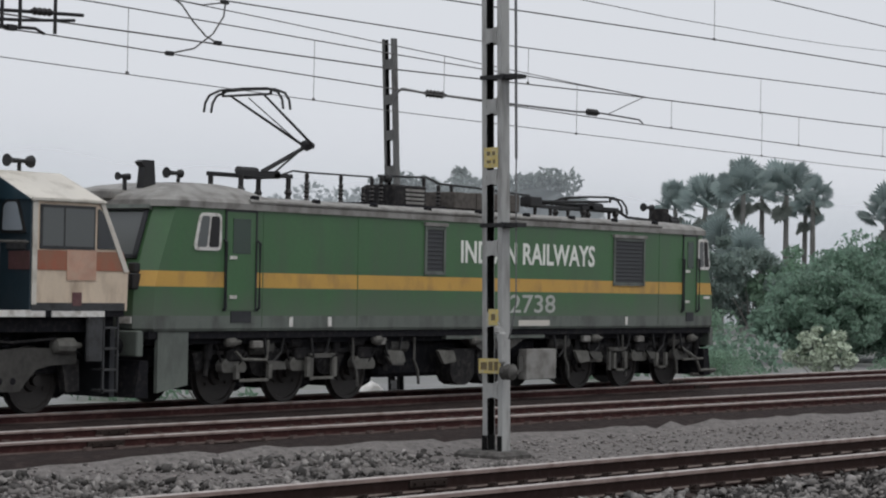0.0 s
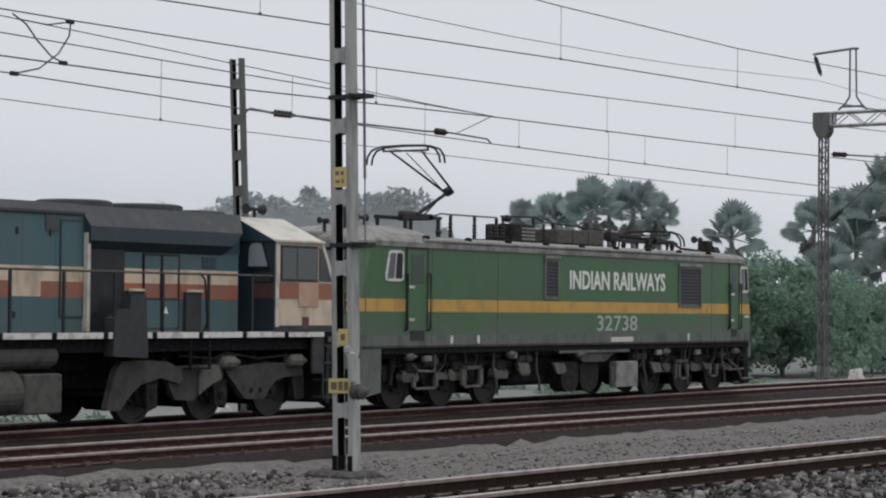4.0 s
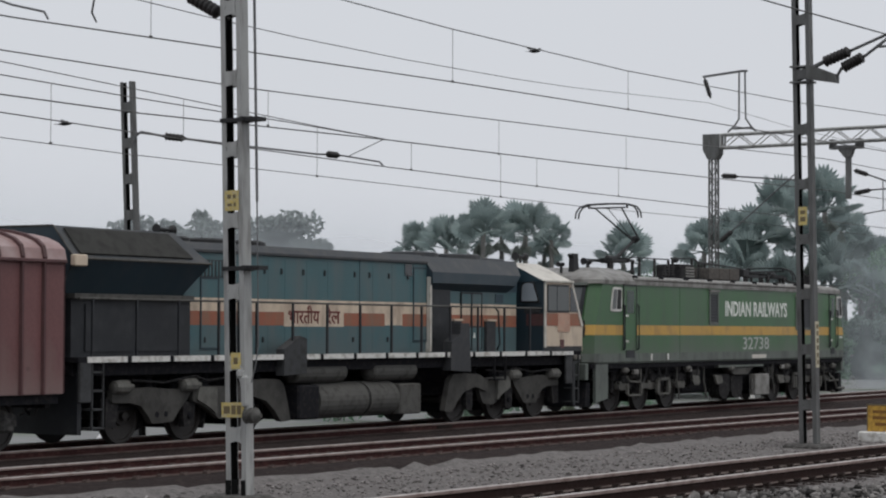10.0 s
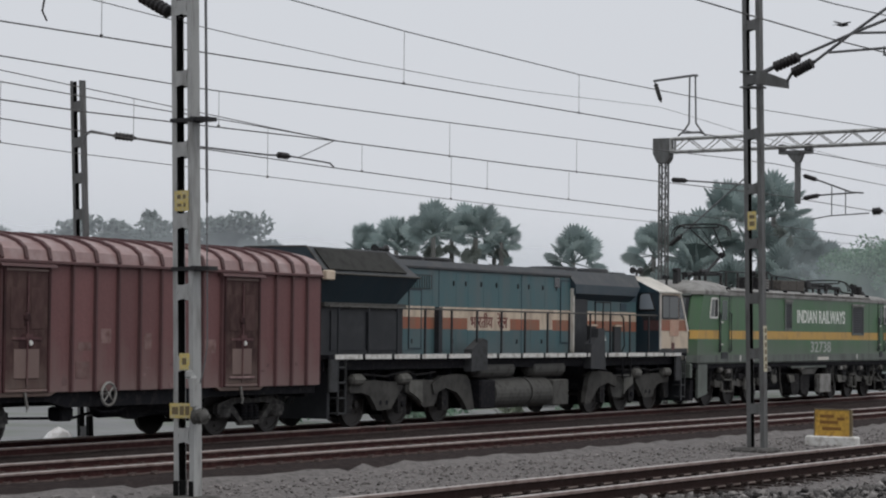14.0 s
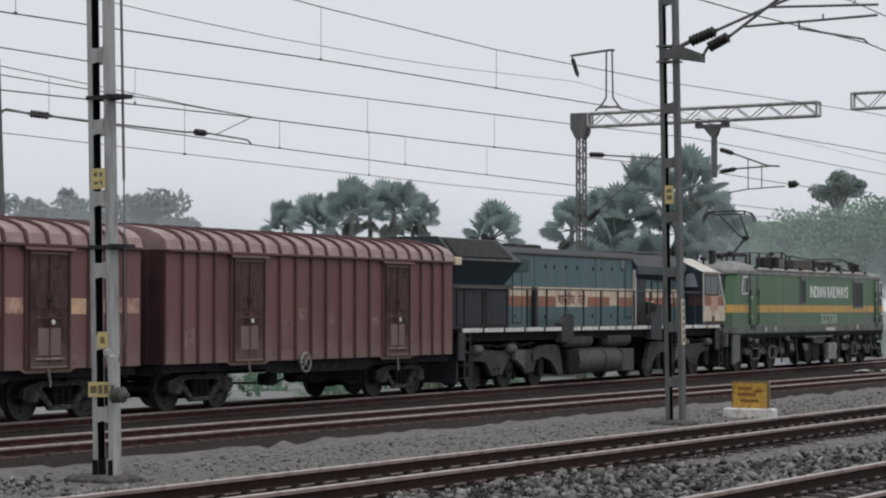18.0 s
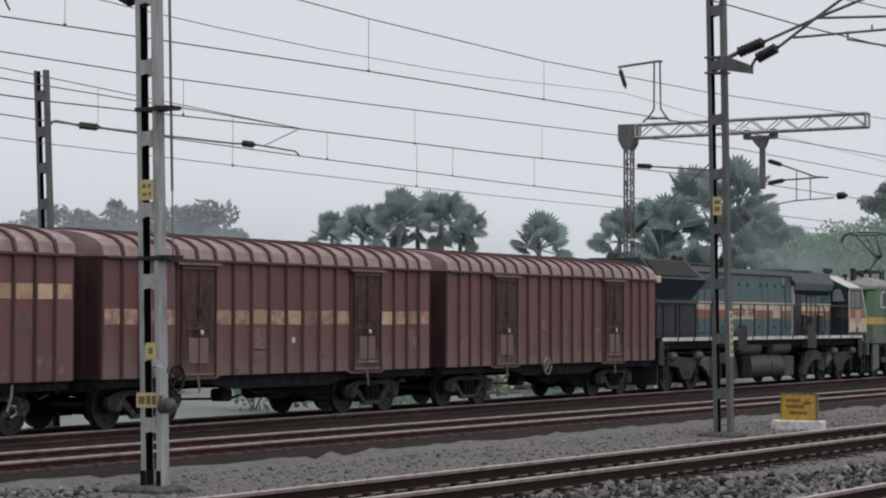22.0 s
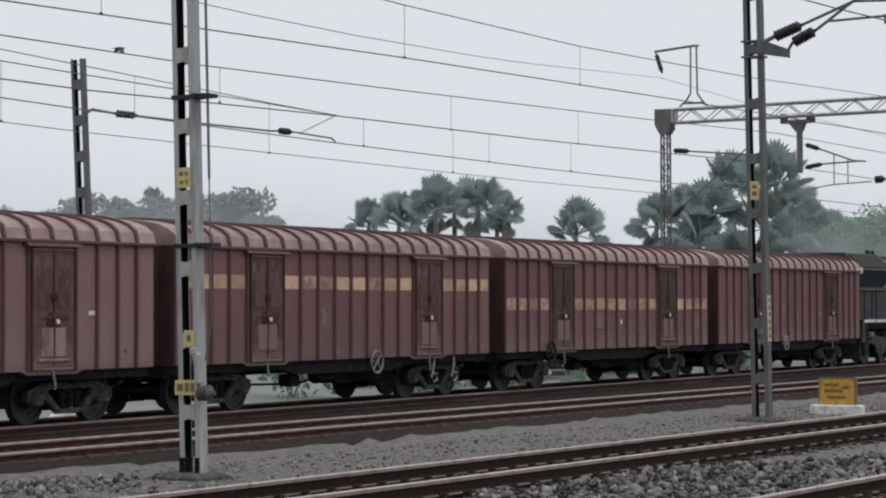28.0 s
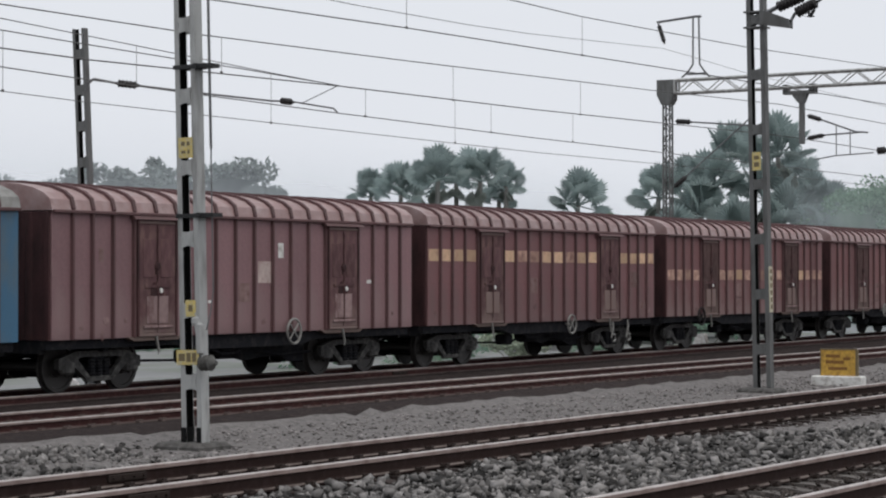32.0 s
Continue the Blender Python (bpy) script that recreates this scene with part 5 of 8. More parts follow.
    for a, z in ((28.5, 0.74), (35.6, 0.76), (38.0, 0.72), (25.0, 0.72)):
        part("brake_lever", Shape().prism([(a - 0.30 - O, z + 0.10), (a - 0.1 - O, z - 0.08), (a + 0.26 - O, z - 0.08), (a + 0.22 - O, z + 0.06)], -1.46, -1.40), M_TANK, e, "grey brake lever")
    for a in (27.2, 29.1, 34.4, 36.7, 38.9):
        part("sand_pipe", Shape().path([(a - O, -1.44, 1.2), (a - O, -1.44, 0.75), (a + 0.12 - O, -1.44, 0.55), (a + 0.16 - O, -1.44, 0.28)], 0.03, 7), M_TANK, e, "grey sand pipe")
    for a in (25.92, 36.1):
        part("frame_bracket", Shape().box(a - O, a + 0.09 - O, -1.48, -1.42, 0.42, 0.88).box(a + 0.63 - O, a + 0.72 - O, -1.48, -1.42, 0.42, 0.88).box(a - O, a + 0.72 - O, -1.48, -1.42, 0.84, 0.92), M_TANK, e, "grey square bracket")
    def ubracket(x0, x1, z0, z1):
        return Shape().box(x0, x0 + 0.09, -1.49, -1.42, z0, z1).box(x1 - 0.09, x1, -1.49, -1.42, z0, z1).box(x0, x1, -1.49, -1.42, z0, z0 + 0.05)
    for x0, x1, z0, z1 in ((-7.17, -6.21, 0.44, 0.74), (-5.23, -4.37, 0.44, 0.86), (5.24, 5.79, 0.40, 0.80), (7.02, 7.52, 0.43, 0.78)):
        part("step_bracket", ubracket(x0, x1, z0, z1), M_FRAME_PALE, e, "step bracket painted pale as if lit")
    part("step_tube", Shape().path([(-7.16, -1.46, 0.98), (-7.0, -1.48, 0.84), (-6.36, -1.48, 0.82), (-6.30, -1.46, 1.18)], 0.03, 7), M_FRAME_PALE, e)
    for x, z in ((-7.24, 1.15), (-3.08, 1.16), (4.57, 1.13), (8.67, 1.10), (0.1, 1.12)):
        part("air_valve", Shape().turned((x - 0.2, -1.45, z), (x + 0.3, -1.45, z), [(0, 0.04), (0.04, 0.09), (0.2, 0.10), (0.28, 0.06), (0.4, 0.04)], 10), M_FRAME_PALE, e, "pale air valve")
    for x, z in ((-2.56, 0.82), (4.0, 0.74), (-0.9, 0.80)):
        part("brake_block", Shape().prism(rounded([(x - 0.30, z + 0.14), (x + 0.22, z + 0.12), (x + 0.32, z - 0.10), (x - 0.10, z - 0.15)], 0.06), -1.47, -1.40), M_FRAME_PALE, e, "pale brake block")
    part("rail_guard", Shape().line([(8.2, -1.40, 0.90), (8.9, -1.42, 0.62), (9.1, -1.42, 0.34), (9.9, -1.36, 0.34)], 0.04, 6).line([(8.3, -1.42, 0.60), (9.2, -1.42, 0.62)], 0.03, 6).line([(9.9, -1.36, 0.34), (9.6, -1.2, 0.22), (8.9, -1.3, 0.24)], 0.05, 6), M_FRAME_PALE, e, "pale pipework at the cab end")
    part("step_panel", Shape().prism([(21.85 - O, 1.34), (22.6 - O, 1.34), (22.6 - O, 0.42), (21.85 - O, 0.30)], -1.52, -1.44), M_SKIRT, e, "grey step panel")
    for x in (22.6 - O, 24.9 - O, 28.9 - O, 34.6 - O, 39.4 - O):
        part("air_reservoir", Shape().turned((x - 0.45, -1.22, 1.04), (x + 0.45, -1.22, 1.04), [(0, 0.05), (0.06, 0.14), (0.6, 0.14), (0.66, 0.05)], 12), M_TANK, e)
    for x in (-6.4, -5.1, -2.9, 2.9, 4.2, 5.4, 6.9, 8.1):
        part("hose", Shape().path([(x, -1.45, 1.25), (x + 0.05, -1.47, 0.9), (x + 0.25, -1.42, 0.75), (x + 0.5, -1.42, 0.95), (x + 0.55, -1.45, 1.25)], 0.025, 6), M_RUBBER, e)
    for x in (-5.20, 6.55):
        loco_bogie(e, x, False)
    # roof gear
    def post(x, yy, z, top):
        h = top - z
        return Shape().turned((x, yy, z), (x, yy, 5), [(0, 0.06), (0.03, 0.038)] + [(0.05 + 0.08 * k + o, r) for k in range(int(h / 0.08) - 1) for o, r in ((0, 0.058), (0.04, 0.036))] + [(h, 0.045), (h + 0.03, 0.03)], 10)
    for x, top in ((27.1, 4.30), (28.13, 4.31), (29.1, 4.32), (29.4, 4.36), (30.8, 4.40)):
        part("roof_insulator", post(x - O, -0.3, 3.77, top), M_INS, e, "brown ribbed roof insulator")
    for x, top in ((28.83, 4.12), (31.3, 4.27), (31.75, 4.30)):
        part("short_insulator", post(x - O, -0.3, 3.77, top), M_INS, e)
    part("bus_bar", Shape().path([(26.45 - O, -0.1, 4.25), (26.7 - O, -0.3, 4.36), (27.1 - O, -0.3, 4.35), (29.1 - O, -0.3, 4.36)], 0.02, 6), M_RUBBER, e)
    part("bus_bar", Shape().path([(29.3 - O, -0.3, 4.40), (30.2 - O, -0.3, 4.42), (30.9 - O, -0.3, 4.44), (31.3 - O, -0.3, 4.33), (32.6 - O, -0.3, 4.30), (34.6 - O, -0.3, 4.22)], 0.026, 6), M_RUBBER, e)
    part("breaker_knob", Shape().turned((29.5 - O, -0.3, 4.36), (29.9 - O, -0.3, 4.36), [(0, 0.04), (0.05, 0.09), (0.15, 0.09), (0.2, 0.04)], 10), M_RUBBER, e)
    part("circuit_breaker", Shape().box(29.62 - O, 30.62 - O, -0.45, 0.35, 3.77, 4.24, c=0.03), M_BOGIE, e, "dark roof circuit breaker")
    for k in range(4):
        part("slat", Shape().box(30.0 - O, 30.6 - O, -0.475, -0.45, 3.86 + k * 0.085, 3.91 + k * 0.085), M_EROOF, e, "pale louvre slat")
    part("breaker_plinth", Shape().box(28.6 - O, 31.2 - O, -0.6, 0.5, 3.77, 3.84), M_UNDER, e)
    for k in range(3):
        a = 31.53 + k * 0.80
        part("brake_resistor", Shape().box(a - O, a + 0.76 - O, -0.55, 0.55, 3.83, 4.17 + 0.012 * k, c=0.015), M_LOUVRE, e, "brown-grey louvred roof box")
    for k in range(5):
        a = 31.6 + k * 0.55
        part("resistor_foot", Shape().box(a - O, a + 0.08 - O, -0.5, 0.5, 3.76, 3.84), M_RUBBER, e)

    def pantograph(x0, up, d):
        """Single-arm pantograph; x0: where its base stands, d: the way its knee points."""
        zb = 4.20 if up else 4.00
        s = Shape().box(x0 - 0.70, x0 + 0.80, -0.42, -0.34, zb, zb + 0.08).box(x0 - 0.70, x0 + 0.80, 0.34, 0.42, zb, zb + 0.08)
        s.box(x0 + d * 0.35 - 0.08, x0 + d * 0.35 + 0.08, -0.42, 0.42, zb - 0.02, zb + 0.12).turned((x0 - d * 0.5, -0.15, zb + 0.10), (x0 + d * 0.5, -0.15, zb + 0.10), [(0, 0.04), (0.04, 0.08), (0.55, 0.08), (0.6, 0.04)], 8)
        p = part("pantograph", s, M_RUBBER, e, "raised black pantograph" if up else "folded black pantograph")
        for xx in (x0 - 0.62, x0 + 0.72):
            for yy in (-0.38, 0.38):
                part("foot_insulator", Shape().turned((xx, yy, 3.77), (xx, yy, 5), [(0, 0.07), (0.10, 0.05), (0.16, 0.08), (0.22, 0.05), (zb - 3.77, 0.05)], 9), M_INS, p)
        base = Vector((x0 + d * 0.40, 0, zb + 0.12))
        knee, head = (Vector((x0 + d * 1.72, 0, 4.90)), Vector((x0 - d * 0.08, 0, 5.74))) if up else (Vector((x0 + d * 2.15, 0, 4.12)), Vector((x0 - d * 0.15, 0, 4.20)))
        part("lower_arm", Shape().tube(base, knee, 0.05, 0.04, 8).tube(base + Vector((d * 0.5, 0.15, 0)), knee + Vector((-d * 0.05, 0.12, -0.07)), 0.02, n=6).turned(knee + Vector((-d * 0.14, 0, 0)), knee + Vector((d * 0.3, 0, 0)), [(0, 0.08), (0.1, 0.12), (0.28, 0.06)], 8), M_RUBBER, p)
        part("upper_arm", Shape().tube(knee + Vector((0, -0.12, 0)), head + Vector((0, -0.42, 0)), 0.03, 0.022, 7).tube(knee + Vector((0, 0.12, 0)), head + Vector((0, 0.42, 0)), 0.03, 0.022, 7)
             .tube(knee + Vector((-d * 0.1, 0, -0.05)), head + Vector((d * 0.05, 0, -0.05)), 0.012, n=5).tube(head + Vector((0, -0.55, 0)), head + Vector((0, 0.55, 0)), 0.025, n=6), M_RUBBER, p)
        hd = Shape()
        for k in (-0.10, 0.10):
            pts = [(-1.0, -0.30), (-0.97, -0.12), (-0.86, 0.02), (-0.6, 0.10), (0, 0.115), (0.6, 0.10), (0.86, 0.02), (0.97, -0.12), (1.0, -0.30)]
            hd.line([(head.x + k, yy, head.z + zz) for yy, zz in pts], 0.024, 6)
        for yy in (-0.6, 0.6):
            hd.tube((head.x - 0.10, yy, head.z + 0.10), (head.x + 0.10, yy, head.z + 0.10), 0.016, n=5)
            hd.tube((head.x, yy, head.z - 0.02), (head.x, yy, head.z + 0.1), 0.03, n=6)
        part("collector_head", hd, M_RUBBER, p)
    pantograph(25.75 - O, True, 1)
    pantograph(37.25 - O, False, -1)
    part("roof_beam", Shape().box(3.40, 7.30, -0.36, -0.28, 3.96, 4.04, c=0.01).box(3.40, 3.85, -0.45, -0.15, 3.98, 4.20, c=0.02), M_RUBBER, e, "black beam under the folded pantograph")
    for x in (3.75, 4.35, 5.05, 6.75):
        part("short_insulator", post(x, -0.32, 3.74, 3.98), M_INS, e)
    part("roof_cable", Shape().path([(7.2, -0.3, 4.0), (7.5, -0.35, 3.88), (8.1, -0.4, 3.86), (8.5, -0.45, 3.84)], 0.035, 6), M_RUBBER, e)
    MOVING.append((e, O))


electric_loco()


# ---- diesel locomotive ----
def diesel_loco():
    O = 10.7
    d = tagged(new("diesel_locomotive"), "blue diesel locomotive with cream and orange band and cream cab", "locomotive")
    W = 0.95
    part("frame", Shape().box(-10.1, 10.3, -1.30, 1.30, 1.35, 1.62).box(-10.15, 10.36, -1.48, 1.48, 1.60, 1.70).box(-9.9, 9.8, -0.5, 0.5, 1.0, 1.4), M_UNDER, d)
    for sd in (-1, 1):
        x = -9.9
        while x < 9.9:
            part("deck_edge", Shape().box(x, x + 1.18, *sorted((sd * 1.48, sd * 1.50)), 1.60, 1.71), M_WHITE, d, "white painted deck edge")
            x += 1.33
    # main hood with bands
    x0, x1 = 4.45 - O, 14.0 - O
    hood = Shape()
    hood.prism([(-W, 1.70), (W, 1.70), (W, 3.84), (0.80, 4.02), (-0.80, 4.02), (-W, 3.84)], x0, x1, "x")
    hood.m[2 + 2], hood.m[2 + 3], hood.m[2 + 4] = 1, 1, 1
    hood_ob = part("hood", hood, [M_TEAL, M_DROOF], d, "blue engine hood with access doors")
    part("hood_edge", Shape().box(x0, x1, -W - 0.05, -W + 0.02, 3.80, 3.88, c=0.015).box(x0, x1, W - 0.02, W + 0.05, 3.80, 3.88, c=0.015), M_DROOF, d)

    def band(a, b, side=-1):
        y0, y1 = sorted((side * W, side * (W + 0.006)))
        part("cream_band", Shape().box(a, b, y0, y1, 2.61, 2.88), M_CREAM, d)
        part("orange_band", Shape().box(a, b, y0, y1, 2.32, 2.61), M_ORANGE, d)
    for side in (-1, 1):
        for a, b in ((4.5, 6.30), (6.48, 8.02), (10.38, 12.12), (12.9, 13.95), (15.1, 18.45)):
            band(a - O, b - O, side)
        y0, y1 = sorted((side * W, side * (W + 0.006)))
        part("cream_panel", Shape().box(8.02 - O, 10.38 - O, y0, y1, 2.30, 2.88), M_CREAM, d, "cream name panel")
        part("cream_panel", Shape().box(12.12 - O, 12.9 - O, y0, y1, 2.34, 2.88), M_CREAM, d)
    lettering("\u092d\u093e\u0930\u0924\u0940\u092f", 1.22, 0.40, M_MAROON, "lettering", d, pose(8.18 - O, -W - 0.010, 2.36), 0.01)
    lettering("\u0930\u0947\u0932", 0.58, 0.40, M_MAROON, "lettering", d, pose(9.65 - O, -W - 0.010, 2.36), 0.01)
    for side in (-1, 1):
        y = side * W
        x = 4.5 - O
        i = 0
        while x < x1 - 0.5:
            w = (0.83, 0.83, 1.22, 0.62)[i % 4]
            i += 1
            door = part("hood_door", Shape().box(x + 0.01, x + w - 0.01, *sorted((y, y + side * 0.004)), 1.80, 3.74), M_TEAL, hood_ob)
            part("door_handle", Shape().box(x + w - 0.15, x + w - 0.10, *sorted((y, y + side * 0.03)), 3.42, 3.54), M_BLACK, door)
            if i % 2:
                part("low_handle", Shape().box(x + w - 0.20, x + w - 0.15, *sorted((y, y + side * 0.03)), 1.96, 2.07), M_BLACK, door)
            x += w + 0.01
        for xs in (6.52, 11.04):
            part("panel_seam", Shape().box(xs - 0.012 - O, xs + 0.012 - O, *sorted((y, y + side * 0.012)), 1.72, 3.80), M_DEEPBLUE, hood_ob)
        for xa, za, zb in ((5.03, 1.86, 3.26), (13.40, 2.0, 3.68)):
            tall = part("tall_door", Shape().box(xa - O, xa + 0.58 - O, *sorted((y + side * 0.007, y + side * 0.016)), za, zb), M_TEAL, hood_ob, "tall narrow outlined hood door")
            edge = Shape()
            for a, b, c_, e_ in ((xa - 0.03, xa + 0.01, za, zb), (xa + 0.57, xa + 0.61, za, zb), (xa - 0.03, xa + 0.61, zb, zb + 0.035), (xa - 0.03, xa + 0.61, za - 0.035, za)):
                edge.box(a - O, b - O, *sorted((y, y + side * 0.024)), c_, e_)
            part("door_frame", edge, M_NAVY, tall)
            part("cream_band", Shape().box(xa + 0.01 - O, xa + 0.57 - O, *sorted((y + side * 0.014, y + side * 0.019)), 2.61, 2.88), M_CREAM, tall)
            part("orange_band", Shape().box(xa + 0.01 - O, xa + 0.57 - O, *sorted((y + side * 0.014, y + side * 0.019)), 2.32, 2.61), M_ORANGE, tall)
        part("number_board", Shape().box(13.0 - O, 13.32 - O, *sorted((y, y + side * 0.02)), 3.5, 3.78), M_PANE, d)
        grille = part("inlet_grille", Shape().box(4.86 - O, 6.14 - O, *sorted((y, y + side * 0.02)), 3.30, 3.66), M_DARKGREY, d, "grey ribbed inlet grille")
        for k in range(10):
            part("slat", Shape().box(4.92 - O + k * 0.12, 4.97 - O + k * 0.12, *sorted((y + side * 0.02, y + side * 0.035)), 3.32, 3.64), M_TEAL, grille)
        part("filler_post", Shape().box(6.30 - O, 6.48 - O, *sorted((y, y + side * 0.14)), 1.72, 2.86), M_BLACK, d, "black upright post on the hood")
    # radiator end
    r0, r1 = 0.75 - O, 4.45 - O
    part("equipment_cabinet", Shape().box(r0, r1, -1.12, 1.12, 1.70, 2.80), M_BLACK, d, "black lower cabinet")
    for side in (-1, 1):
        y = side * 1.12
        part("cabinet_door", Shape().box(1.15 - O, 2.55 - O, *sorted((y, y + side * 0.03)), 1.8, 2.7), M_BLACK, d)
        part("cabinet_door", Shape().box(2.75 - O, 4.25 - O, *sorted((y, y + side * 0.03)), 1.8, 2.7), M_BLACK, d)
        part("ledge", Shape().box(r0, r1, *sorted((side * 1.0, side * 1.22)), 2.80, 2.90), M_TANK, d)
    wing = [(-1.02, 2.90), (1.02, 2.90), (1.38, 3.55), (0.85, 4.17), (-0.85, 4.17), (-1.38, 3.55)]
    rad = Shape()
    n = len(wing)
    a = [(r0 - 0.2, y, z) for y, z in wing]
    b = [(r1 + (0.35 if z > 3 else -0.15) - (0.55 if z > 4 else 0), y, z) for y, z in wing]
    rad.add(a + b, [tuple(range(n)), tuple(range(2 * n - 1, n - 1, -1))] + [(i, i + n, (i + 1) % n + n, (i + 1) % n) for i in range(n)])
    rad.m[2 + 2], rad.m[2 + 3], rad.m[2 + 4] = 1, 1, 1
    part("radiator_housing", rad, [M_NAVY, M_DROOF], d, "dark blue flared radiator housing")
    part("end_trim", Shape().path([(r0 - 0.21, y, z) for y, z in wing], 0.02, 6, closed=True), M_TANK, d, "grey end rim of the radiator housing")
    for side in (-1, 1):
        part("eave_block", Shape().box(r0 - 0.25, r0 + 0.12, *sorted((side * 1.30, side * 1.43)), 3.40, 3.62, c=0.02), M_CREAM, d, "cream block at the eave's end")
    part("eave_strip", Shape().path([(r0 - 0.2, -1.385, 3.55), (r1 + 0.35, -1.385, 3.55)], 0.03, 6), M_TANK, d)
    for side in (-1, 1):
        q = [(r0, side * 1.33, 3.62), (r1 - 0.2, side * 1.33, 3.62), (r1 - 0.5, side * 0.90, 4.125), (r0, side * 0.90, 4.125)]
        if side > 0:
            q = [q[1], q[0], q[3], q[2]]
        part("radiator_shutter", on_quad(Shape(), q, 0.0, 1.0, 0.02, 0.98, 0.005, 0.03), M_RADIATOR, d, "sooty radiator mesh")
    for x in (4.9 - O, 6.2 - O, 7.6 - O):
        part("roof_fan", Shape().turned((x, 0, 4.0), (x, 0, 5), [(0, 0.62), (0.10, 0.62), (0.14, 0.55), (0.14, 0.1)], 20), M_RUBBER, d, "black round roof fan")
    part("roof_box", Shape().box(3.9 - O, 5.0 - O, -0.35, 0.0, 4.0, 4.22, c=0.03), M_RUBBER, d)
    horn_pair(d, 4.4 - O, -0.5, 4.25)
    # forward section: recess, blower housing, doors
    part("equipment_hood", Shape().box(14.0 - O, 18.47 - O, -W, W, 1.70, 3.20), M_TEAL, d, "blue hood ahead of the engine")
    part("upper_hood", Shape().prism([(-W, 3.20), (W, 3.20), (W, 3.66), (0.78, 3.97), (-0.78, 3.97), (-W, 3.66)], 14.02 - O, 18.50 - O, "x"), M_DEEPBLUE, d, "deep blue upper hood behind the cab")
    part("cab_passage", Shape().box(18.45 - O, 18.92 - O, -0.55, 0.55, 1.70, 3.94, c=0.02), M_NAVY, d, "dark blue passage between hood and cab")
    blow = [(-W, 3.18), (W, 3.18), (1.13, 3.36), (1.12, 3.62), (0.80, 4.00), (-0.80, 4.00), (-1.12, 3.62), (-1.13, 3.36)]
    ends = [17.95, 17.95, 18.10, 18.38, 18.70, 18.70, 18.38, 18.10]
    nb = len(blow)
    hb = Shape().add([(14.0 - O, y, z) for y, z in blow] + [(q - O, y, z) for q, (y, z) in zip(ends, blow)],
                     [tuple(range(nb)), tuple(range(2 * nb - 1, nb - 1, -1))] + [(i, i + nb, (i + 1) % nb + nb, (i + 1) % nb) for i in range(nb)])
    hb.m[2 + 3], hb.m[2 + 4], hb.m[2 + 5] = 1, 1, 1
    part("blower_housing", hb, [M_NAVY, M_DROOF], d, "dark blue flared blower housing")
    for x, r in ((14.75, 0.72), (16.65, 0.80)):
        part("roof_fan", Shape().turned((x - O, 0, 3.98), (x - O, 0, 5), [(0, r), (0.12, r), (0.15, r - 0.08), (0.15, 0.1)], 24), M_DROOF, d, "dark round roof fan housing")
    part("roof_hatch", Shape().box(17.6 - O, 18.5 - O, -0.6, 0.6, 3.98, 4.06, c=0.03), M_DROOF, d)
    for side in (-1, 1):
        y = side * W
        part("recess_panel", Shape().box(14.10 - O, 15.08 - O, *sorted((y, y + side * 0.03)), 1.72, 3.24), M_BLACK, d)
        part("recess_post", Shape().box(13.98 - O, 14.06 - O, *sorted((y, y + side * 0.12)), 1.72, 3.5), M_CABROOF, d, "pale upright post")
        part("cab_sill", Shape().box(18.96 - O, 21.06 - O, *sorted((side * 1.49, side * 1.504)), 1.70, 1.83), M_GREYBOX, d)
        for x in (15.62, 16.14):
            for a, b in ((x - O, x + 0.03 - O), (x + 0.49 - O, x + 0.52 - O)):
                part("door_frame", Shape().box(a, b, *sorted((y, y + side * 0.03)), 1.76, 3.16), M_BLACK, d)
            part("door_frame", Shape().box(x - O, x + 0.52 - O, *sorted((y, y + side * 0.028)), 3.13, 3.17), M_BLACK, d)
            part("door_frame", Shape().box(x - O, x + 0.52 - O, *sorted((y, y + side * 0.028)), 2.30, 2.34), M_BLACK, d)
            door = part("cabinet_door", Shape().box(x - O + 0.02, x + 0.50 - O, *sorted((y + side * 0.006, y + side * 0.022)), 1.78, 2.30), M_TEAL, d)
            part("cabinet_door", Shape().box(x - O + 0.03, x + 0.49 - O, *sorted((y + side * 0.006, y + side * 0.022)), 2.88, 3.12), M_TEAL, d)
            part("hinge", Shape().box(x - O - 0.01, x - O + 0.02, *sorted((y, y + side * 0.03)), 1.75, 3.16), M_BLACK, door)
        part("low_cabinet", Shape().box(15.12 - O, 15.52 - O, *sorted((y, y + side * 0.10)), 1.72, 2.48), M_DARKGREY, d)
        part("low_cabinet", Shape().box(16.80 - O, 17.25 - O, *sorted((y, y + side * 0.08)), 1.72, 2.48), M_DARKGREY, d)
        for a, b, c in ((15.10, 15.54, 0.13), (16.78, 17.27, 0.11)):
            part("cabinet_ledge", Shape().box(a - O, b - O, *sorted((y, y + side * c)), 2.46, 2.51), M_CREAM, d)
        part("warning_mark", Shape().prism([(16.20 - O, 2.05), (16.34 - O, 2.05), (16.27 - O, 2.19)], *sorted((y + side * 0.02, y + side * 0.027))), M_LETTER, d, "small white warning triangle")
        part("hood_hatch", Shape().box(17.35 - O, 17.75 - O, *sorted((y, y + side * 0.02)), 2.92, 3.14, c=0.006), M_DEEPBLUE, d)
        part("grab_rail", Shape().path([(17.42 - O, y + side * 0.03, 1.74), (17.36 - O, y + side * 0.14, 1.9), (17.28 - O, y + side * 0.14, 2.7), (17.24 - O, y + side * 0.04, 2.84)], 0.022, 6), M_BLACK, d)
    # cab
    c0, c1 = 18.96 - O, 21.12 - O
    side_prof = [(c0, 1.70), (c1, 1.70), (c1 + 0.02, 2.35), (c1 - 0.60, 3.52), (c0, 3.52)]
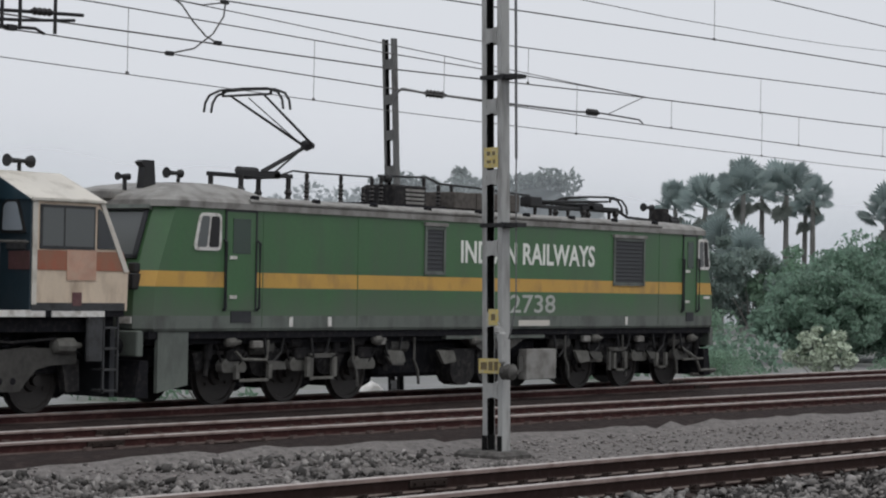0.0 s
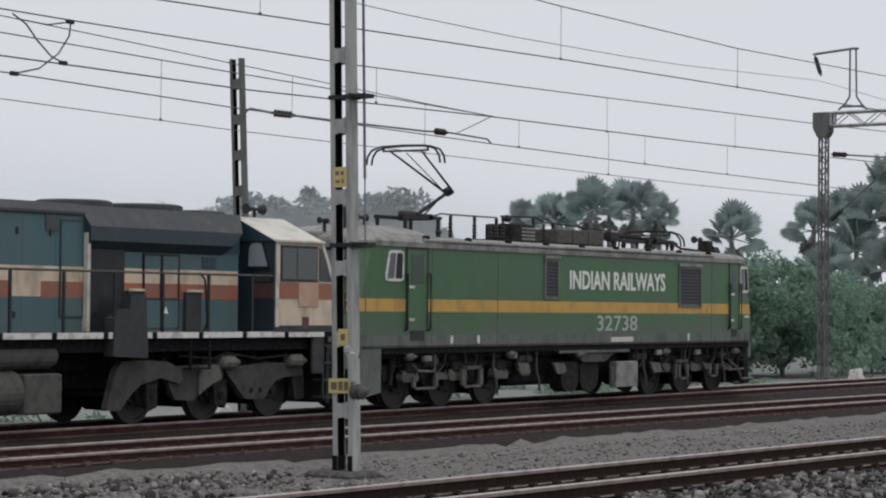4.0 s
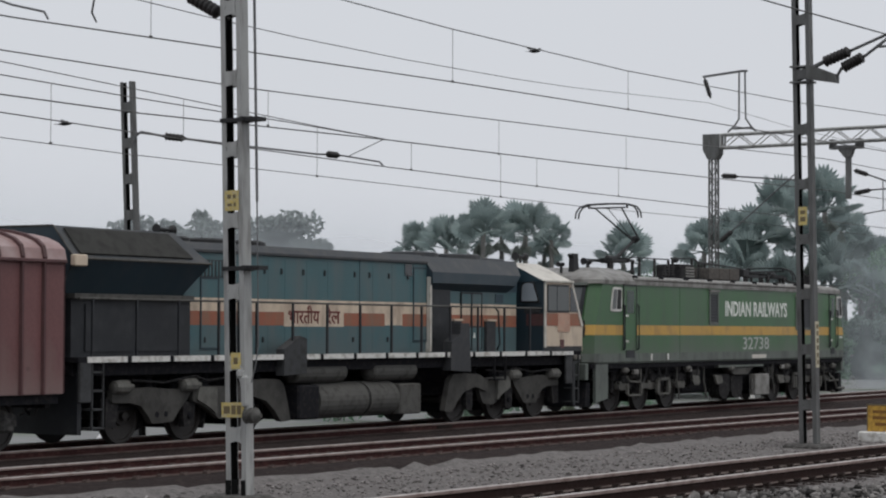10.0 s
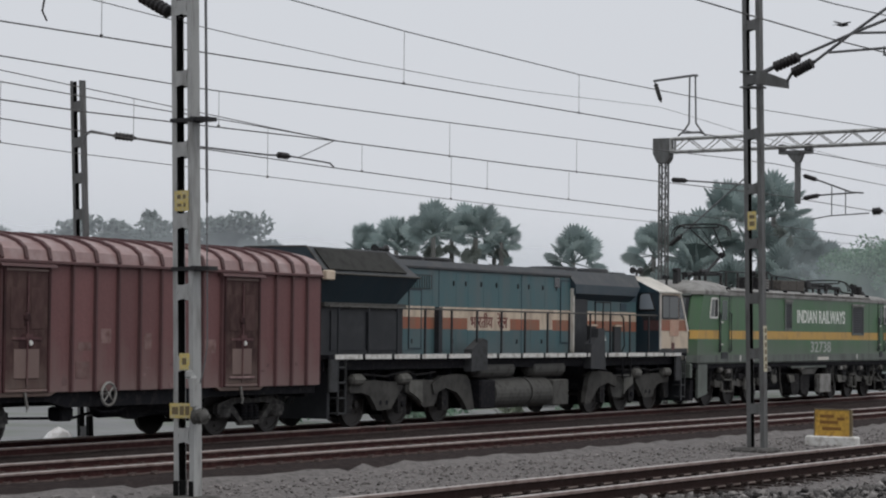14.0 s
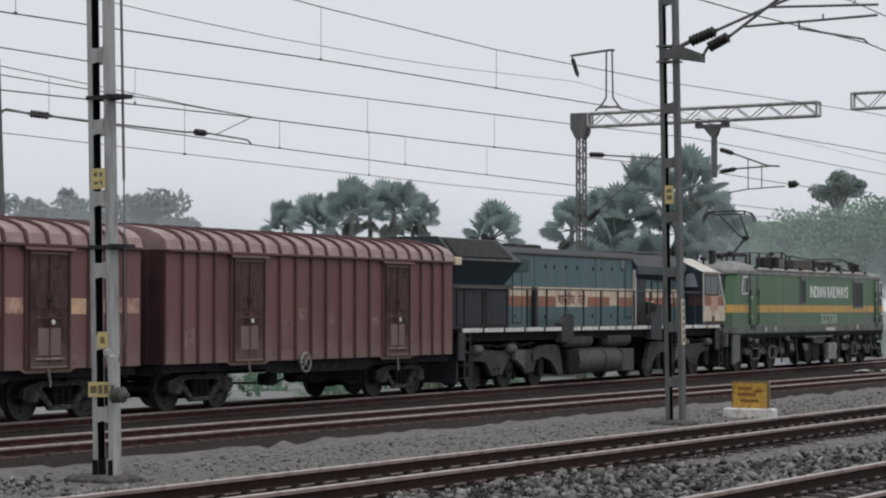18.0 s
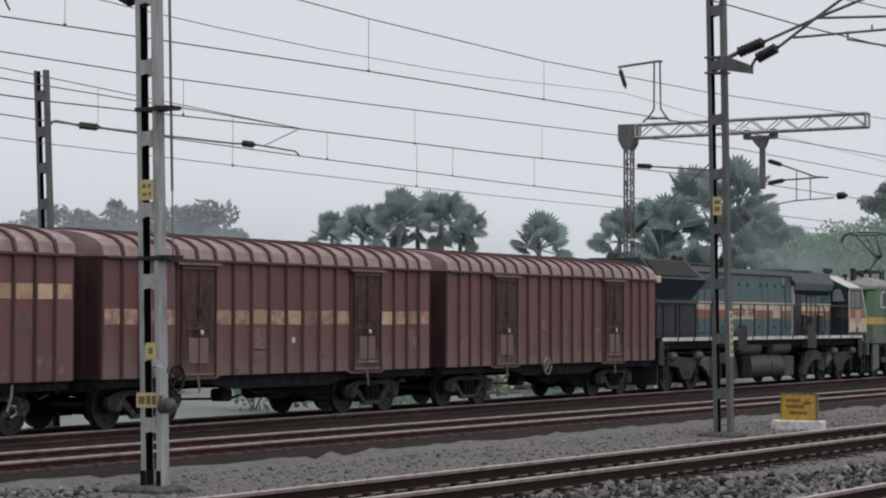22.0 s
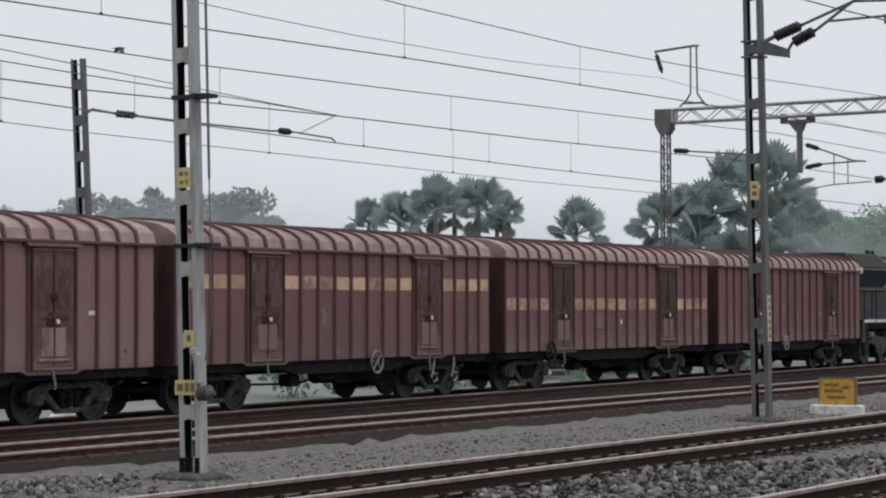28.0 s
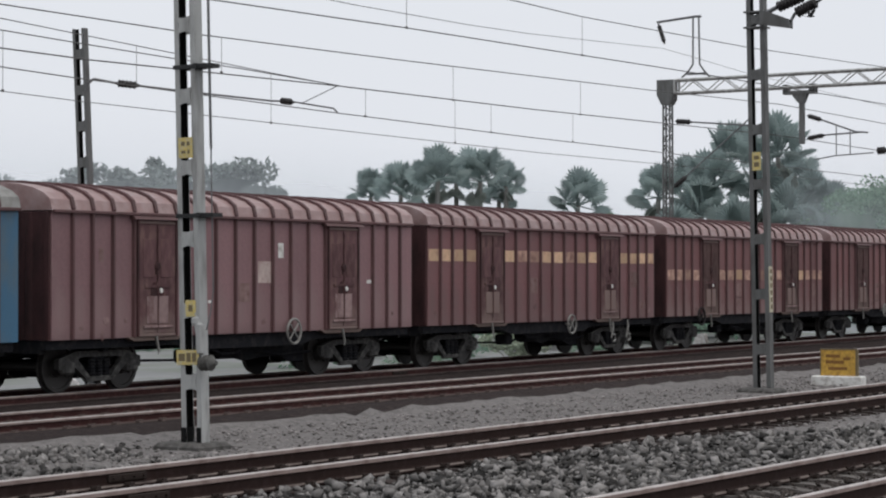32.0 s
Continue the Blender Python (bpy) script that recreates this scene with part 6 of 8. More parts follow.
    cab = part("cab", Shape().prism(side_prof, -1.49, 1.49), M_CREAM, d, "cream driver's cab with orange band")
    part("cab_bulkhead", Shape().box(c0 - 0.04, c0 + 0.002, -1.492, 1.492, 1.70, 3.50), M_NAVY, cab, "dark blue rear cab wall")
    gable = Shape().prism([(-1.53, 3.49), (1.53, 3.49), (0.50, 3.985), (-0.50, 3.985)], c0 - 0.075, c0 - 0.045, "x")
    part("bulkhead_gable", gable, M_DEEPBLUE, cab, "deep blue upper rear cab wall")
    bw = part("bulkhead_window", Shape().prism(rounded([(-1.41, 2.94), (-0.83, 2.94), (-0.86, 3.40), (-0.96, 3.49), (-1.22, 3.49)], 0.06), c0 - 0.085, c0 - 0.03, "x"), M_RUBBER, cab, "rear cab window")
    part("pane", Shape().prism(rounded([(-1.36, 2.99), (-0.88, 2.99), (-0.90, 3.38), (-0.98, 3.45), (-1.20, 3.45)], 0.05), c0 - 0.092, c0 - 0.084, "x"), M_PANE_PALE, bw, "pane painted pale as reflected sky")
    part("ledge", Shape().box(c0 - 0.07, c0 - 0.03, -1.40, -0.95, 2.68, 2.84, c=0.01), M_GREYBOX, cab, "grimy pale ledge below the rear window")
    # The orange band's shade on the rear wall is put into a dark maroon.
    part("bulkhead_band", Shape().box(c0 - 0.052, c0 - 0.03, -1.492, -1.0, 2.36, 2.66), M_RIB, cab, "orange band darkened as in shade")
    part("bulkhead_band", Shape().box(c0 - 0.052, c0 - 0.03, 1.0, 1.492, 2.36, 2.66), M_RIB, cab, "orange band darkened as in shade")
    ra, rb = c0 - 0.06, c1 - 0.52
    roofpts = [(-1.53, 3.49), (1.53, 3.49), (0.49, 3.99), (-0.49, 3.99)]
    rf = Shape()
    rf.add([(ra, y, z) for y, z in roofpts] + [(rb + (0.0 if z < 3.6 else -0.10), y, z) for y, z in roofpts],
           [(0, 1, 2, 3), (7, 6, 5, 4), (0, 4, 5, 1), (1, 5, 6, 2), (2, 6, 7, 3), (3, 7, 4, 0)])
    part("cab_roof", rf, M_CABROOF, d, "dusty cream cab roof")
    for side in (-1, 1):
        y0, y1 = sorted((side * 1.49, side * 1.502))
        part("orange_band", Shape().prism([(c0 + 0.02, 2.36), (c1 + 0.018, 2.36), (c1 - 0.12, 2.68), (c0 + 0.02, 2.68)], y0, y1), M_ORANGE, cab)
        y0, y1 = sorted((side * 1.49, side * 1.51))
        part("faded_patch", Shape().box(c0 + 0.76, c0 + 1.42, *sorted((side * 1.50, side * 1.506)), 2.20, 2.70), M_PATCH, cab, "pinkish repainted patch")
        part("step_light", Shape().box(c0 + 0.90, c0 + 1.10, *sorted((side * 1.49, side * 1.51)), 1.78, 2.0), M_WAGON_DOOR, cab)
        win = part("side_window", Shape().box(c0 + 0.16, c0 + 1.38, y0, y1, 2.70, 3.42), M_GREYBOX, cab, "sliding cab side window")
        for a, b in ((0.21, 0.66), (0.70, 1.34)):
            part("pane", Shape().box(c0 + a, c0 + b, *sorted((side * 1.505, side * 1.516)), 2.75, 3.37), M_PANE_GREY, win)
        q = part("quarter_window", Shape().prism([(c0 + 1.44, 2.72), (c0 + 1.86, 2.72), (c0 + 1.58, 3.30), (c0 + 1.49, 3.38), (c0 + 1.44, 3.38)], y0, y1), M_PANE, cab)
        part("pillar", Shape().prism([(c1 + 0.02, 2.35), (c1 - 0.60, 3.52), (c1 - 0.70, 3.52), (c1 - 0.10, 2.35)], *sorted((side * 1.49, side * 1.515))), M_CABROOF, cab, "white front cab pillar")
        part("pillar", Shape().box(c0, c0 + 0.10, *sorted((side * 1.49, side * 1.512)), 1.80, 3.50), M_CABROOF, cab, "white rear cab pillar")
        part("drip_rail", Shape().box(c0 - 0.05, c1 - 0.58, *sorted((side * 1.49, side * 1.55)), 3.47, 3.53, c=0.01), M_CABROOF, cab)
    f = [(c1 + 0.02, 1.49, 2.35), (c1 + 0.02, -1.49, 2.35), (c1 - 0.57, -1.49, 3.50), (c1 - 0.57, 1.49, 3.50)]
    f = [f[1], f[0], f[3], f[2]]
    ws = part("windscreen", on_quad(Shape(), f, 0.06, 0.47, 0.25, 0.92, 0.002, 0.02), M_PANE, cab)
    part("windscreen", on_quad(Shape(), f, 0.53, 0.94, 0.25, 0.92, 0.002, 0.02), M_PANE, cab)
    horn_pair(d, 19.6 - O, -0.45, 4.16)
    # railing
    for side in (-1, 1):
        for i in range(14):
            x = 1.0 - O + i * 1.33
            if x > 18.9 - O:
                continue
            part("rail_post", Shape().box(x - 0.025, x + 0.025, *sorted((side * 1.42, side * 1.46)), 1.70, 2.80), M_BLACK, d)
        part("handrail", Shape().tube((0.6 - O, side * 1.44, 2.80), (19.0 - O, side * 1.44, 2.80), 0.022, n=7), M_TANK, d)
    # under the deck, near and far side alike
    for side in (-1, 1):
        y = side * 1.12
        for a, b in ((7.95, 10.05), (11.05, 13.05)):
            part("air_reservoir", Shape().turned((a - O, y, 1.30), (b - O, y, 1.30), [(0, 0.06), (0.05, 0.19), (0.12, 0.225), (b - a - 0.12, 0.225), (b - a - 0.05, 0.19), (b - a, 0.06)], 16), M_TANK, d, "grey dusty air reservoir", smooth=False)
        part("cable_box", Shape().prism([(-3.48, 1.26), (-2.62, 1.30), (-2.62, 2.04), (-2.86, 2.10), (-3.46, 1.82)], *sorted((side * 1.30, side * 1.52))), M_GREYBOX, d, "grey cable box")
        part("sand_box", Shape().prism([(3.48, 1.28), (3.52, 1.96), (3.92, 2.14), (3.94, 2.40), (4.36, 2.40), (4.44, 1.24)], *sorted((side * 1.30, side * 1.53))), M_DARKGREY, d, "dark grey sand box beside the deck")
        part("tank_panel", Shape().box(12.08 - O, 13.0 - O, *sorted((side * 1.0, side * 1.42)), 0.30, 1.0, c=0.03), M_TANK, d)
        for xx in (0.85, 20.5):
            st = Shape().box(xx - 0.25 - O, xx + 0.1 - O, *sorted((side * 1.40, side * 1.48)), 0.85, 1.62, c=0.02)
            for k in (0.35, 0.70, 1.05, 1.4):
                st.box(xx + 0.1 - O, xx + 0.45 - O, *sorted((side * 1.2, side * 1.48)), k, k + 0.035)
            st.box(xx + 0.10 - O, xx + 0.13 - O, *sorted((side * 1.44, side * 1.48)), 0.33, 1.6).box(xx + 0.43 - O, xx + 0.46 - O, *sorted((side * 1.44, side * 1.48)), 0.33, 1.6)
            part("cab_steps", st, M_GREYBOX, d, "grey steps up to the deck")
        part("deck_steps", Shape().box(16.4 - O, 16.44 - O, *sorted((side * 1.44, side * 1.48)), 1.0, 1.62).box(16.96 - O, 17.0 - O, *sorted((side * 1.44, side * 1.48)), 1.0, 1.62).box(16.4 - O, 17.0 - O, *sorted((side * 1.3, side * 1.48)), 1.0, 1.04), M_UNDER, d)
    tank = [(s * (1.02 + 0.40 * math.cos(radians(w))), 0.68 + 0.40 * math.sin(radians(w))) for s, ws in ((-1, range(-90, 91, 15)), (1, range(90, -91, -15))) for w in ws]
    for a, b in ((8.79, 10.74), (10.84, 12.05)):
        part("fuel_tank", Shape().prism(tank, a - O, b - O, "x"), M_TANK, d, "rounded grey dusty fuel tank")
    part("tank_strap", Shape().prism([(y * 0.985, 0.68 + (z - 0.68) * 0.94) for y, z in tank], 10.74 - O, 10.84 - O, "x"), M_BOGIE, d)
    part("battery_box", Shape().box(7.95 - O, 8.77 - O, -1.40, 1.40, 0.30, 1.04, c=0.04), M_UNDER, d, "black box beside the fuel tank")
    for x in (-6.12, 6.80):
        loco_bogie(d, x, True)
    for e_ in (-1, 1):
        coupler(d, e_ * 10.0, e_)
        ex = 0.28 if e_ > 0 else 0
        part("pilot_plate", Shape().prism([(e_ * 10.02 + ex, 0.25), (e_ * 9.9 + ex, 0.25), (e_ * 9.9 + ex, 1.4), (e_ * 10.02 + ex, 1.4)], -1.35, 1.35), M_BLACK, d)
        part("brake_hose", Shape().line([(e_ * 10.0, -0.7, 1.0), (e_ * 10.3, -0.68, 0.85), (e_ * 10.35, -0.6, 0.6)], 0.03, 7), M_RUBBER, d)
    MOVING.append((d, O))


diesel_loco()


# ---- masts ----
def channel(h, side, CH_W, CH_D, GAP):
    """One rolled channel, web upright along x, flanges towards the mast's middle."""
    y, t, w = side * (GAP / 2 + CH_D), 0.010, CH_W / 2
    q = [(-w, y), (w, y), (w, y - side * CH_D), (w - 0.013, y - side * CH_D), (w - 0.013, y - side * t), (-w + 0.013, y - side * t), (-w + 0.013, y - side * CH_D), (-w, y - side * CH_D)]
    s = Shape().prism(q, 0, h, "z")
    # Inner faces take the second, black material: the gap's shade as colour.
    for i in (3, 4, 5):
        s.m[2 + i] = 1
    return s


def make_mast(name, x, y, z, h, material, label, lean=(0, 0), first=0.55, step=0.95, tar=True, size=(0.20, 0.08, 0.20), foot=0.32):
    """size: web along the track, flange across it, clear gap between the channels."""
    CH_W, CH_D, GAP = size
    m = tagged(new(name), label, "overhead line mast", "masts along the tracks")
    m.matrix_world = pose(x, y, z, lean[0], lean[1], 0)
    for sd in (-1, 1):
        part("channel", channel(h, sd, CH_W, CH_D, GAP), [material, M_TAR_SHADE], m)
    k = first
    while k < h - 0.1:
        for xx in (-CH_W / 2 - 0.008, CH_W / 2):
            e = GAP / 2 + CH_D * 0.15
            part("batten", Shape().prism([(-e, k - 0.13), (0, k - 0.10), (e, k - 0.13), (e * 0.75, k), (e, k + 0.11), (0, k + 0.10), (-e, k + 0.13), (-e * 0.75, k)], xx, xx + 0.008, "x"), material, m)
        k += step
    if tar:
        part("tarred_foot", Shape().box(-CH_W / 2 - 0.012, CH_W / 2 + 0.012, GAP / 2, GAP / 2 + CH_D + 0.008, 0, foot), M_TAR_SHADE, m, "black tarred mast foot")
        part("tarred_foot", Shape().box(-CH_W / 2 - 0.012, CH_W / 2 - 0.03 if foot > 0.5 else -CH_W / 2 + 0.02, -GAP / 2 - CH_D - 0.002 if foot > 0.5 else -GAP / 2 - CH_D + 0.012, -GAP / 2 + 0.01, 0, foot), M_TAR_SHADE, m, "black tarred mast foot")
    f = tagged(new("mast_footing", Shape().box(-0.46, 0.34, -0.42, 0.48, -0.5, 0.10, c=0.05).mesh("mast_footing", [M_CONCRETE])), "low worn concrete footing under a mast", "footing")
    f.matrix_world = pose(x, y, z)
    return m


def insulator(p, q, r=0.085, sheds=7):
    p, q = Vector(p), Vector(q)
    n = (q - p).length
    prof = [(0, 0.035), (n * 0.08, 0.035)]
    for k in range(sheds):
        a = n * (0.10 + 0.8 * k / sheds)
        prof += [(a, r * 0.82), (a + n * 0.025, r), (a + n * 0.06, r), (a + n * 0.085, r * 0.82)]
    prof += [(n * 0.93, 0.035), (n, 0.035)]
    return Shape().turned(p, q, prof, 12)


def plate(parent, x, y0, y1, z0, z1, label, bars):
    """A small enamel plate facing the walkers along the track, with dark bars for its writing."""
    p = part("number_plate", Shape().box(x - 0.006, x, y0, y1, z0, z1), M_PLATE, parent, label)
    for a, b, c, d in bars:
        part("writing_bar", Shape().box(x - 0.010, x - 0.006, y0 + (y1 - y0) * a, y0 + (y1 - y0) * b, z0 + (z1 - z0) * c, z0 + (z1 - z0) * d), M_INK, p)


GZ = -0.30
MX, MY = 27.225, 19.447
CH_W = 0.20
mast = make_mast("overhead_line_mast", MX, MY, GZ, 10.2, M_MAST, "tall galvanised double-channel mast with yellow plates", (-0.93, -0.67), 0.99, 1.05)
BARS = ((0.12, 0.30, 0.2, 0.8), (0.36, 0.55, 0.2, 0.8), (0.62, 0.9, 0.25, 0.75))
plate(mast, -CH_W / 2 - 0.01, -0.12, 0.13, 4.28, 4.58, "yellow enamel plate with dark writing", ((0.2, 0.4, 0.6, 0.8), (0.55, 0.8, 0.6, 0.8), (0.2, 0.35, 0.2, 0.4), (0.5, 0.8, 0.22, 0.36)))
plate(mast, -CH_W / 2 - 0.01, -0.12, 0.06, 1.95, 2.19, "small yellow enamel plate", ((0.3, 0.7, 0.3, 0.7),))
plate(mast, -CH_W / 2 - 0.02, -0.17, 0.23, 1.24, 1.46, "wide yellow number plate", BARS)
for z in (3.43, 5.62):
    part("clamp_band", Shape().box(-CH_W / 2 - 0.02, CH_W / 2 + 0.02, -0.47, 0.20, z - 0.03, z + 0.03).box(-CH_W / 2 - 0.05, CH_W / 2, -0.24, -0.18, z - 0.04, z + 0.04), M_RUBBER, mast, "black clamp band holding a cable")
part("down_cable", Shape().tube((-0.05, -0.405, 4.4), (-0.05, -0.405, 10.0), 0.021, n=8), M_TUBE, mast, "grey cable down the mast")
part("conduit", Shape().path([(-0.05, -0.405, 4.45), (-0.05, -0.395, 2.3), (-0.08, -0.36, 2.0), (-0.1, -0.30, 1.75)], 0.011, 6), M_TUBE, mast, "thin grey conduit below the cable")
part("switch_lever", Shape().line([(-0.15, -0.16, 1.95), (-0.18, -0.26, 1.70), (-0.16, -0.22, 1.45)], 0.018).box(-0.24, -0.14, -0.30, -0.20, 1.40, 1.85, c=0.02).line([(-0.16, -0.14, 2.0), (-0.14, -0.3, 1.75)], 0.012).tube((-0.16, -0.13, 1.90), (-0.16, -0.25, 1.35), 0.026, n=7).box(-0.20, -0.13, -0.20, -0.08, 1.82, 1.95, c=0.03), M_MAST, mast, "galvanised lever bracket")
part("weight", insulator((-0.15, -0.20, 1.27), (-0.15, -0.50, 1.27), 0.12, 3), M_TANK, mast, "grey round fitting")


def tubes(name, pts, r, material, parent, label=""):
    return part(name, Shape().line(pts, r, 8), material, parent, label)


# bracket arm of the first mast, over the second track
ba = tagged(new("bracket_arm"), "galvanised bracket arm with black insulators over the second track", "bracket arm", "bracket arms on masts")
ba.matrix_world = pose(MX, 0, 0)
part("insulator", insulator((0, 19.85, 6.92), (0, 20.52, 7.28), 0.105), M_INS, ba, "black ribbed insulator")
part("insulator", insulator((0, 19.85, 8.75), (0, 20.50, 8.75), 0.105), M_INS, ba, "black ribbed insulator")
tubes("mast_hinge", [(0, 19.70, 6.84), (0, 19.86, 6.93)], 0.03, M_TUBE, ba)
tubes("diagonal_tube", [(0, 20.5, 7.27), (0, 21.0, 7.53), (0, 23.4, 8.7)], 0.03, M_TUBE, ba)
tubes("top_tube", [(0, 20.5, 8.75), (0, 23.6, 8.72)], 0.025, M_TUBE, ba)
tubes("register_tube", [(0, 20.98, 7.52), (0, 24.7, 7.60)], 0.026, M_TUBE, ba)
tubes("steady_arm", [(0, 24.6, 7.58), (0, 23.95, 7.36), (0, 23.28, 7.20), (0, 23.20, 7.08)], 0.018, M_TUBE, ba)
tubes("jumper_loop", [(0.2, 22.6, 8.3), (0.25, 22.45, 7.55), (0.7, 22.9, 7.25), (1.3, 23.3, 7.20)], 0.016, M_WIRE, ba)
tagged(ba, category="bracket arm")

# second mast on the far side of the train
make_mast("overhead_line_mast", 39.92, 31.28, -0.7, 8.45, M_MAST_DARK, "grey double-channel mast behind the train", (-1.72, -1.34), 0.68, 0.80, size=(0.15, 0.07, 0.18), foot=1.0)
ra = tagged(new("register_arm"), "long registration arm with two insulators on the far mast", "bracket arm", "bracket arms on masts")
tubes("hinge_tube", [(39.7, 31.35, 6.36), (39.72, 31.3, 6.52), (39.79, 31.2, 6.62), (40.06, 30.8, 6.53)], 0.028, M_TUBE, ra)
part("insulator", insulator((40.06, 30.8, 6.53), (40.40, 30.4, 6.48), 0.09, 5), M_INS, ra, "black ribbed insulator")
tubes("register_tube", [(40.40, 30.4, 6.48), (41.43, 29.4, 6.34), (43.11, 28.7, 6.26), (43.4, 28.6, 6.27)], 0.022, M_TUBE, ra)
part("insulator", insulator((43.3, 28.56, 6.27), (43.8, 28.55, 6.27), 0.08, 4), M_INS, ra, "black ribbed insulator")
tubes("steady_arm", [(43.8, 28.55, 6.28), (44.17, 28.54, 6.27), (45.53, 28.54, 6.24), (45.7, 28.54, 6.16)], 0.02, M_TUBE, ra)
tubes("tie", [(44.15, 28.54, 6.27), (45.75, 28.54, 6.80)], 0.012, M_TUBE, ra)

# third mast, with its arm over the third track
TX, TY = 46.455, 18.04
m3 = make_mast("overhead_line_mast", TX, TY, GZ, 11.5, M_MAST_DARK, "dark weathered double-channel mast with a wide bracket arm", (-0.89, -0.35), 0.95, 1.20, tar=False, size=(0.21, 0.095, 0.215))
pl = part("number_plate", Shape().box(-0.10, 0.08, -0.222, -0.206, 1.75, 2.75), M_PLATE_PALE, m3, "tall bleached plate with dark writing")
for i in range(6):
    part("writing_bar", Shape().box(-0.06, 0.04, -0.227, -0.222, 1.82 + i * 0.155, 1.92 + i * 0.155), M_INK, pl)
plate(m3, -CH_W / 2 - 0.012, -0.08, 0.12, 4.85, 5.25, "faded yellow plate", ((0.2, 0.8, 0.2, 0.45), (0.2, 0.8, 0.6, 0.8)))
b3 = tagged(new("bracket_arm"), "dark bracket arm with two black insulators over the third track", "bracket arm", "bracket arms on masts")
b3.matrix_world = pose(46.2, 0, 0)
part("bracket_plate", Shape().prism([(17.98, 8.05), (17.98, 7.72), (17.30, 7.60), (17.30, 7.78)], -0.12, 0.12, "x"), M_MAST_DARK, b3)
for z in (8.00, 7.66):
    part("clamp_band", Shape().box(0.05, 0.40, 17.93, 18.42, z, z + 0.035), M_MAST_DARK, b3)
tubes("hinge_tube", [(0, 17.9, 7.95), (0, 17.62, 8.07)], 0.05, M_TUBE, b3)
part("insulator", insulator((0, 17.66, 8.05), (0, 16.95, 8.30), 0.125), M_INS, b3, "black ribbed insulator")
tubes("lower_hinge", [(0, 17.36, 7.66), (0, 17.2, 7.92)], 0.035, M_TUBE, b3)
part("insulator", insulator((0, 17.22, 7.90), (0, 16.66, 8.16), 0.125), M_INS, b3, "black ribbed insulator")
tubes("top_tube", [(0, 16.95, 8.30), (0, 15.82, 8.72), (0, 13.9, 9.36)], 0.034, M_TUBE, b3)
tubes("diagonal_tube", [(0, 16.66, 8.16), (0, 15.9, 8.68), (0, 14.2, 9.78)], 0.034, M_TUBE, b3)
tubes("messenger_arm", [(0, 15.82, 8.72), (0, 13.4, 8.63)], 0.028, M_TUBE, b3)
tubes("register_tube", [(0, 16.36, 8.33), (0, 13.42, 8.41)], 0.028, M_TUBE, b3)
tubes("drop_tube", [(0, 15.13, 8.40), (0, 15.13, 8.20)], 0.024, M_TUBE, b3)
tubes("steady_arm", [(0, 15.13, 8.22), (0, 13.72, 7.92), (0, 13.62, 7.82)], 0.022, M_TUBE, b3)
tubes("strut", [(0, 14.6, 8.37), (0, 14.6, 8.50)], 0.02, M_TUBE, b3)
tubes("strut", [(0, 13.95, 8.64), (0, 13.65, 9.3)], 0.012, M_TUBE, b3)


# ---- lattice gantries ----
def lattice(s, p, q, w, n, r=0.03, m=0):
    """Four corner angles with zigzag lacing between p and q (both upright, or both lying along y)."""
    p, q = Vector(p), Vector(q)
    up = abs((q - p).normalized().z) > 0.7
    e1, e2 = Vector((w[0] / 2, 0, 0)), (Vector((0, w[1] / 2, 0)) if up else Vector((0, 0, w[1] / 2)))
    for a in (-1, 1):
        for b in (-1, 1):
            o = e1 * a + e2 * b
            s.tube(p + o, q + o, r, n=4, m=m)
    for k in range(n):
        u, v = p.lerp(q, k / n), p.lerp(q, (k + 1) / n)
        f = 1 if k % 2 else -1
        for a in (-1, 1):
            s.tube(u + e1 * a + e2 * f, v + e1 * a - e2 * f, r * 0.45, n=4, m=m)
            s.tube(u + e1 * f + e2 * a, v - e1 * f + e2 * a, r * 0.5, n=4, m=m)
    for u in (p, q):
        c = [u + e1 * a + e2 * b for a, b in ((-1, -1), (1, -1), (1, 1), (-1, 1))]
        for k in range(4):
            s.tube(c[k], c[(k + 1) % 4], r, n=4, m=m)
    return s


def gantry(x, y0, y1, zt, label):
    g = tagged(new("cantilever_gantry"), label, "lattice gantry", "cantilever gantries")
    g.matrix_world = pose(x, y0, -0.9)
    part("lattice_column", lattice(Shape(), (0, 0, 0), (0, 0, zt - 0.4), (0.26, 0.25), 26, 0.038), M_MAST_DARK, g, "dark zigzag-laced steel column")
    part("knee_box", Shape().prism([(-0.30, zt), (0.36, zt), (0.36, zt - 0.55), (0.18, zt - 0.90), (-0.18, zt - 0.90), (-0.30, zt - 0.70)], -0.18, 0.18, "x"), M_MAST_DARK, g, "dark steel knee at the column head")
    part("boom", lattice(Shape(), (0, -0.35, zt - 0.27), (0, y1 - y0, zt - 0.19), (0.42, 0.47), 14, 0.045), M_MAST, g, "light grey lattice boom")
    return g


g1 = gantry(75, 32.78, 23.88, 10.23, "grey lattice cantilever gantry reaching over two tracks")
part("goal_post", Shape().line([(0, -0.99, 12.44), (0, -0.98, 10.75), (0, -0.80, 10.5), (0, -0.55, 10.3)], 0.035, 8).line([(0, -1.21, 12.46), (0, -1.24, 10.75), (0, -1.42, 10.5), (0, -1.65, 10.25)], 0.035, 8).box(-0.1, 0.1, -1.45, -0.75, 10.38, 10.44), M_TUBE, g1, "light grey twin post on the boom")
part("feeder_arm", Shape().line([(0, -1.30, 12.46), (0, -1.10, 12.47), (0, 0.42, 12.34)], 0.045, 8), M_TUBE, g1)
part("insulator", insulator((0, 0.36, 12.28), (0, 0.12, 11.55), 0.085, 6), M_INS, g1, "hanging black insulator")
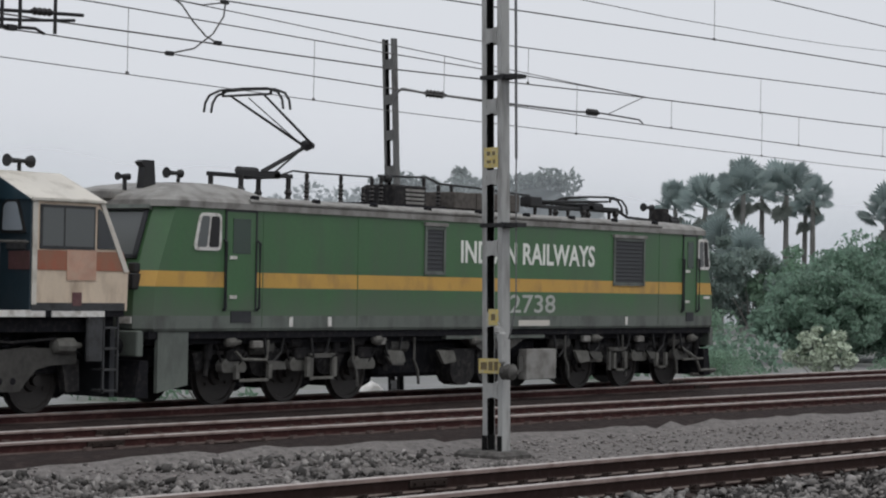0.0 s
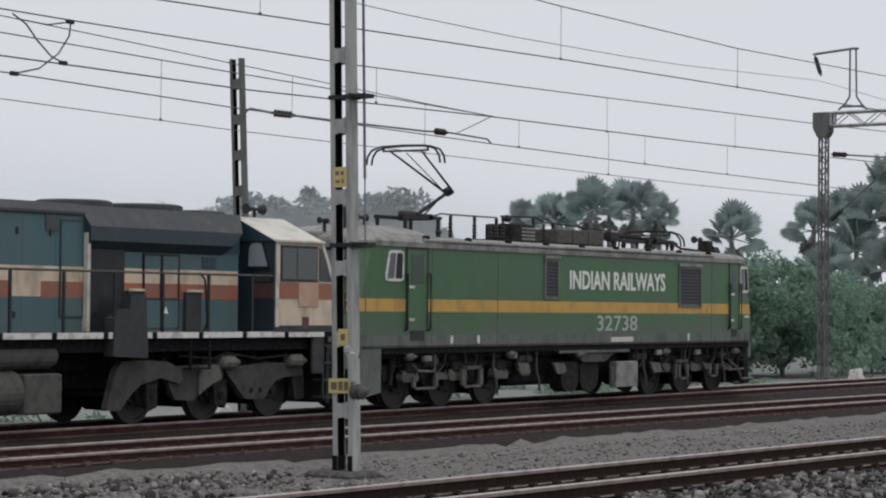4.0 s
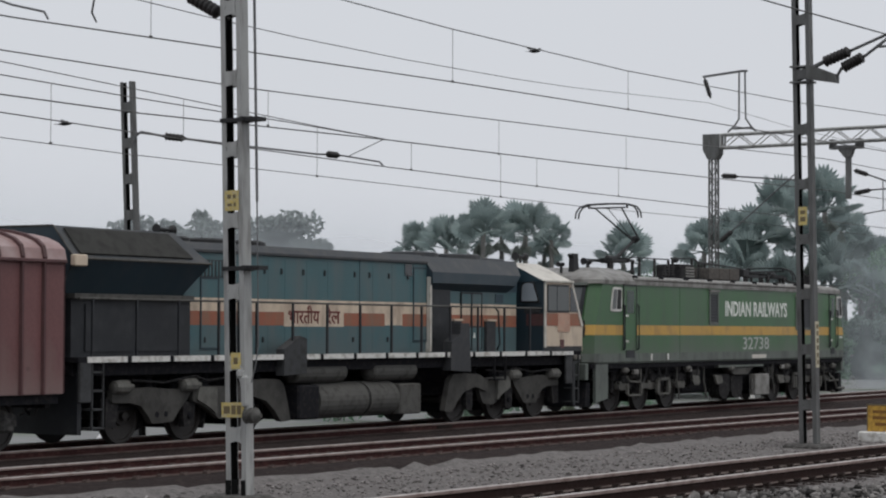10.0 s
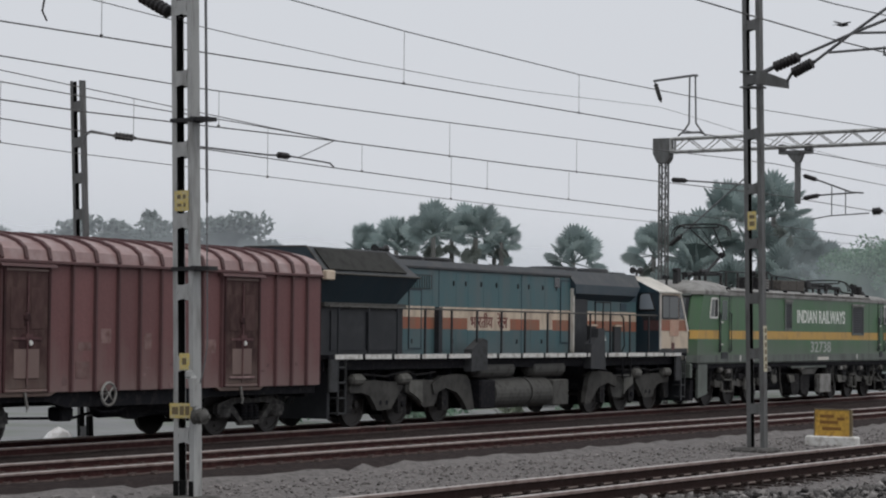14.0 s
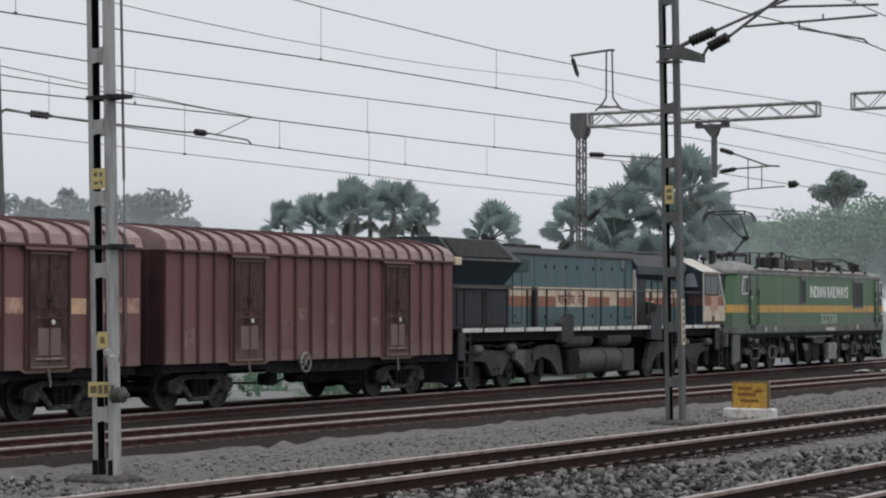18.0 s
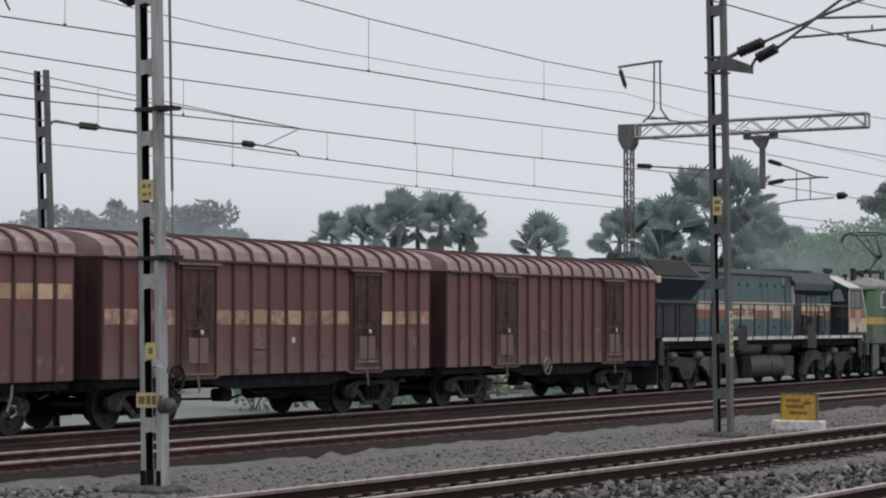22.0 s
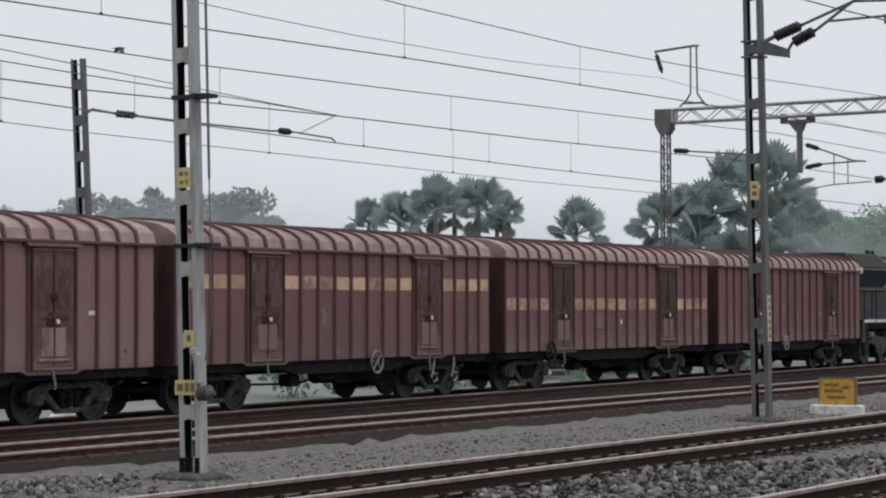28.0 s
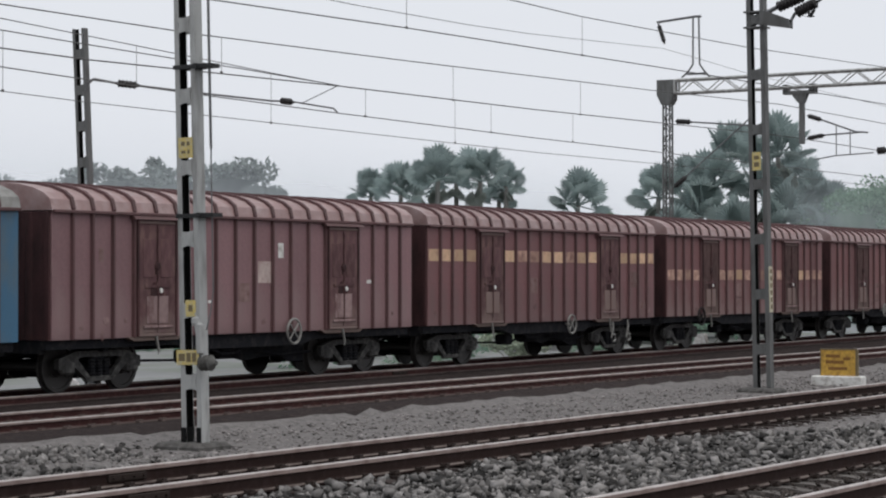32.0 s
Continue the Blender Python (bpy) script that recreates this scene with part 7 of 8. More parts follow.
dm = Shape().box(-0.07, 0.07, -5.19, -5.01, 7.77, 9.25).box(-0.16, 0.16, -5.62, -4.44, 9.52, 9.64).prism([(-5.32, 9.52), (-4.74, 9.52), (-4.98, 9.22), (-5.20, 9.22)], -0.12, 0.12, "x").box(-0.16, 0.16, -5.62, -5.40, 9.6, 9.86).box(-0.16, 0.16, -4.62, -4.44, 9.6, 9.86)
part("drop_arm", dm, M_MAST_DARK, g1, "dark drop arm under the boom")
part("insulator", insulator((0, -5.30, 8.76), (0, -5.85, 8.58), 0.09, 5), M_INS, g1)
part("insulator", insulator((0, -5.30, 7.96), (0, -5.95, 8.06), 0.09, 5), M_INS, g1)
tubes("top_tube", [(0, -5.85, 8.58), (0, -7.05, 8.14), (0, -7.5, 8.1)], 0.03, M_TUBE, g1)
tubes("register_tube", [(0, -5.95, 8.06), (0, -7.3, 8.12)], 0.03, M_TUBE, g1)
tubes("dropper_tube", [(0, -6.35, 8.4), (0, -6.35, 7.35)], 0.02, M_TUBE, g1)
tubes("dropper_tube", [(0, -6.85, 8.2), (0, -6.85, 7.36)], 0.02, M_TUBE, g1)
tubes("steady_arm", [(0, -5.6, 7.22), (0, -6.3, 7.33), (0, -7.7, 7.40)], 0.022, M_TUBE, g1)
part("side_insulator", insulator((0, -0.3, 8.73), (0, -0.95, 8.68), 0.10, 5), M_INS, g1)
tubes("side_tube", [(0, -0.95, 8.68), (0, -3.3, 8.48)], 0.03, M_TUBE, g1)
tubes("stay", [(0, -0.3, 6.4), (0, -3.35, 8.9)], 0.028, M_TUBE, g1)
part("stay_insulator", insulator((0, -0.25, 6.35), (0, -0.75, 6.76), 0.1, 5), M_INS, g1)
part("line_insulator", insulator((0, -7.8, 7.45), (0, -8.2, 7.48), 0.14, 3), M_INS, g1)

g2 = tagged(new("cantilever_gantry"), "second light grey lattice boom further along the line", "lattice gantry", "cantilever gantries")
g2.matrix_world = pose(105, 20.0, -0.9)
part("boom", lattice(Shape(), (0, 0.1, 13.2), (0, 11.72, 13.1), (0.5, 0.75), 15, 0.055), M_MAST, g2)
part("lattice_column", lattice(Shape(), (0, 0, 0), (0, 0, 13.5), (0.5, 0.45), 28, 0.05), M_MAST_DARK, g2)


# ---- wires ----
def wire(label, pts, r=0.011, sag=0.0):
    """A long overhead wire, top-level: it runs on past the masts."""
    out = []
    for p, q in zip(pts, pts[1:]):
        n = 6 if sag else 1
        for i in range(n):
            u = i / n
            c = Vector(p).lerp(Vector(q), u)
            c.z -= sag * 4 * u * (1 - u)
            out.append(c)
    out.append(Vector(pts[-1]))
    tagged(new("overhead_wire", Shape().path(out, r * 0.88, 6).mesh("overhead_wire", [M_WIRE])), label, "overhead wire", "overhead wires")


def drop(p, q):
    tagged(new("dropper", Shape().tube(p, q, 0.006, n=5).box(q[0] - 0.03, q[0] + 0.03, q[1] - 0.015, q[1] + 0.015, q[2] - 0.02, q[2] + 0.03).mesh("dropper", [M_WIRE])), "thin dropper between two overhead wires", "dropper", "droppers")


ly = lambda x: L_Y + L_K * (x - 30)
ay = lambda x: A_Y + A_K * (x - 30)
# second track: messenger, contact wire and feeder
wire("messenger wire over the second track", [(-40, ly(-40), 8.8), (27, ly(27), 8.75), (39.8, ly(39.8), 8.39), (47.4, ly(47.4), 8.29), (57, ly(57), 8.40), (75, ly(75), 8.9), (200, ly(200), 8.9)], 0.013)
wire("contact wire over the second track", [(-40, ly(-40), 7.1), (27, ly(27), 7.10), (33, ly(33), 7.20), (39.8, ly(39.8), 7.31), (53, ly(53), 7.45), (75, ly(75), 7.6), (200, ly(200), 7.6)], 0.015)
wire("feeder wire carried by the gantry", [(-20, 26.4, 10.2), (20, 24.6, 8.62), (28.2, 24.4, 8.09), (29.74, 24.37, 7.98), (33, 24.27, 7.87), (36, 24.45, 7.87), (40.14, 24.56, 7.89), (48.97, 26.67, 8.45), (54.73, 28.05, 8.86), (61.79, 29.74, 9.42), (74.5, 32.75, 10.43), (77.54, 32.9, 10.39), (82.6, 32.91, 10.23), (140, 33, 9.6)], 0.010)
for x, a, b in ((30.24, 8.62, 7.16), (39.77, 8.39, 7.31), (47.42, 8.29, 7.39), (24, 8.75, 7.1)):
    drop((x, ly(x), a), (x, ly(x), b))
# train's track: contact wire, messengers and the overlapping set
wire("contact wire over the moving train", [(-60, T_Y, 5.95), (25.5, T_Y, 5.90), (36, T_Y, 5.76), (56, T_Y, 5.70), (75, T_Y - 0.1, 5.78), (200, T_Y, 5.75)], 0.0105)
wire("second contact wire over the train", [(-60, T_Y, 6.5), (26.4, T_Y, 6.38), (35.8, T_Y, 6.22), (45.5, T_Y, 6.14), (56, T_Y, 6.10), (75, T_Y, 6.12), (200, T_Y, 6.1)], 0.015)
wire("messenger wire over the train", [(-60, T_Y, 6.8), (26.9, T_Y, 6.62), (36.3, T_Y, 6.62), (45.8, T_Y, 6.79), (56, T_Y, 6.89), (75, T_Y, 7.2), (200, T_Y, 7.2)], 0.018)
wire("crossing messenger wire over the train", [(-60, T_Y, 7.6), (28, T_Y, 7.05), (32.4, T_Y, 6.985), (35.7, T_Y, 6.93), (39, T_Y, 6.89), (41.6, T_Y, 6.875), (45.8, T_Y, 6.80)], 0.014)
wire("catenary wire over the train", [(-60, T_Y, 7.7), (31, T_Y, 7.45), (40.2, T_Y, 7.49), (49, T_Y, 7.66), (64, T_Y, 8.0), (75, T_Y, 8.3), (200, T_Y, 8.3)], 0.016)
wire("upper feeder wire over the train", [(-60, T_Y, 7.9), (28, T_Y, 7.37), (32.4, T_Y, 7.23), (35.7, T_Y, 7.115), (39, T_Y, 7.005), (43, T_Y, 6.87), (45.8, T_Y, 6.80)], 0.012)
for x, a, b in ((40.9, 7.50, 6.73), (51.4, 7.70, 6.83), (37.82, 7.04, 6.20), (42.86, 6.86, 5.73), (47.0, 6.80, 6.14), (59, 7.85, 6.93), (53.5, 6.87, 6.11), (58.5, 6.92, 6.11), (33.6, 6.96, 5.80), (28.5, 7.04, 5.88), (51.5, 6.84, 5.72)):
    drop((x, T_Y, a), (x, T_Y, b))
# third track
wire("messenger wire over the third track", [(-30, ay(-30), 8.3), (30, ay(30), 8.35), (41.3, ay(41.3), 8.61), (46.2, 14.0, 8.75), (56, ay(56), 8.6), (160, ay(160), 8.7)], 0.013)
wire("contact wire over the third track", [(-30, ay(-30), 7.5), (31.9, ay(31.9), 7.875), (36.9, ay(36.9), 7.89), (41.3, ay(41.3), 7.92), (46.2, 13.65, 7.83), (56, ay(56), 7.8), (160, ay(160), 7.8)], 0.015)
# jumper and registration gear above the train, on a mast out of sight
jl = tagged(new("jumper_cable"), "crossed looping jumper cables between overhead wires", "jumper cable")
tubes("loop", [(29.5, T_Y, 7.40), (29.85, T_Y, 7.25), (30.15, T_Y, 6.98), (30.5, T_Y, 6.74), (30.83, T_Y, 6.64)], 0.016, M_WIRE, jl)
tubes("loop", [(31.03, T_Y, 7.45), (30.98, T_Y, 7.15), (30.7, T_Y, 6.8), (30.2, T_Y, 6.48), (29.56, T_Y, 6.33)], 0.016, M_WIRE, jl)
tubes("link", [(29.6, T_Y, 7.32), (30.4, T_Y, 7.30), (31.03, T_Y, 7.42)], 0.014, M_WIRE, jl)
for p in ((30.83, 6.64), (29.56, 6.33), (31.0, 7.42)):
    part("clamp", Shape().box(p[0] - 0.09, p[0] + 0.09, T_Y - 0.04, T_Y + 0.04, p[1] - 0.04, p[1] + 0.04, c=0.01), M_RUBBER, jl)
sr = tagged(new("register_arm"), "cluster of registration tubes above the train", "bracket arm", "bracket arms on masts")
tubes("upper_tube", [(23.5, T_Y + 0.6, 6.62), (26.3, T_Y, 6.73), (27.4, T_Y, 6.79)], 0.032, M_RUBBER, sr)
tubes("lower_tube", [(23.5, T_Y + 0.6, 6.45), (25.6, T_Y, 6.42), (26.3, T_Y, 6.45), (26.5, T_Y, 6.38)], 0.028, M_RUBBER, sr)
tubes("middle_tube", [(24.5, T_Y + 0.3, 6.50), (26.0, T_Y, 6.56), (27.2, T_Y, 6.68)], 0.028, M_RUBBER, sr)
for x in (25.55, 25.95, 26.75):
    tubes("upright", [(x, T_Y, 6.40), (x, T_Y, 7.0)], 0.032, M_RUBBER, sr)
tubes("reach_tube", [(23.5, T_Y + 0.6, 6.62), (21.6, 31.3, 6.5)], 0.03, M_RUBBER, sr)
part("insulator", insulator((26.2, T_Y, 6.74), (26.75, T_Y, 6.76), 0.07, 4), M_INS, sr, "black ribbed insulator")
part("clamp", Shape().box(25.65, 25.85, T_Y - 0.06, T_Y + 0.06, 6.36, 6.46, c=0.01), M_RUBBER, sr)
make_mast("overhead_line_mast", 21.4, 31.5, -0.7, 8.6, M_MAST_DARK, "grey double-channel mast carrying registration tubes", (0, 0), 0.9, 0.98)

# ---- small things by the line ----
M_BOARD_INK = mat("faded_board_writing", (0.22, 0.10, 0.02), 0.6, var=0.3, scale=9)
bd = tagged(new("warning_board"), "low yellow board with illegible dark writing on a white block", "sign board")
bd.matrix_world = pose(50.4, 17.72, 0.02, 0, 0, 0)
part("plinth", Shape().box(-0.16, 0.16, -0.62, 0.62, -0.42, -0.10, c=0.03), M_WHITE, bd, "whitewashed concrete block")
pn = part("panel", Shape().box(-0.03, 0.03, -0.42, 0.42, -0.10, 0.50, c=0.008), M_BOARD, bd, "yellow enamelled panel")
part("panel_edge", Shape().box(-0.035, 0.035, -0.48, -0.42, -0.10, 0.51).box(-0.035, 0.035, 0.42, 0.44, -0.10, 0.51).box(-0.035, 0.035, -0.45, 0.44, 0.50, 0.53), M_INK, bd)
for z, a, b in ((0.36, -0.05, 0.30), (0.22, -0.15, 0.30), (0.07, -0.22, 0.24), (0.30, -0.30, -0.12)):
    part("writing_bar", Shape().box(-0.034, -0.030, a, b, z - 0.035, z + 0.035), M_BOARD_INK, pn)


def litter(x, y, s, seed, material, label):
    rng = random.Random(seed)
    sh = Shape()
    pts = [(x + s * math.cos(a) * rng.uniform(0.6, 1.2), y + s * math.sin(a) * rng.uniform(0.5, 1.0)) for a in (k * 0.9 for k in range(7))]
    z = bed(x, y) + 0.03
    lift = 0.55 if s < 0.2 else 0.2
    sh.add([(p, q, z + rng.uniform(0, s * lift * 0.8)) for p, q in pts] + [(x, y, z + s * lift), (x, y, z - 0.03)],
           [(i, (i + 1) % 7, 7) for i in range(7)] + [((i + 1) % 7, i, 8) for i in range(7)])
    tagged(new("litter", sh.mesh("litter", [material])), label, "litter", "scraps along the track")


M_SCRAP = mat("white_scrap", (0.7, 0.7, 0.69), 0.6, var=0.1)
for i, (x, y, s) in enumerate(((24.0, 15.6, 0.10), (31.2, 16.6, 0.07), (21.6, 16.3, 0.06), (36.5, 17.2, 0.06), (14.4, 11.0, 0.05), (18.6, 12.0, 0.05))):
    litter(x, y + A_K * (x - 30) + 0.4, s, i, M_SCRAP, "crumpled white scrap on gravel")
for i, (x, y, s) in enumerate(((88, 26.2, 0.5), (91, 26.0, 0.6), (62, 31.6, 0.35))):
    litter(x, y, s, 20 + i, M_SCRAP, "heap of pale rubbish beside the rails")


M_SACK = mat("white_woven_sack", (0.88, 0.87, 0.86), 0.8, var=0.1, scale=6, fine=40, bump=0.2)


def sack(x, y, z, label):
    """A slumped, tied white sack."""
    rings = []
    for h, rx, ry in ((0.0, 0.36, 0.22), (0.10, 0.42, 0.26), (0.26, 0.40, 0.24), (0.38, 0.28, 0.18), (0.45, 0.13, 0.09), (0.48, 0.04, 0.03)):
        rings.append([(x + 0.10 * h + rx * math.cos(a) * (1 + 0.10 * math.sin(3 * a + h * 9)), y + ry * math.sin(a) * (1 + 0.12 * math.sin(2 * a + 1 + h * 7)), z + h + 0.025 * math.sin(4 * a + 2)) for a in (k * math.tau / 14 for k in range(14))])
    s = Shape()
    v = [p for r in rings for p in r]
    f = [(j * 14 + i, j * 14 + (i + 1) % 14, (j + 1) * 14 + (i + 1) % 14, (j + 1) * 14 + i) for j in range(5) for i in range(14)]
    s.add(v, f + [tuple(range(70, 84)), tuple(range(13, -1, -1))])
    b = tagged(new("sack", s.mesh("sack", [M_SACK])), label, "sack")
    return b


sack(40.52, 32.6, bed(40.52, 32.6) + 0.03, "slumped white sack beside the far mast")
sack(77.62, 32.6, bed(77.62, 32.6) + 0.1, "bulging white sack on the path beyond the line")
mk = tagged(new("marker_block", Shape().prism(rounded([(-0.27, 0.0), (0.27, 0.0), (0.20, 0.72), (-0.14, 0.76)], 0.07), -0.16, 0.16, "x").mesh("marker_block", [M_WHITE])), "low whitewashed concrete block beside the gantry", "marker block")
mk.matrix_world = pose(75.4, 31.65, bed(75.4, 31.65) - 0.1)


# ---- plants ----
def fan_leaf():
    """One stiff fan leaf on its stalk, growing along +x: a pleated disc with a toothed rim."""
    s = Shape()
    s.tube((0, 0, 0), (1.46, 0, 0.06), 0.05, 0.035, 5)
    n = 21
    c = Vector((1.46, 0, 0.06))
    step = 290 / n
    for i in range(n):
        a = radians(-145 + step * (i + 0.5))
        b = radians(step * 0.5)
        r = 1.22 - 0.20 * abs(math.sin(a / 2)) + (0.05 if i % 2 else -0.03)
        droop = 0.22 * (1 - math.cos(a))
        mid = c + Vector((0.70 * r * math.cos(a), 0.70 * r * math.sin(a), 0.06 - droop * 0.5))
        l = c + Vector((0.74 * r * math.cos(a - b), 0.74 * r * math.sin(a - b), -0.02 - droop * 0.5))
        rr = c + Vector((0.74 * r * math.cos(a + b), 0.74 * r * math.sin(a + b), -0.02 - droop * 0.5))
        tip = c + Vector((r * math.cos(a), r * math.sin(a), -droop))
        s.add([c, l, tip, rr, mid], [(0, 1, 4), (0, 4, 3), (1, 2, 4), (4, 2, 3)])
    return s


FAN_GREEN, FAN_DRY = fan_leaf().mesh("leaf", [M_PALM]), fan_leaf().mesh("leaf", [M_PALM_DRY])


def fan_palm(az, dist, top, size, seed, leaves=15):
    """A palmyra palm seen at that bearing and distance; top: height of its crown's middle."""
    rng = random.Random(seed)
    x, y = dist * math.cos(radians(az)), dist * math.sin(radians(az))
    g = bed(x, y) - 0.3
    p = tagged(new("fan_palm"), "tall fan palm with a round grey-green crown", "palm tree", "fan palms beyond the line")
    p.matrix_world = pose(x, y, g, 0, 0, rng.uniform(0, 360))
    h = top - g
    s = Shape()
    bend = rng.uniform(-0.5, 0.5)
    for k in range(6):
        u, v = k / 6, (k + 1) / 6
        s.tube((bend * u * u, 0, h * u), (bend * v * v, 0, h * v), 0.28 - 0.10 * u, 0.28 - 0.10 * v, 9)
    part("trunk", s, M_TRUNK, p)
    for i in range(leaves):
        a = i * 2.39996 + rng.uniform(-0.2, 0.2)
        el = radians(88 - 100 * ((i + 0.5) / leaves) ** 1.1 + rng.uniform(-14, 14))
        k = size * rng.uniform(0.85, 1.12)
        m = pose(bend, 0, h) @ Matrix.Rotation(a, 4, "Z") @ Matrix.Rotation(-el, 4, "Y") @ Matrix.Rotation(rng.uniform(-0.9, 0.9), 4, "X") @ Matrix.Scale(k * 1.1, 4)
        part("leaf", FAN_GREEN, None, p, "", m)
    for i in range(3):
        m = pose(bend, 0, h - 0.1) @ Matrix.Rotation(i * 0.7 + rng.uniform(-0.2, 0.2), 4, "Z") @ Matrix.Rotation(radians(rng.uniform(50, 78)), 4, "Y") @ Matrix.Rotation(rng.uniform(-0.6, 0.6), 4, "X") @ Matrix.Scale(size * rng.uniform(0.7, 0.95), 4)
        part("leaf", FAN_DRY, None, p, "dry hanging leaf", m)


def leaves_mesh(name, clumps, per, leaf, material, rng):
    """A crown of many small folded leaves gathered in clumps (centre, radius)."""
    n = len(clumps) * per
    cen = np.repeat(np.array([c for c, r in clumps]), per, 0)
    rad = np.repeat(np.array([r for c, r in clumps]), per)
    d = rng.normal(size=(n, 3))
    d /= np.linalg.norm(d, axis=1)[:, None]
    pos = cen + d * (rad * (0.35 + 0.65 * rng.random(n) ** 0.5))[:, None] * np.array([1, 1, 0.75])
    a = rng.normal(size=(n, 3))
    a /= np.linalg.norm(a, axis=1)[:, None]
    b = np.cross(a, rng.normal(size=(n, 3)))
    b /= np.linalg.norm(b, axis=1)[:, None]
    ln = leaf * (0.6 + 0.8 * rng.random(n))[:, None]
    v = np.stack([pos - a * ln, pos - b * ln * 0.45, pos + a * ln, pos + b * ln * 0.45], 1).reshape(-1, 3)
    me = bpy.data.meshes.new(name)
    me.vertices.add(n * 4)
    me.vertices.foreach_set("co", v.ravel())
    me.loops.add(n * 4)
    me.loops.foreach_set("vertex_index", np.arange(n * 4, dtype=np.int32))
    me.polygons.add(n)
    me.polygons.foreach_set("loop_start", np.arange(0, n * 4, 4, dtype=np.int32))
    me.materials.append(material)
    me.update(calc_edges=True)
    return me


def broad_tree(name, x, y, h, spread, seed, material, label, clumps=46, per=110, leaf=0.22, low=0.35, cat="tree", group=""):
    rng = np.random.default_rng(seed)
    g = bed(x, y) - 0.3
    t = tagged(new(name), label, cat, group)
    t.matrix_world = pose(x, y, g)
    cl = []
    for i in range(clumps):
        d = rng.normal(size=3)
        d /= np.linalg.norm(d)
        r = rng.random() ** 0.4
        c = np.array([d[0] * spread * r, d[1] * spread * r, h * (low + (1 - low) * 0.5) + d[2] * h * (1 - low) * 0.5 * r * 0.92])
        cl.append((c, spread * rng.uniform(0.16, 0.34)))
    part("crown", leaves_mesh("crown", cl, per, leaf, material, rng), None, t)
    s = Shape()
    s.tube((0, 0, 0), (0, 0, h * low), 0.035 * h * 0.6, 0.02 * h, 8)
    part("trunk", s, M_TRUNK, t)
    lm = Shape()
    for c, r in cl[::4]:
        c = Vector(c)
        mid = Vector((c.x * 0.4, c.y * 0.4, h * low + (c.z - h * low) * 0.5))
        lm.tube((0, 0, h * low * 0.95), mid, 0.012 * h, 0.008 * h, 5).tube(mid, c, 0.008 * h, 0.002 * h, 5)
    part("branch", lm, M_TRUNK, t)


def polar(az, dist):
    return dist * math.cos(radians(az)), dist * math.sin(radians(az))


def top_at(el, dist):
    return EYE.z + dist * math.tan(radians(el))


# palms: bearing, elevation of the crown's top, distance, leaf size
for i, (az, el, dist, k) in enumerate(((31.05, 2.62, 185, 0.80), (30.45, 2.80, 178, 0.92), (29.95, 2.80, 181, 0.80), (29.45, 3.25, 172, 0.98), (28.95, 3.02, 180, 0.80), (28.36, 3.23, 176, 1.0),
                                       (27.68, 2.86, 182, 0.72), (27.9, 2.45, 184, 0.7), (25.9, 2.60, 180, 1.02), (23.85, 2.78, 172, 0.95), (23.1, 2.92, 180, 0.95), (22.45, 3.05, 170, 1.0), (21.95, 3.72, 176, 1.0),
                                       (20.9, 3.92, 170, 1.12), (20.35, 3.1, 178, 1.0), (19.95, 2.55, 172, 0.95), (22.8, 2.35, 168, 1.0), (21.2, 2.75, 168, 1.0), (20.5, 2.2, 170, 1.0), (19.35, 2.2, 174, 0.8))):
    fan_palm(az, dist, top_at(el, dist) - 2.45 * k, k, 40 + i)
# shorter palms and leafy growth among them
for i, (az, el, dist, k) in enumerate(((30.8, 1.6, 170, 1.0), (30.1, 1.75, 168, 1.0), (29.4, 1.5, 166, 1.05), (23.5, 1.7, 165, 1.05), (22.0, 1.9, 164, 1.05), (20.7, 2.1, 166, 1.1), (19.6, 1.8, 165, 1.0))):
    fan_palm(az, dist, top_at(el, dist) - 2.45 * k, k, 240 + i, 14)
for i, az in enumerate((31.6, 30.4, 29.2, 28.1, 27.0, 25.9, 24.6, 23.3, 22.1, 20.9, 19.8)):
    x, y = polar(az, 156)
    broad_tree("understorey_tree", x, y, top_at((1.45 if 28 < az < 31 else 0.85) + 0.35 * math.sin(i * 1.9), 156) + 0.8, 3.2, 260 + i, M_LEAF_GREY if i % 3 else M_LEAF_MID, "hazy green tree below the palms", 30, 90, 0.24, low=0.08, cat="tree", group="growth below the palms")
# hazy trees beyond
for i, (az, el, dist, sp) in enumerate(((38.2, 2.9, 200, 5.0), (37.3, 3.15, 200, 6.0), (36.3, 3.0, 205, 6.0), (35.3, 2.8, 210, 5.5), (34.6, 3.1, 200, 4.5), (33.8, 2.5, 210, 4.0), (40.2, 2.4, 210, 6), (42, 2.2, 215, 6))):
    x, y = polar(az, dist)
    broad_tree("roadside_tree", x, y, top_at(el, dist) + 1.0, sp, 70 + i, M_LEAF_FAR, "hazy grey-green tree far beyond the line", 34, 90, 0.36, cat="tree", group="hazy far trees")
# flat-topped green trees at the end of the line
for i, (az, el, dist, sp) in enumerate(((16.9, 2.75, 150, 6.0), (15.6, 2.85, 145, 6.5), (14.3, 2.8, 150, 6.0), (18.3, 2.35, 165, 5.0), (18.95, 1.9, 175, 4.5))):
    x, y = polar(az, dist)
    broad_tree("thorn_tree", x, y, top_at(el, dist) + 1.0, sp, 90 + i, M_LEAF_MID, "spreading bright green thorn tree", 64, 240, 0.15, low=0.45, cat="tree", group="green thorn trees")
x, y = polar(17.2, 176)
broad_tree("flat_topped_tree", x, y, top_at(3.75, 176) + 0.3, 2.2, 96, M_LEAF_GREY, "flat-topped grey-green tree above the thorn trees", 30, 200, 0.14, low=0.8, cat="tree")
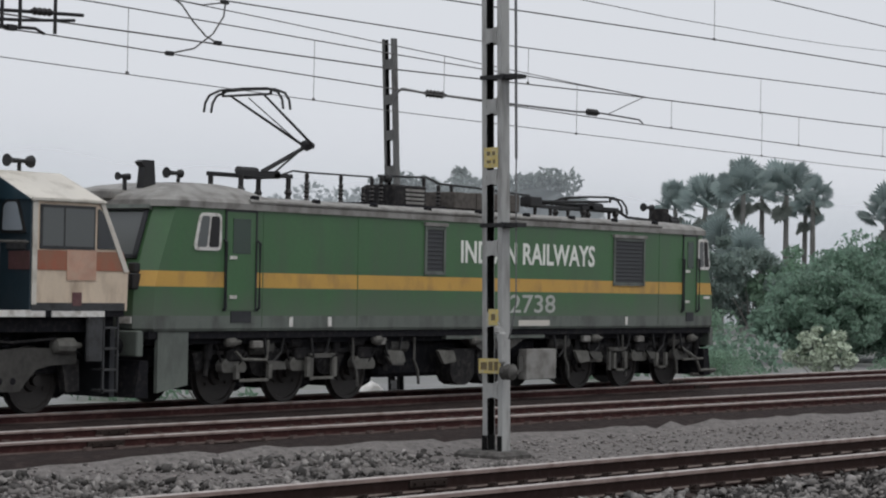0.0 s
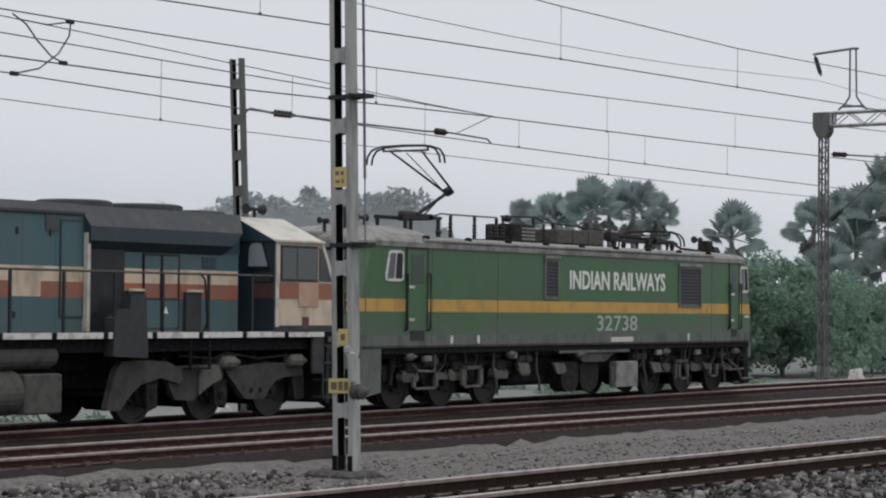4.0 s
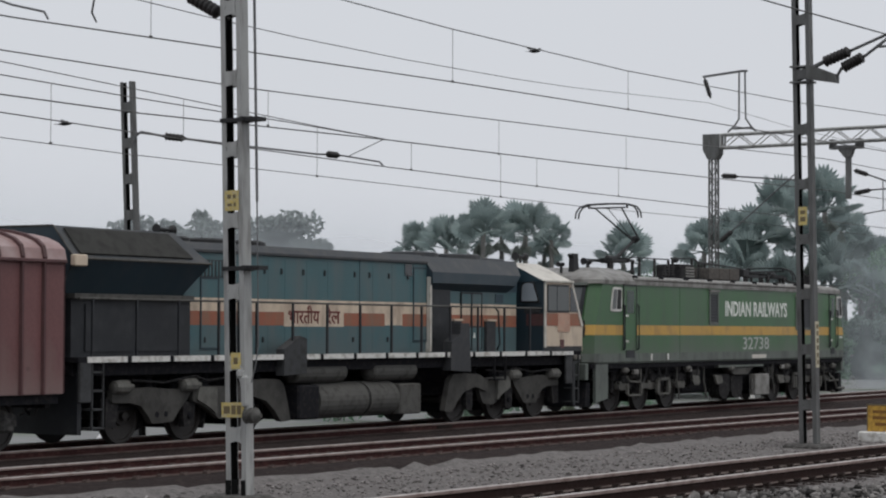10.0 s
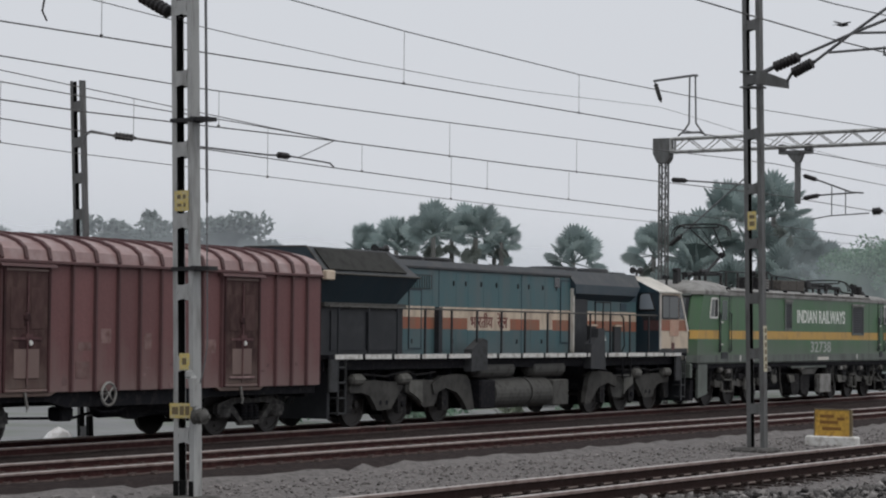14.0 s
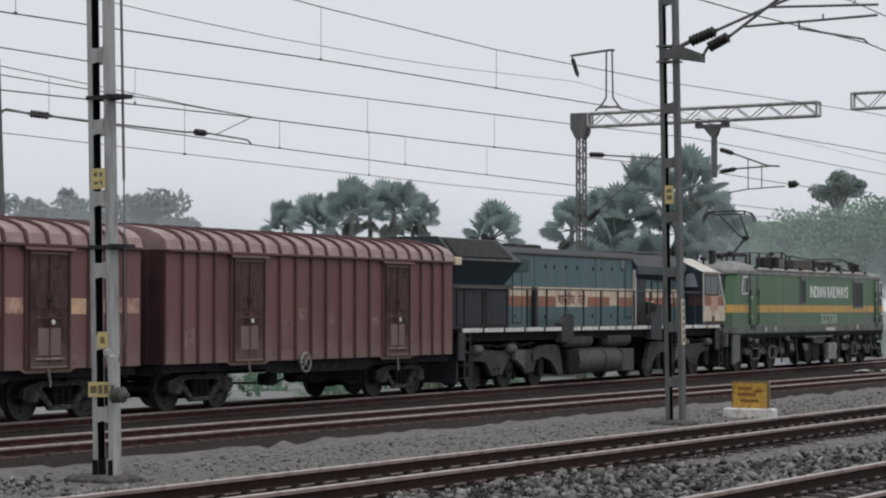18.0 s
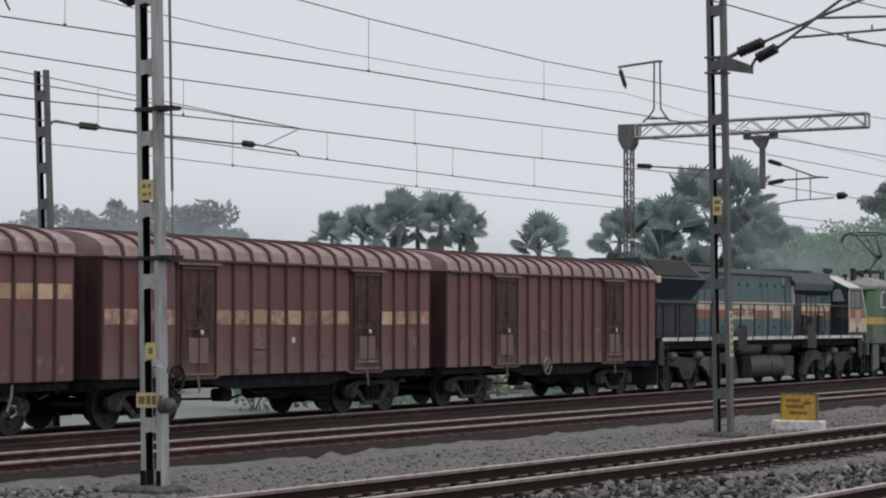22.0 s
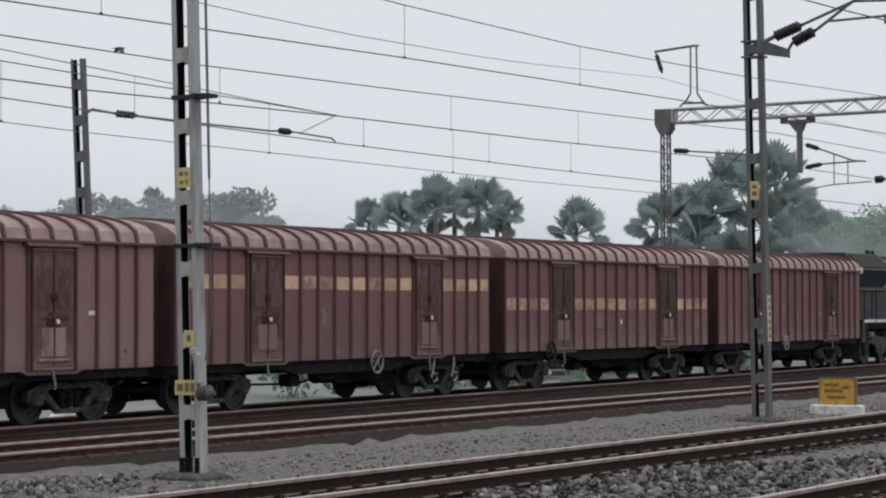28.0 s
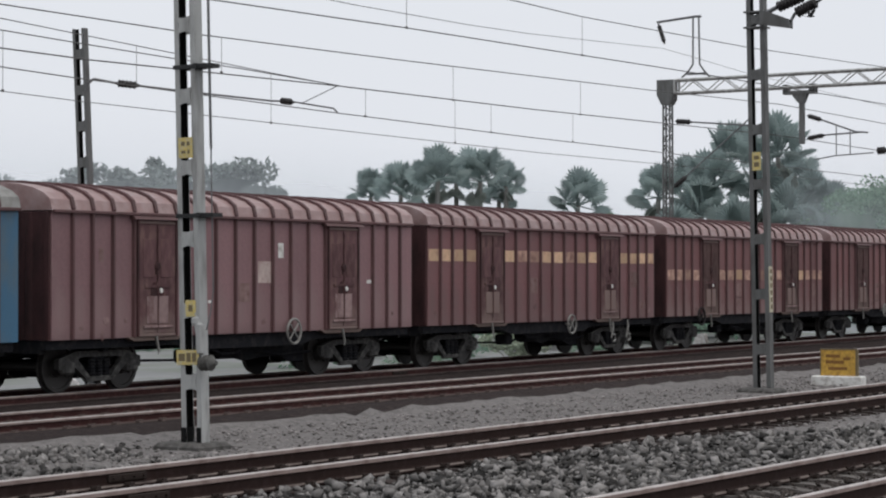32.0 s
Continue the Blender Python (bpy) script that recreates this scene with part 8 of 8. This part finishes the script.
# dark broadleaved trees behind the front of the electric locomotive
for i, (az, el, dist, sp) in enumerate(((26.7, 1.45, 105, 3.6), (25.6, 1.65, 108, 4.2), (24.6, 1.55, 112, 4.0), (23.6, 1.0, 118, 3.6), (27.4, 0.75, 98, 2.6), (22.4, 0.6, 125, 3.5))):
    x, y = polar(az, dist)
    broad_tree("broadleaf_tree", x, y, top_at(el, dist) + 1.0, sp, 110 + i, M_LEAF_DARK, "dense dark green broadleaf tree behind the rails", 64, 240, 0.14, low=0.10, cat="tree", group="dark trees by the line")
x, y = polar(27.5, 78)
broad_tree("flowering_shrub", x, y, 2.15, 1.1, 131, M_LEAF_PALE, "pale flowering shrub behind the rails", 30, 90, 0.10, low=0.05, cat="shrub")
# undergrowth along the far side
for i in range(34):
    x = 22 + i * 7.5 + 3 * math.sin(i * 2.1)
    y = 50 + 9 * math.sin(i * 1.7)
    broad_tree("scrub_bush", x, y, 1.9 + 1.3 * math.sin(i * 2.3) ** 2, 3.2, 150 + i, M_LEAF_DARK if i % 3 else M_LEAF_MID, "low scrub beyond the line", 16, 80, 0.15, low=0.05, cat="shrub", group="scrub along the line")
for i, (x, y, h) in enumerate(((58.5, 33.6, 1.3), (60.0, 34.4, 1.1), (72, 34.5, 1.2))):
    broad_tree("green_bush", x, y, h, 1.2, 190 + i, M_LEAF_MID, "small green bush beside the train's track", 16, 170, 0.045, low=0.05, cat="shrub", group="bushes by the train's track")


# ---- added haze sheets beyond the line ----
def haze_material(name, strength, half, high, tint=(0.90, 0.95, 1.0)):
    """Thin haze: mostly clear, scattering a little, patchy, fading towards the sheet's rim (half: its half width, high:
    its height).
    """
    m = bpy.data.materials.new(name)
    m.use_nodes = True
    n, l = m.node_tree.nodes, m.node_tree.links
    n.clear()
    out, mix = n.new("ShaderNodeOutputMaterial"), n.new("ShaderNodeMixShader")
    clear, soft = n.new("ShaderNodeBsdfTransparent"), n.new("ShaderNodeBsdfDiffuse")
    soft.inputs[0].default_value = (*tint, 1)
    back, both = n.new("ShaderNodeBsdfTranslucent"), n.new("ShaderNodeMixShader")
    back.inputs[0].default_value, both.inputs[0].default_value = (*tint, 1), 0.5
    l.new(soft.outputs[0], both.inputs[1])
    l.new(back.outputs[0], both.inputs[2])
    co, sep, ns = n.new("ShaderNodeTexCoord"), n.new("ShaderNodeSeparateXYZ"), n.new("ShaderNodeTexNoise")
    l.new(co.outputs["Object"], sep.inputs[0])
    ns.inputs["Scale"].default_value, ns.inputs["Detail"].default_value = 3.0 / half, 4
    l.new(co.outputs["Object"], ns.inputs["Vector"])

    def fade(socket, full, none):
        a = n.new("ShaderNodeMath")
        a.operation = "ABSOLUTE"
        l.new(socket, a.inputs[0])
        r = n.new("ShaderNodeMapRange")
        r.interpolation_type = "SMOOTHSTEP"
        r.inputs[1].default_value, r.inputs[2].default_value, r.inputs[3].default_value, r.inputs[4].default_value = full, none, 1, 0
        l.new(a.outputs[0], r.inputs[0])
        return r.outputs[0]

    def times(a, b):
        k = n.new("ShaderNodeMath")
        k.operation = "MULTIPLY"
        for i, v in enumerate((a, b)):
            if isinstance(v, float):
                k.inputs[i].default_value = v
            else:
                l.new(v, k.inputs[i])
        return k.outputs[0]
    dens = n.new("ShaderNodeMapRange")
    dens.inputs[1].default_value, dens.inputs[2].default_value, dens.inputs[3].default_value, dens.inputs[4].default_value = 0.3, 0.7, 0.6, 1.2
    l.new(ns.outputs[0], dens.inputs[0])
    f = times(times(fade(sep.outputs[0], 0.55 * half, half), fade(sep.outputs[2], 0.3 * high, high)), times(dens.outputs[0], strength))
    l.new(f, mix.inputs[0])
    l.new(clear.outputs[0], mix.inputs[1])
    l.new(both.outputs[0], mix.inputs[2])
    l.new(mix.outputs[0], out.inputs[0])
    return m


def mist(x, y, half, high, turn, strength, label):
    """An added see-through sheet standing for distance haze, gently wavy, half its width and high above and below the
    ground line.
    """
    v, f, nx, nz = [], [], 24, 6
    for j in range(nz + 1):
        for i in range(nx + 1):
            u, w = -1 + 2 * i / nx, j / nz
            v.append((u, 0.04 * math.sin(u * 7 + x) + 0.02 * math.sin(w * 5 + y), w))
    f = [(j * (nx + 1) + i, j * (nx + 1) + i + 1, (j + 1) * (nx + 1) + i + 1, (j + 1) * (nx + 1) + i) for j in range(nz) for i in range(nx)]
    me = bpy.data.meshes.new("mist")
    me.from_pydata(v, [], f)
    me.materials.append(haze_material("thin_haze", strength, half, high))
    me.polygons.foreach_set("use_smooth", [True] * len(f))
    me.update()
    ob = tagged(new("mist", me), label, "mist", kind="stuff")
    me.transform(Matrix.Diagonal((half, half * 0.3, high, 1)))
    ob.matrix_world = pose(x, y, -0.9, 0, 0, turn)
    return ob


mist(150, 100, 90, 16, 0, 0.64, "pale haze sheet before the far trees")
mist(119, 38.5, 7.5, 12, 90, 0.34, "thin haze sheet at the end of the line")


# ---- birds ----
def bird(size):
    b = tagged(new("crow"), "black crow in flight", "bird", "flying crows")
    part("body", Shape().turned((-0.24, 0, 0), (0.3, 0, 0), [(0, 0.015), (0.08, 0.035), (0.22, 0.07), (0.36, 0.06), (0.44, 0.045), (0.50, 0.03), (0.54, 0.008)], 10), M_BIRD, b)
    part("tail", Shape().prism([(-0.20, -0.03), (-0.20, 0.03), (-0.36, 0.07), (-0.36, -0.07)], -0.008, 0.008, "z"), M_BIRD, b)
    wings = []
    for sd in (-1, 1):
        wings.append(part("wing", Shape().prism([(0.11, 0), (0.15, sd * 0.25), (0.06, sd * 0.54), (-0.03, sd * 0.56), (-0.07, sd * 0.36), (-0.10, 0)][::sd], -0.010, 0.010, "z"), M_BIRD, b))
    for ob in b.children:
        ob.data.transform(Matrix.Scale(size, 4))
    return b, wings


FLIGHTS = (
    # range in metres at the first moment, how fast it grows, size; then moment, bearing, elevation
    (84, 6.0, 0.95, ((10.4, 37.81, 5.30), (11.1, 34.27, 5.97), (11.4, 32.90, 6.30), (12.0, 29.99, 7.42), (12.6, 26.29, 7.54), (13.2, 22.00, 7.12))),
    (86, 6.0, 1.0, ((10.4, 39.58, 5.52), (11.1, 35.27, 6.20), (11.4, 33.65, 7.19), (12.0, 29.87, 8.51), (12.3, 28.06, 9.08))),
    (80, 6.0, 0.95, ((10.4, 40.48, 5.15), (11.1, 36.93, 5.82), (11.4, 35.08, 6.21), (12.0, 31.51, 7.79), (12.6, 27.91, 8.67), (13.2, 23.84, 8.72))),
    (66, 5.0, 1.0, ((10.4, 41.10, 4.64), (11.1, 38.29, 6.39), (11.4, 37.13, 7.45), (12.0, 34.14, 8.95), (12.6, 30.26, 8.71), (13.2, 25.40, 8.22))),
    (78, 4.0, 0.9, ((9.2, 32.6, 5.7), (9.6, 30.13, 6.36), (10.4, 26.43, 7.73), (11.0, 23.71, 8.54))),
    (85, 4.0, 0.9, ((27.5, 39.47, 6.10), (28, 37.44, 6.49), (29, 33.36, 6.60), (29.5, 30.87, 6.75))),
)


def fly(b, wings, f):
    d, away, _, marks = f
    pts = [(t, EYE + (d + away * (t - marks[0][0])) * Vector((math.cos(radians(a)), math.sin(radians(a)), math.tan(radians(e))))) for t, a, e in marks]
    v0 = (pts[1][1] - pts[0][1]) / (pts[1][0] - pts[0][0])
    v1 = (pts[-1][1] - pts[-2][1]) / (pts[-1][0] - pts[-2][0])
    v0.z = v1.z = 0.4
    rows = [(0.0, pts[0][1] - v0 * pts[0][0])] + pts + [(32.0, pts[-1][1] + v1 * (32.0 - pts[-1][0]))]
    yaw = math.degrees(math.atan2(v1.y, v1.x))
    walk(b, [(t, pose(*p, 8, -4, yaw)) for t, p in rows])
    beat = 36 if marks[0][0] < 20 else -36
    for w, sd in zip(wings, (-1, 1)):
        walk(w, [(i * 0.16, pose(0, 0, 0.03, sd * (10 + (beat if i % 2 else -beat)), 0, 0)) for i in range(201)])


FLOCK = [bird(f[2]) for f in FLIGHTS]


# ---- what moves ----
def motions():
    half = [i * 0.5 for i in range(65)]
    for thing, place in MOVING:
        walk(thing, [(t, pose(travelled(t) + place, T_Y, 0)) for t in half])
    quarter = [i * 0.25 for i in range(129)]
    for ob, r, x in WHEELS:
        walk(ob, [(t, pose(x, 0, r, 0, math.degrees(travelled(t) / r) % 360, 0)) for t in quarter])
    for (b, wings), f in zip(FLOCK, FLIGHTS):
        fly(b, wings, f)


motions()
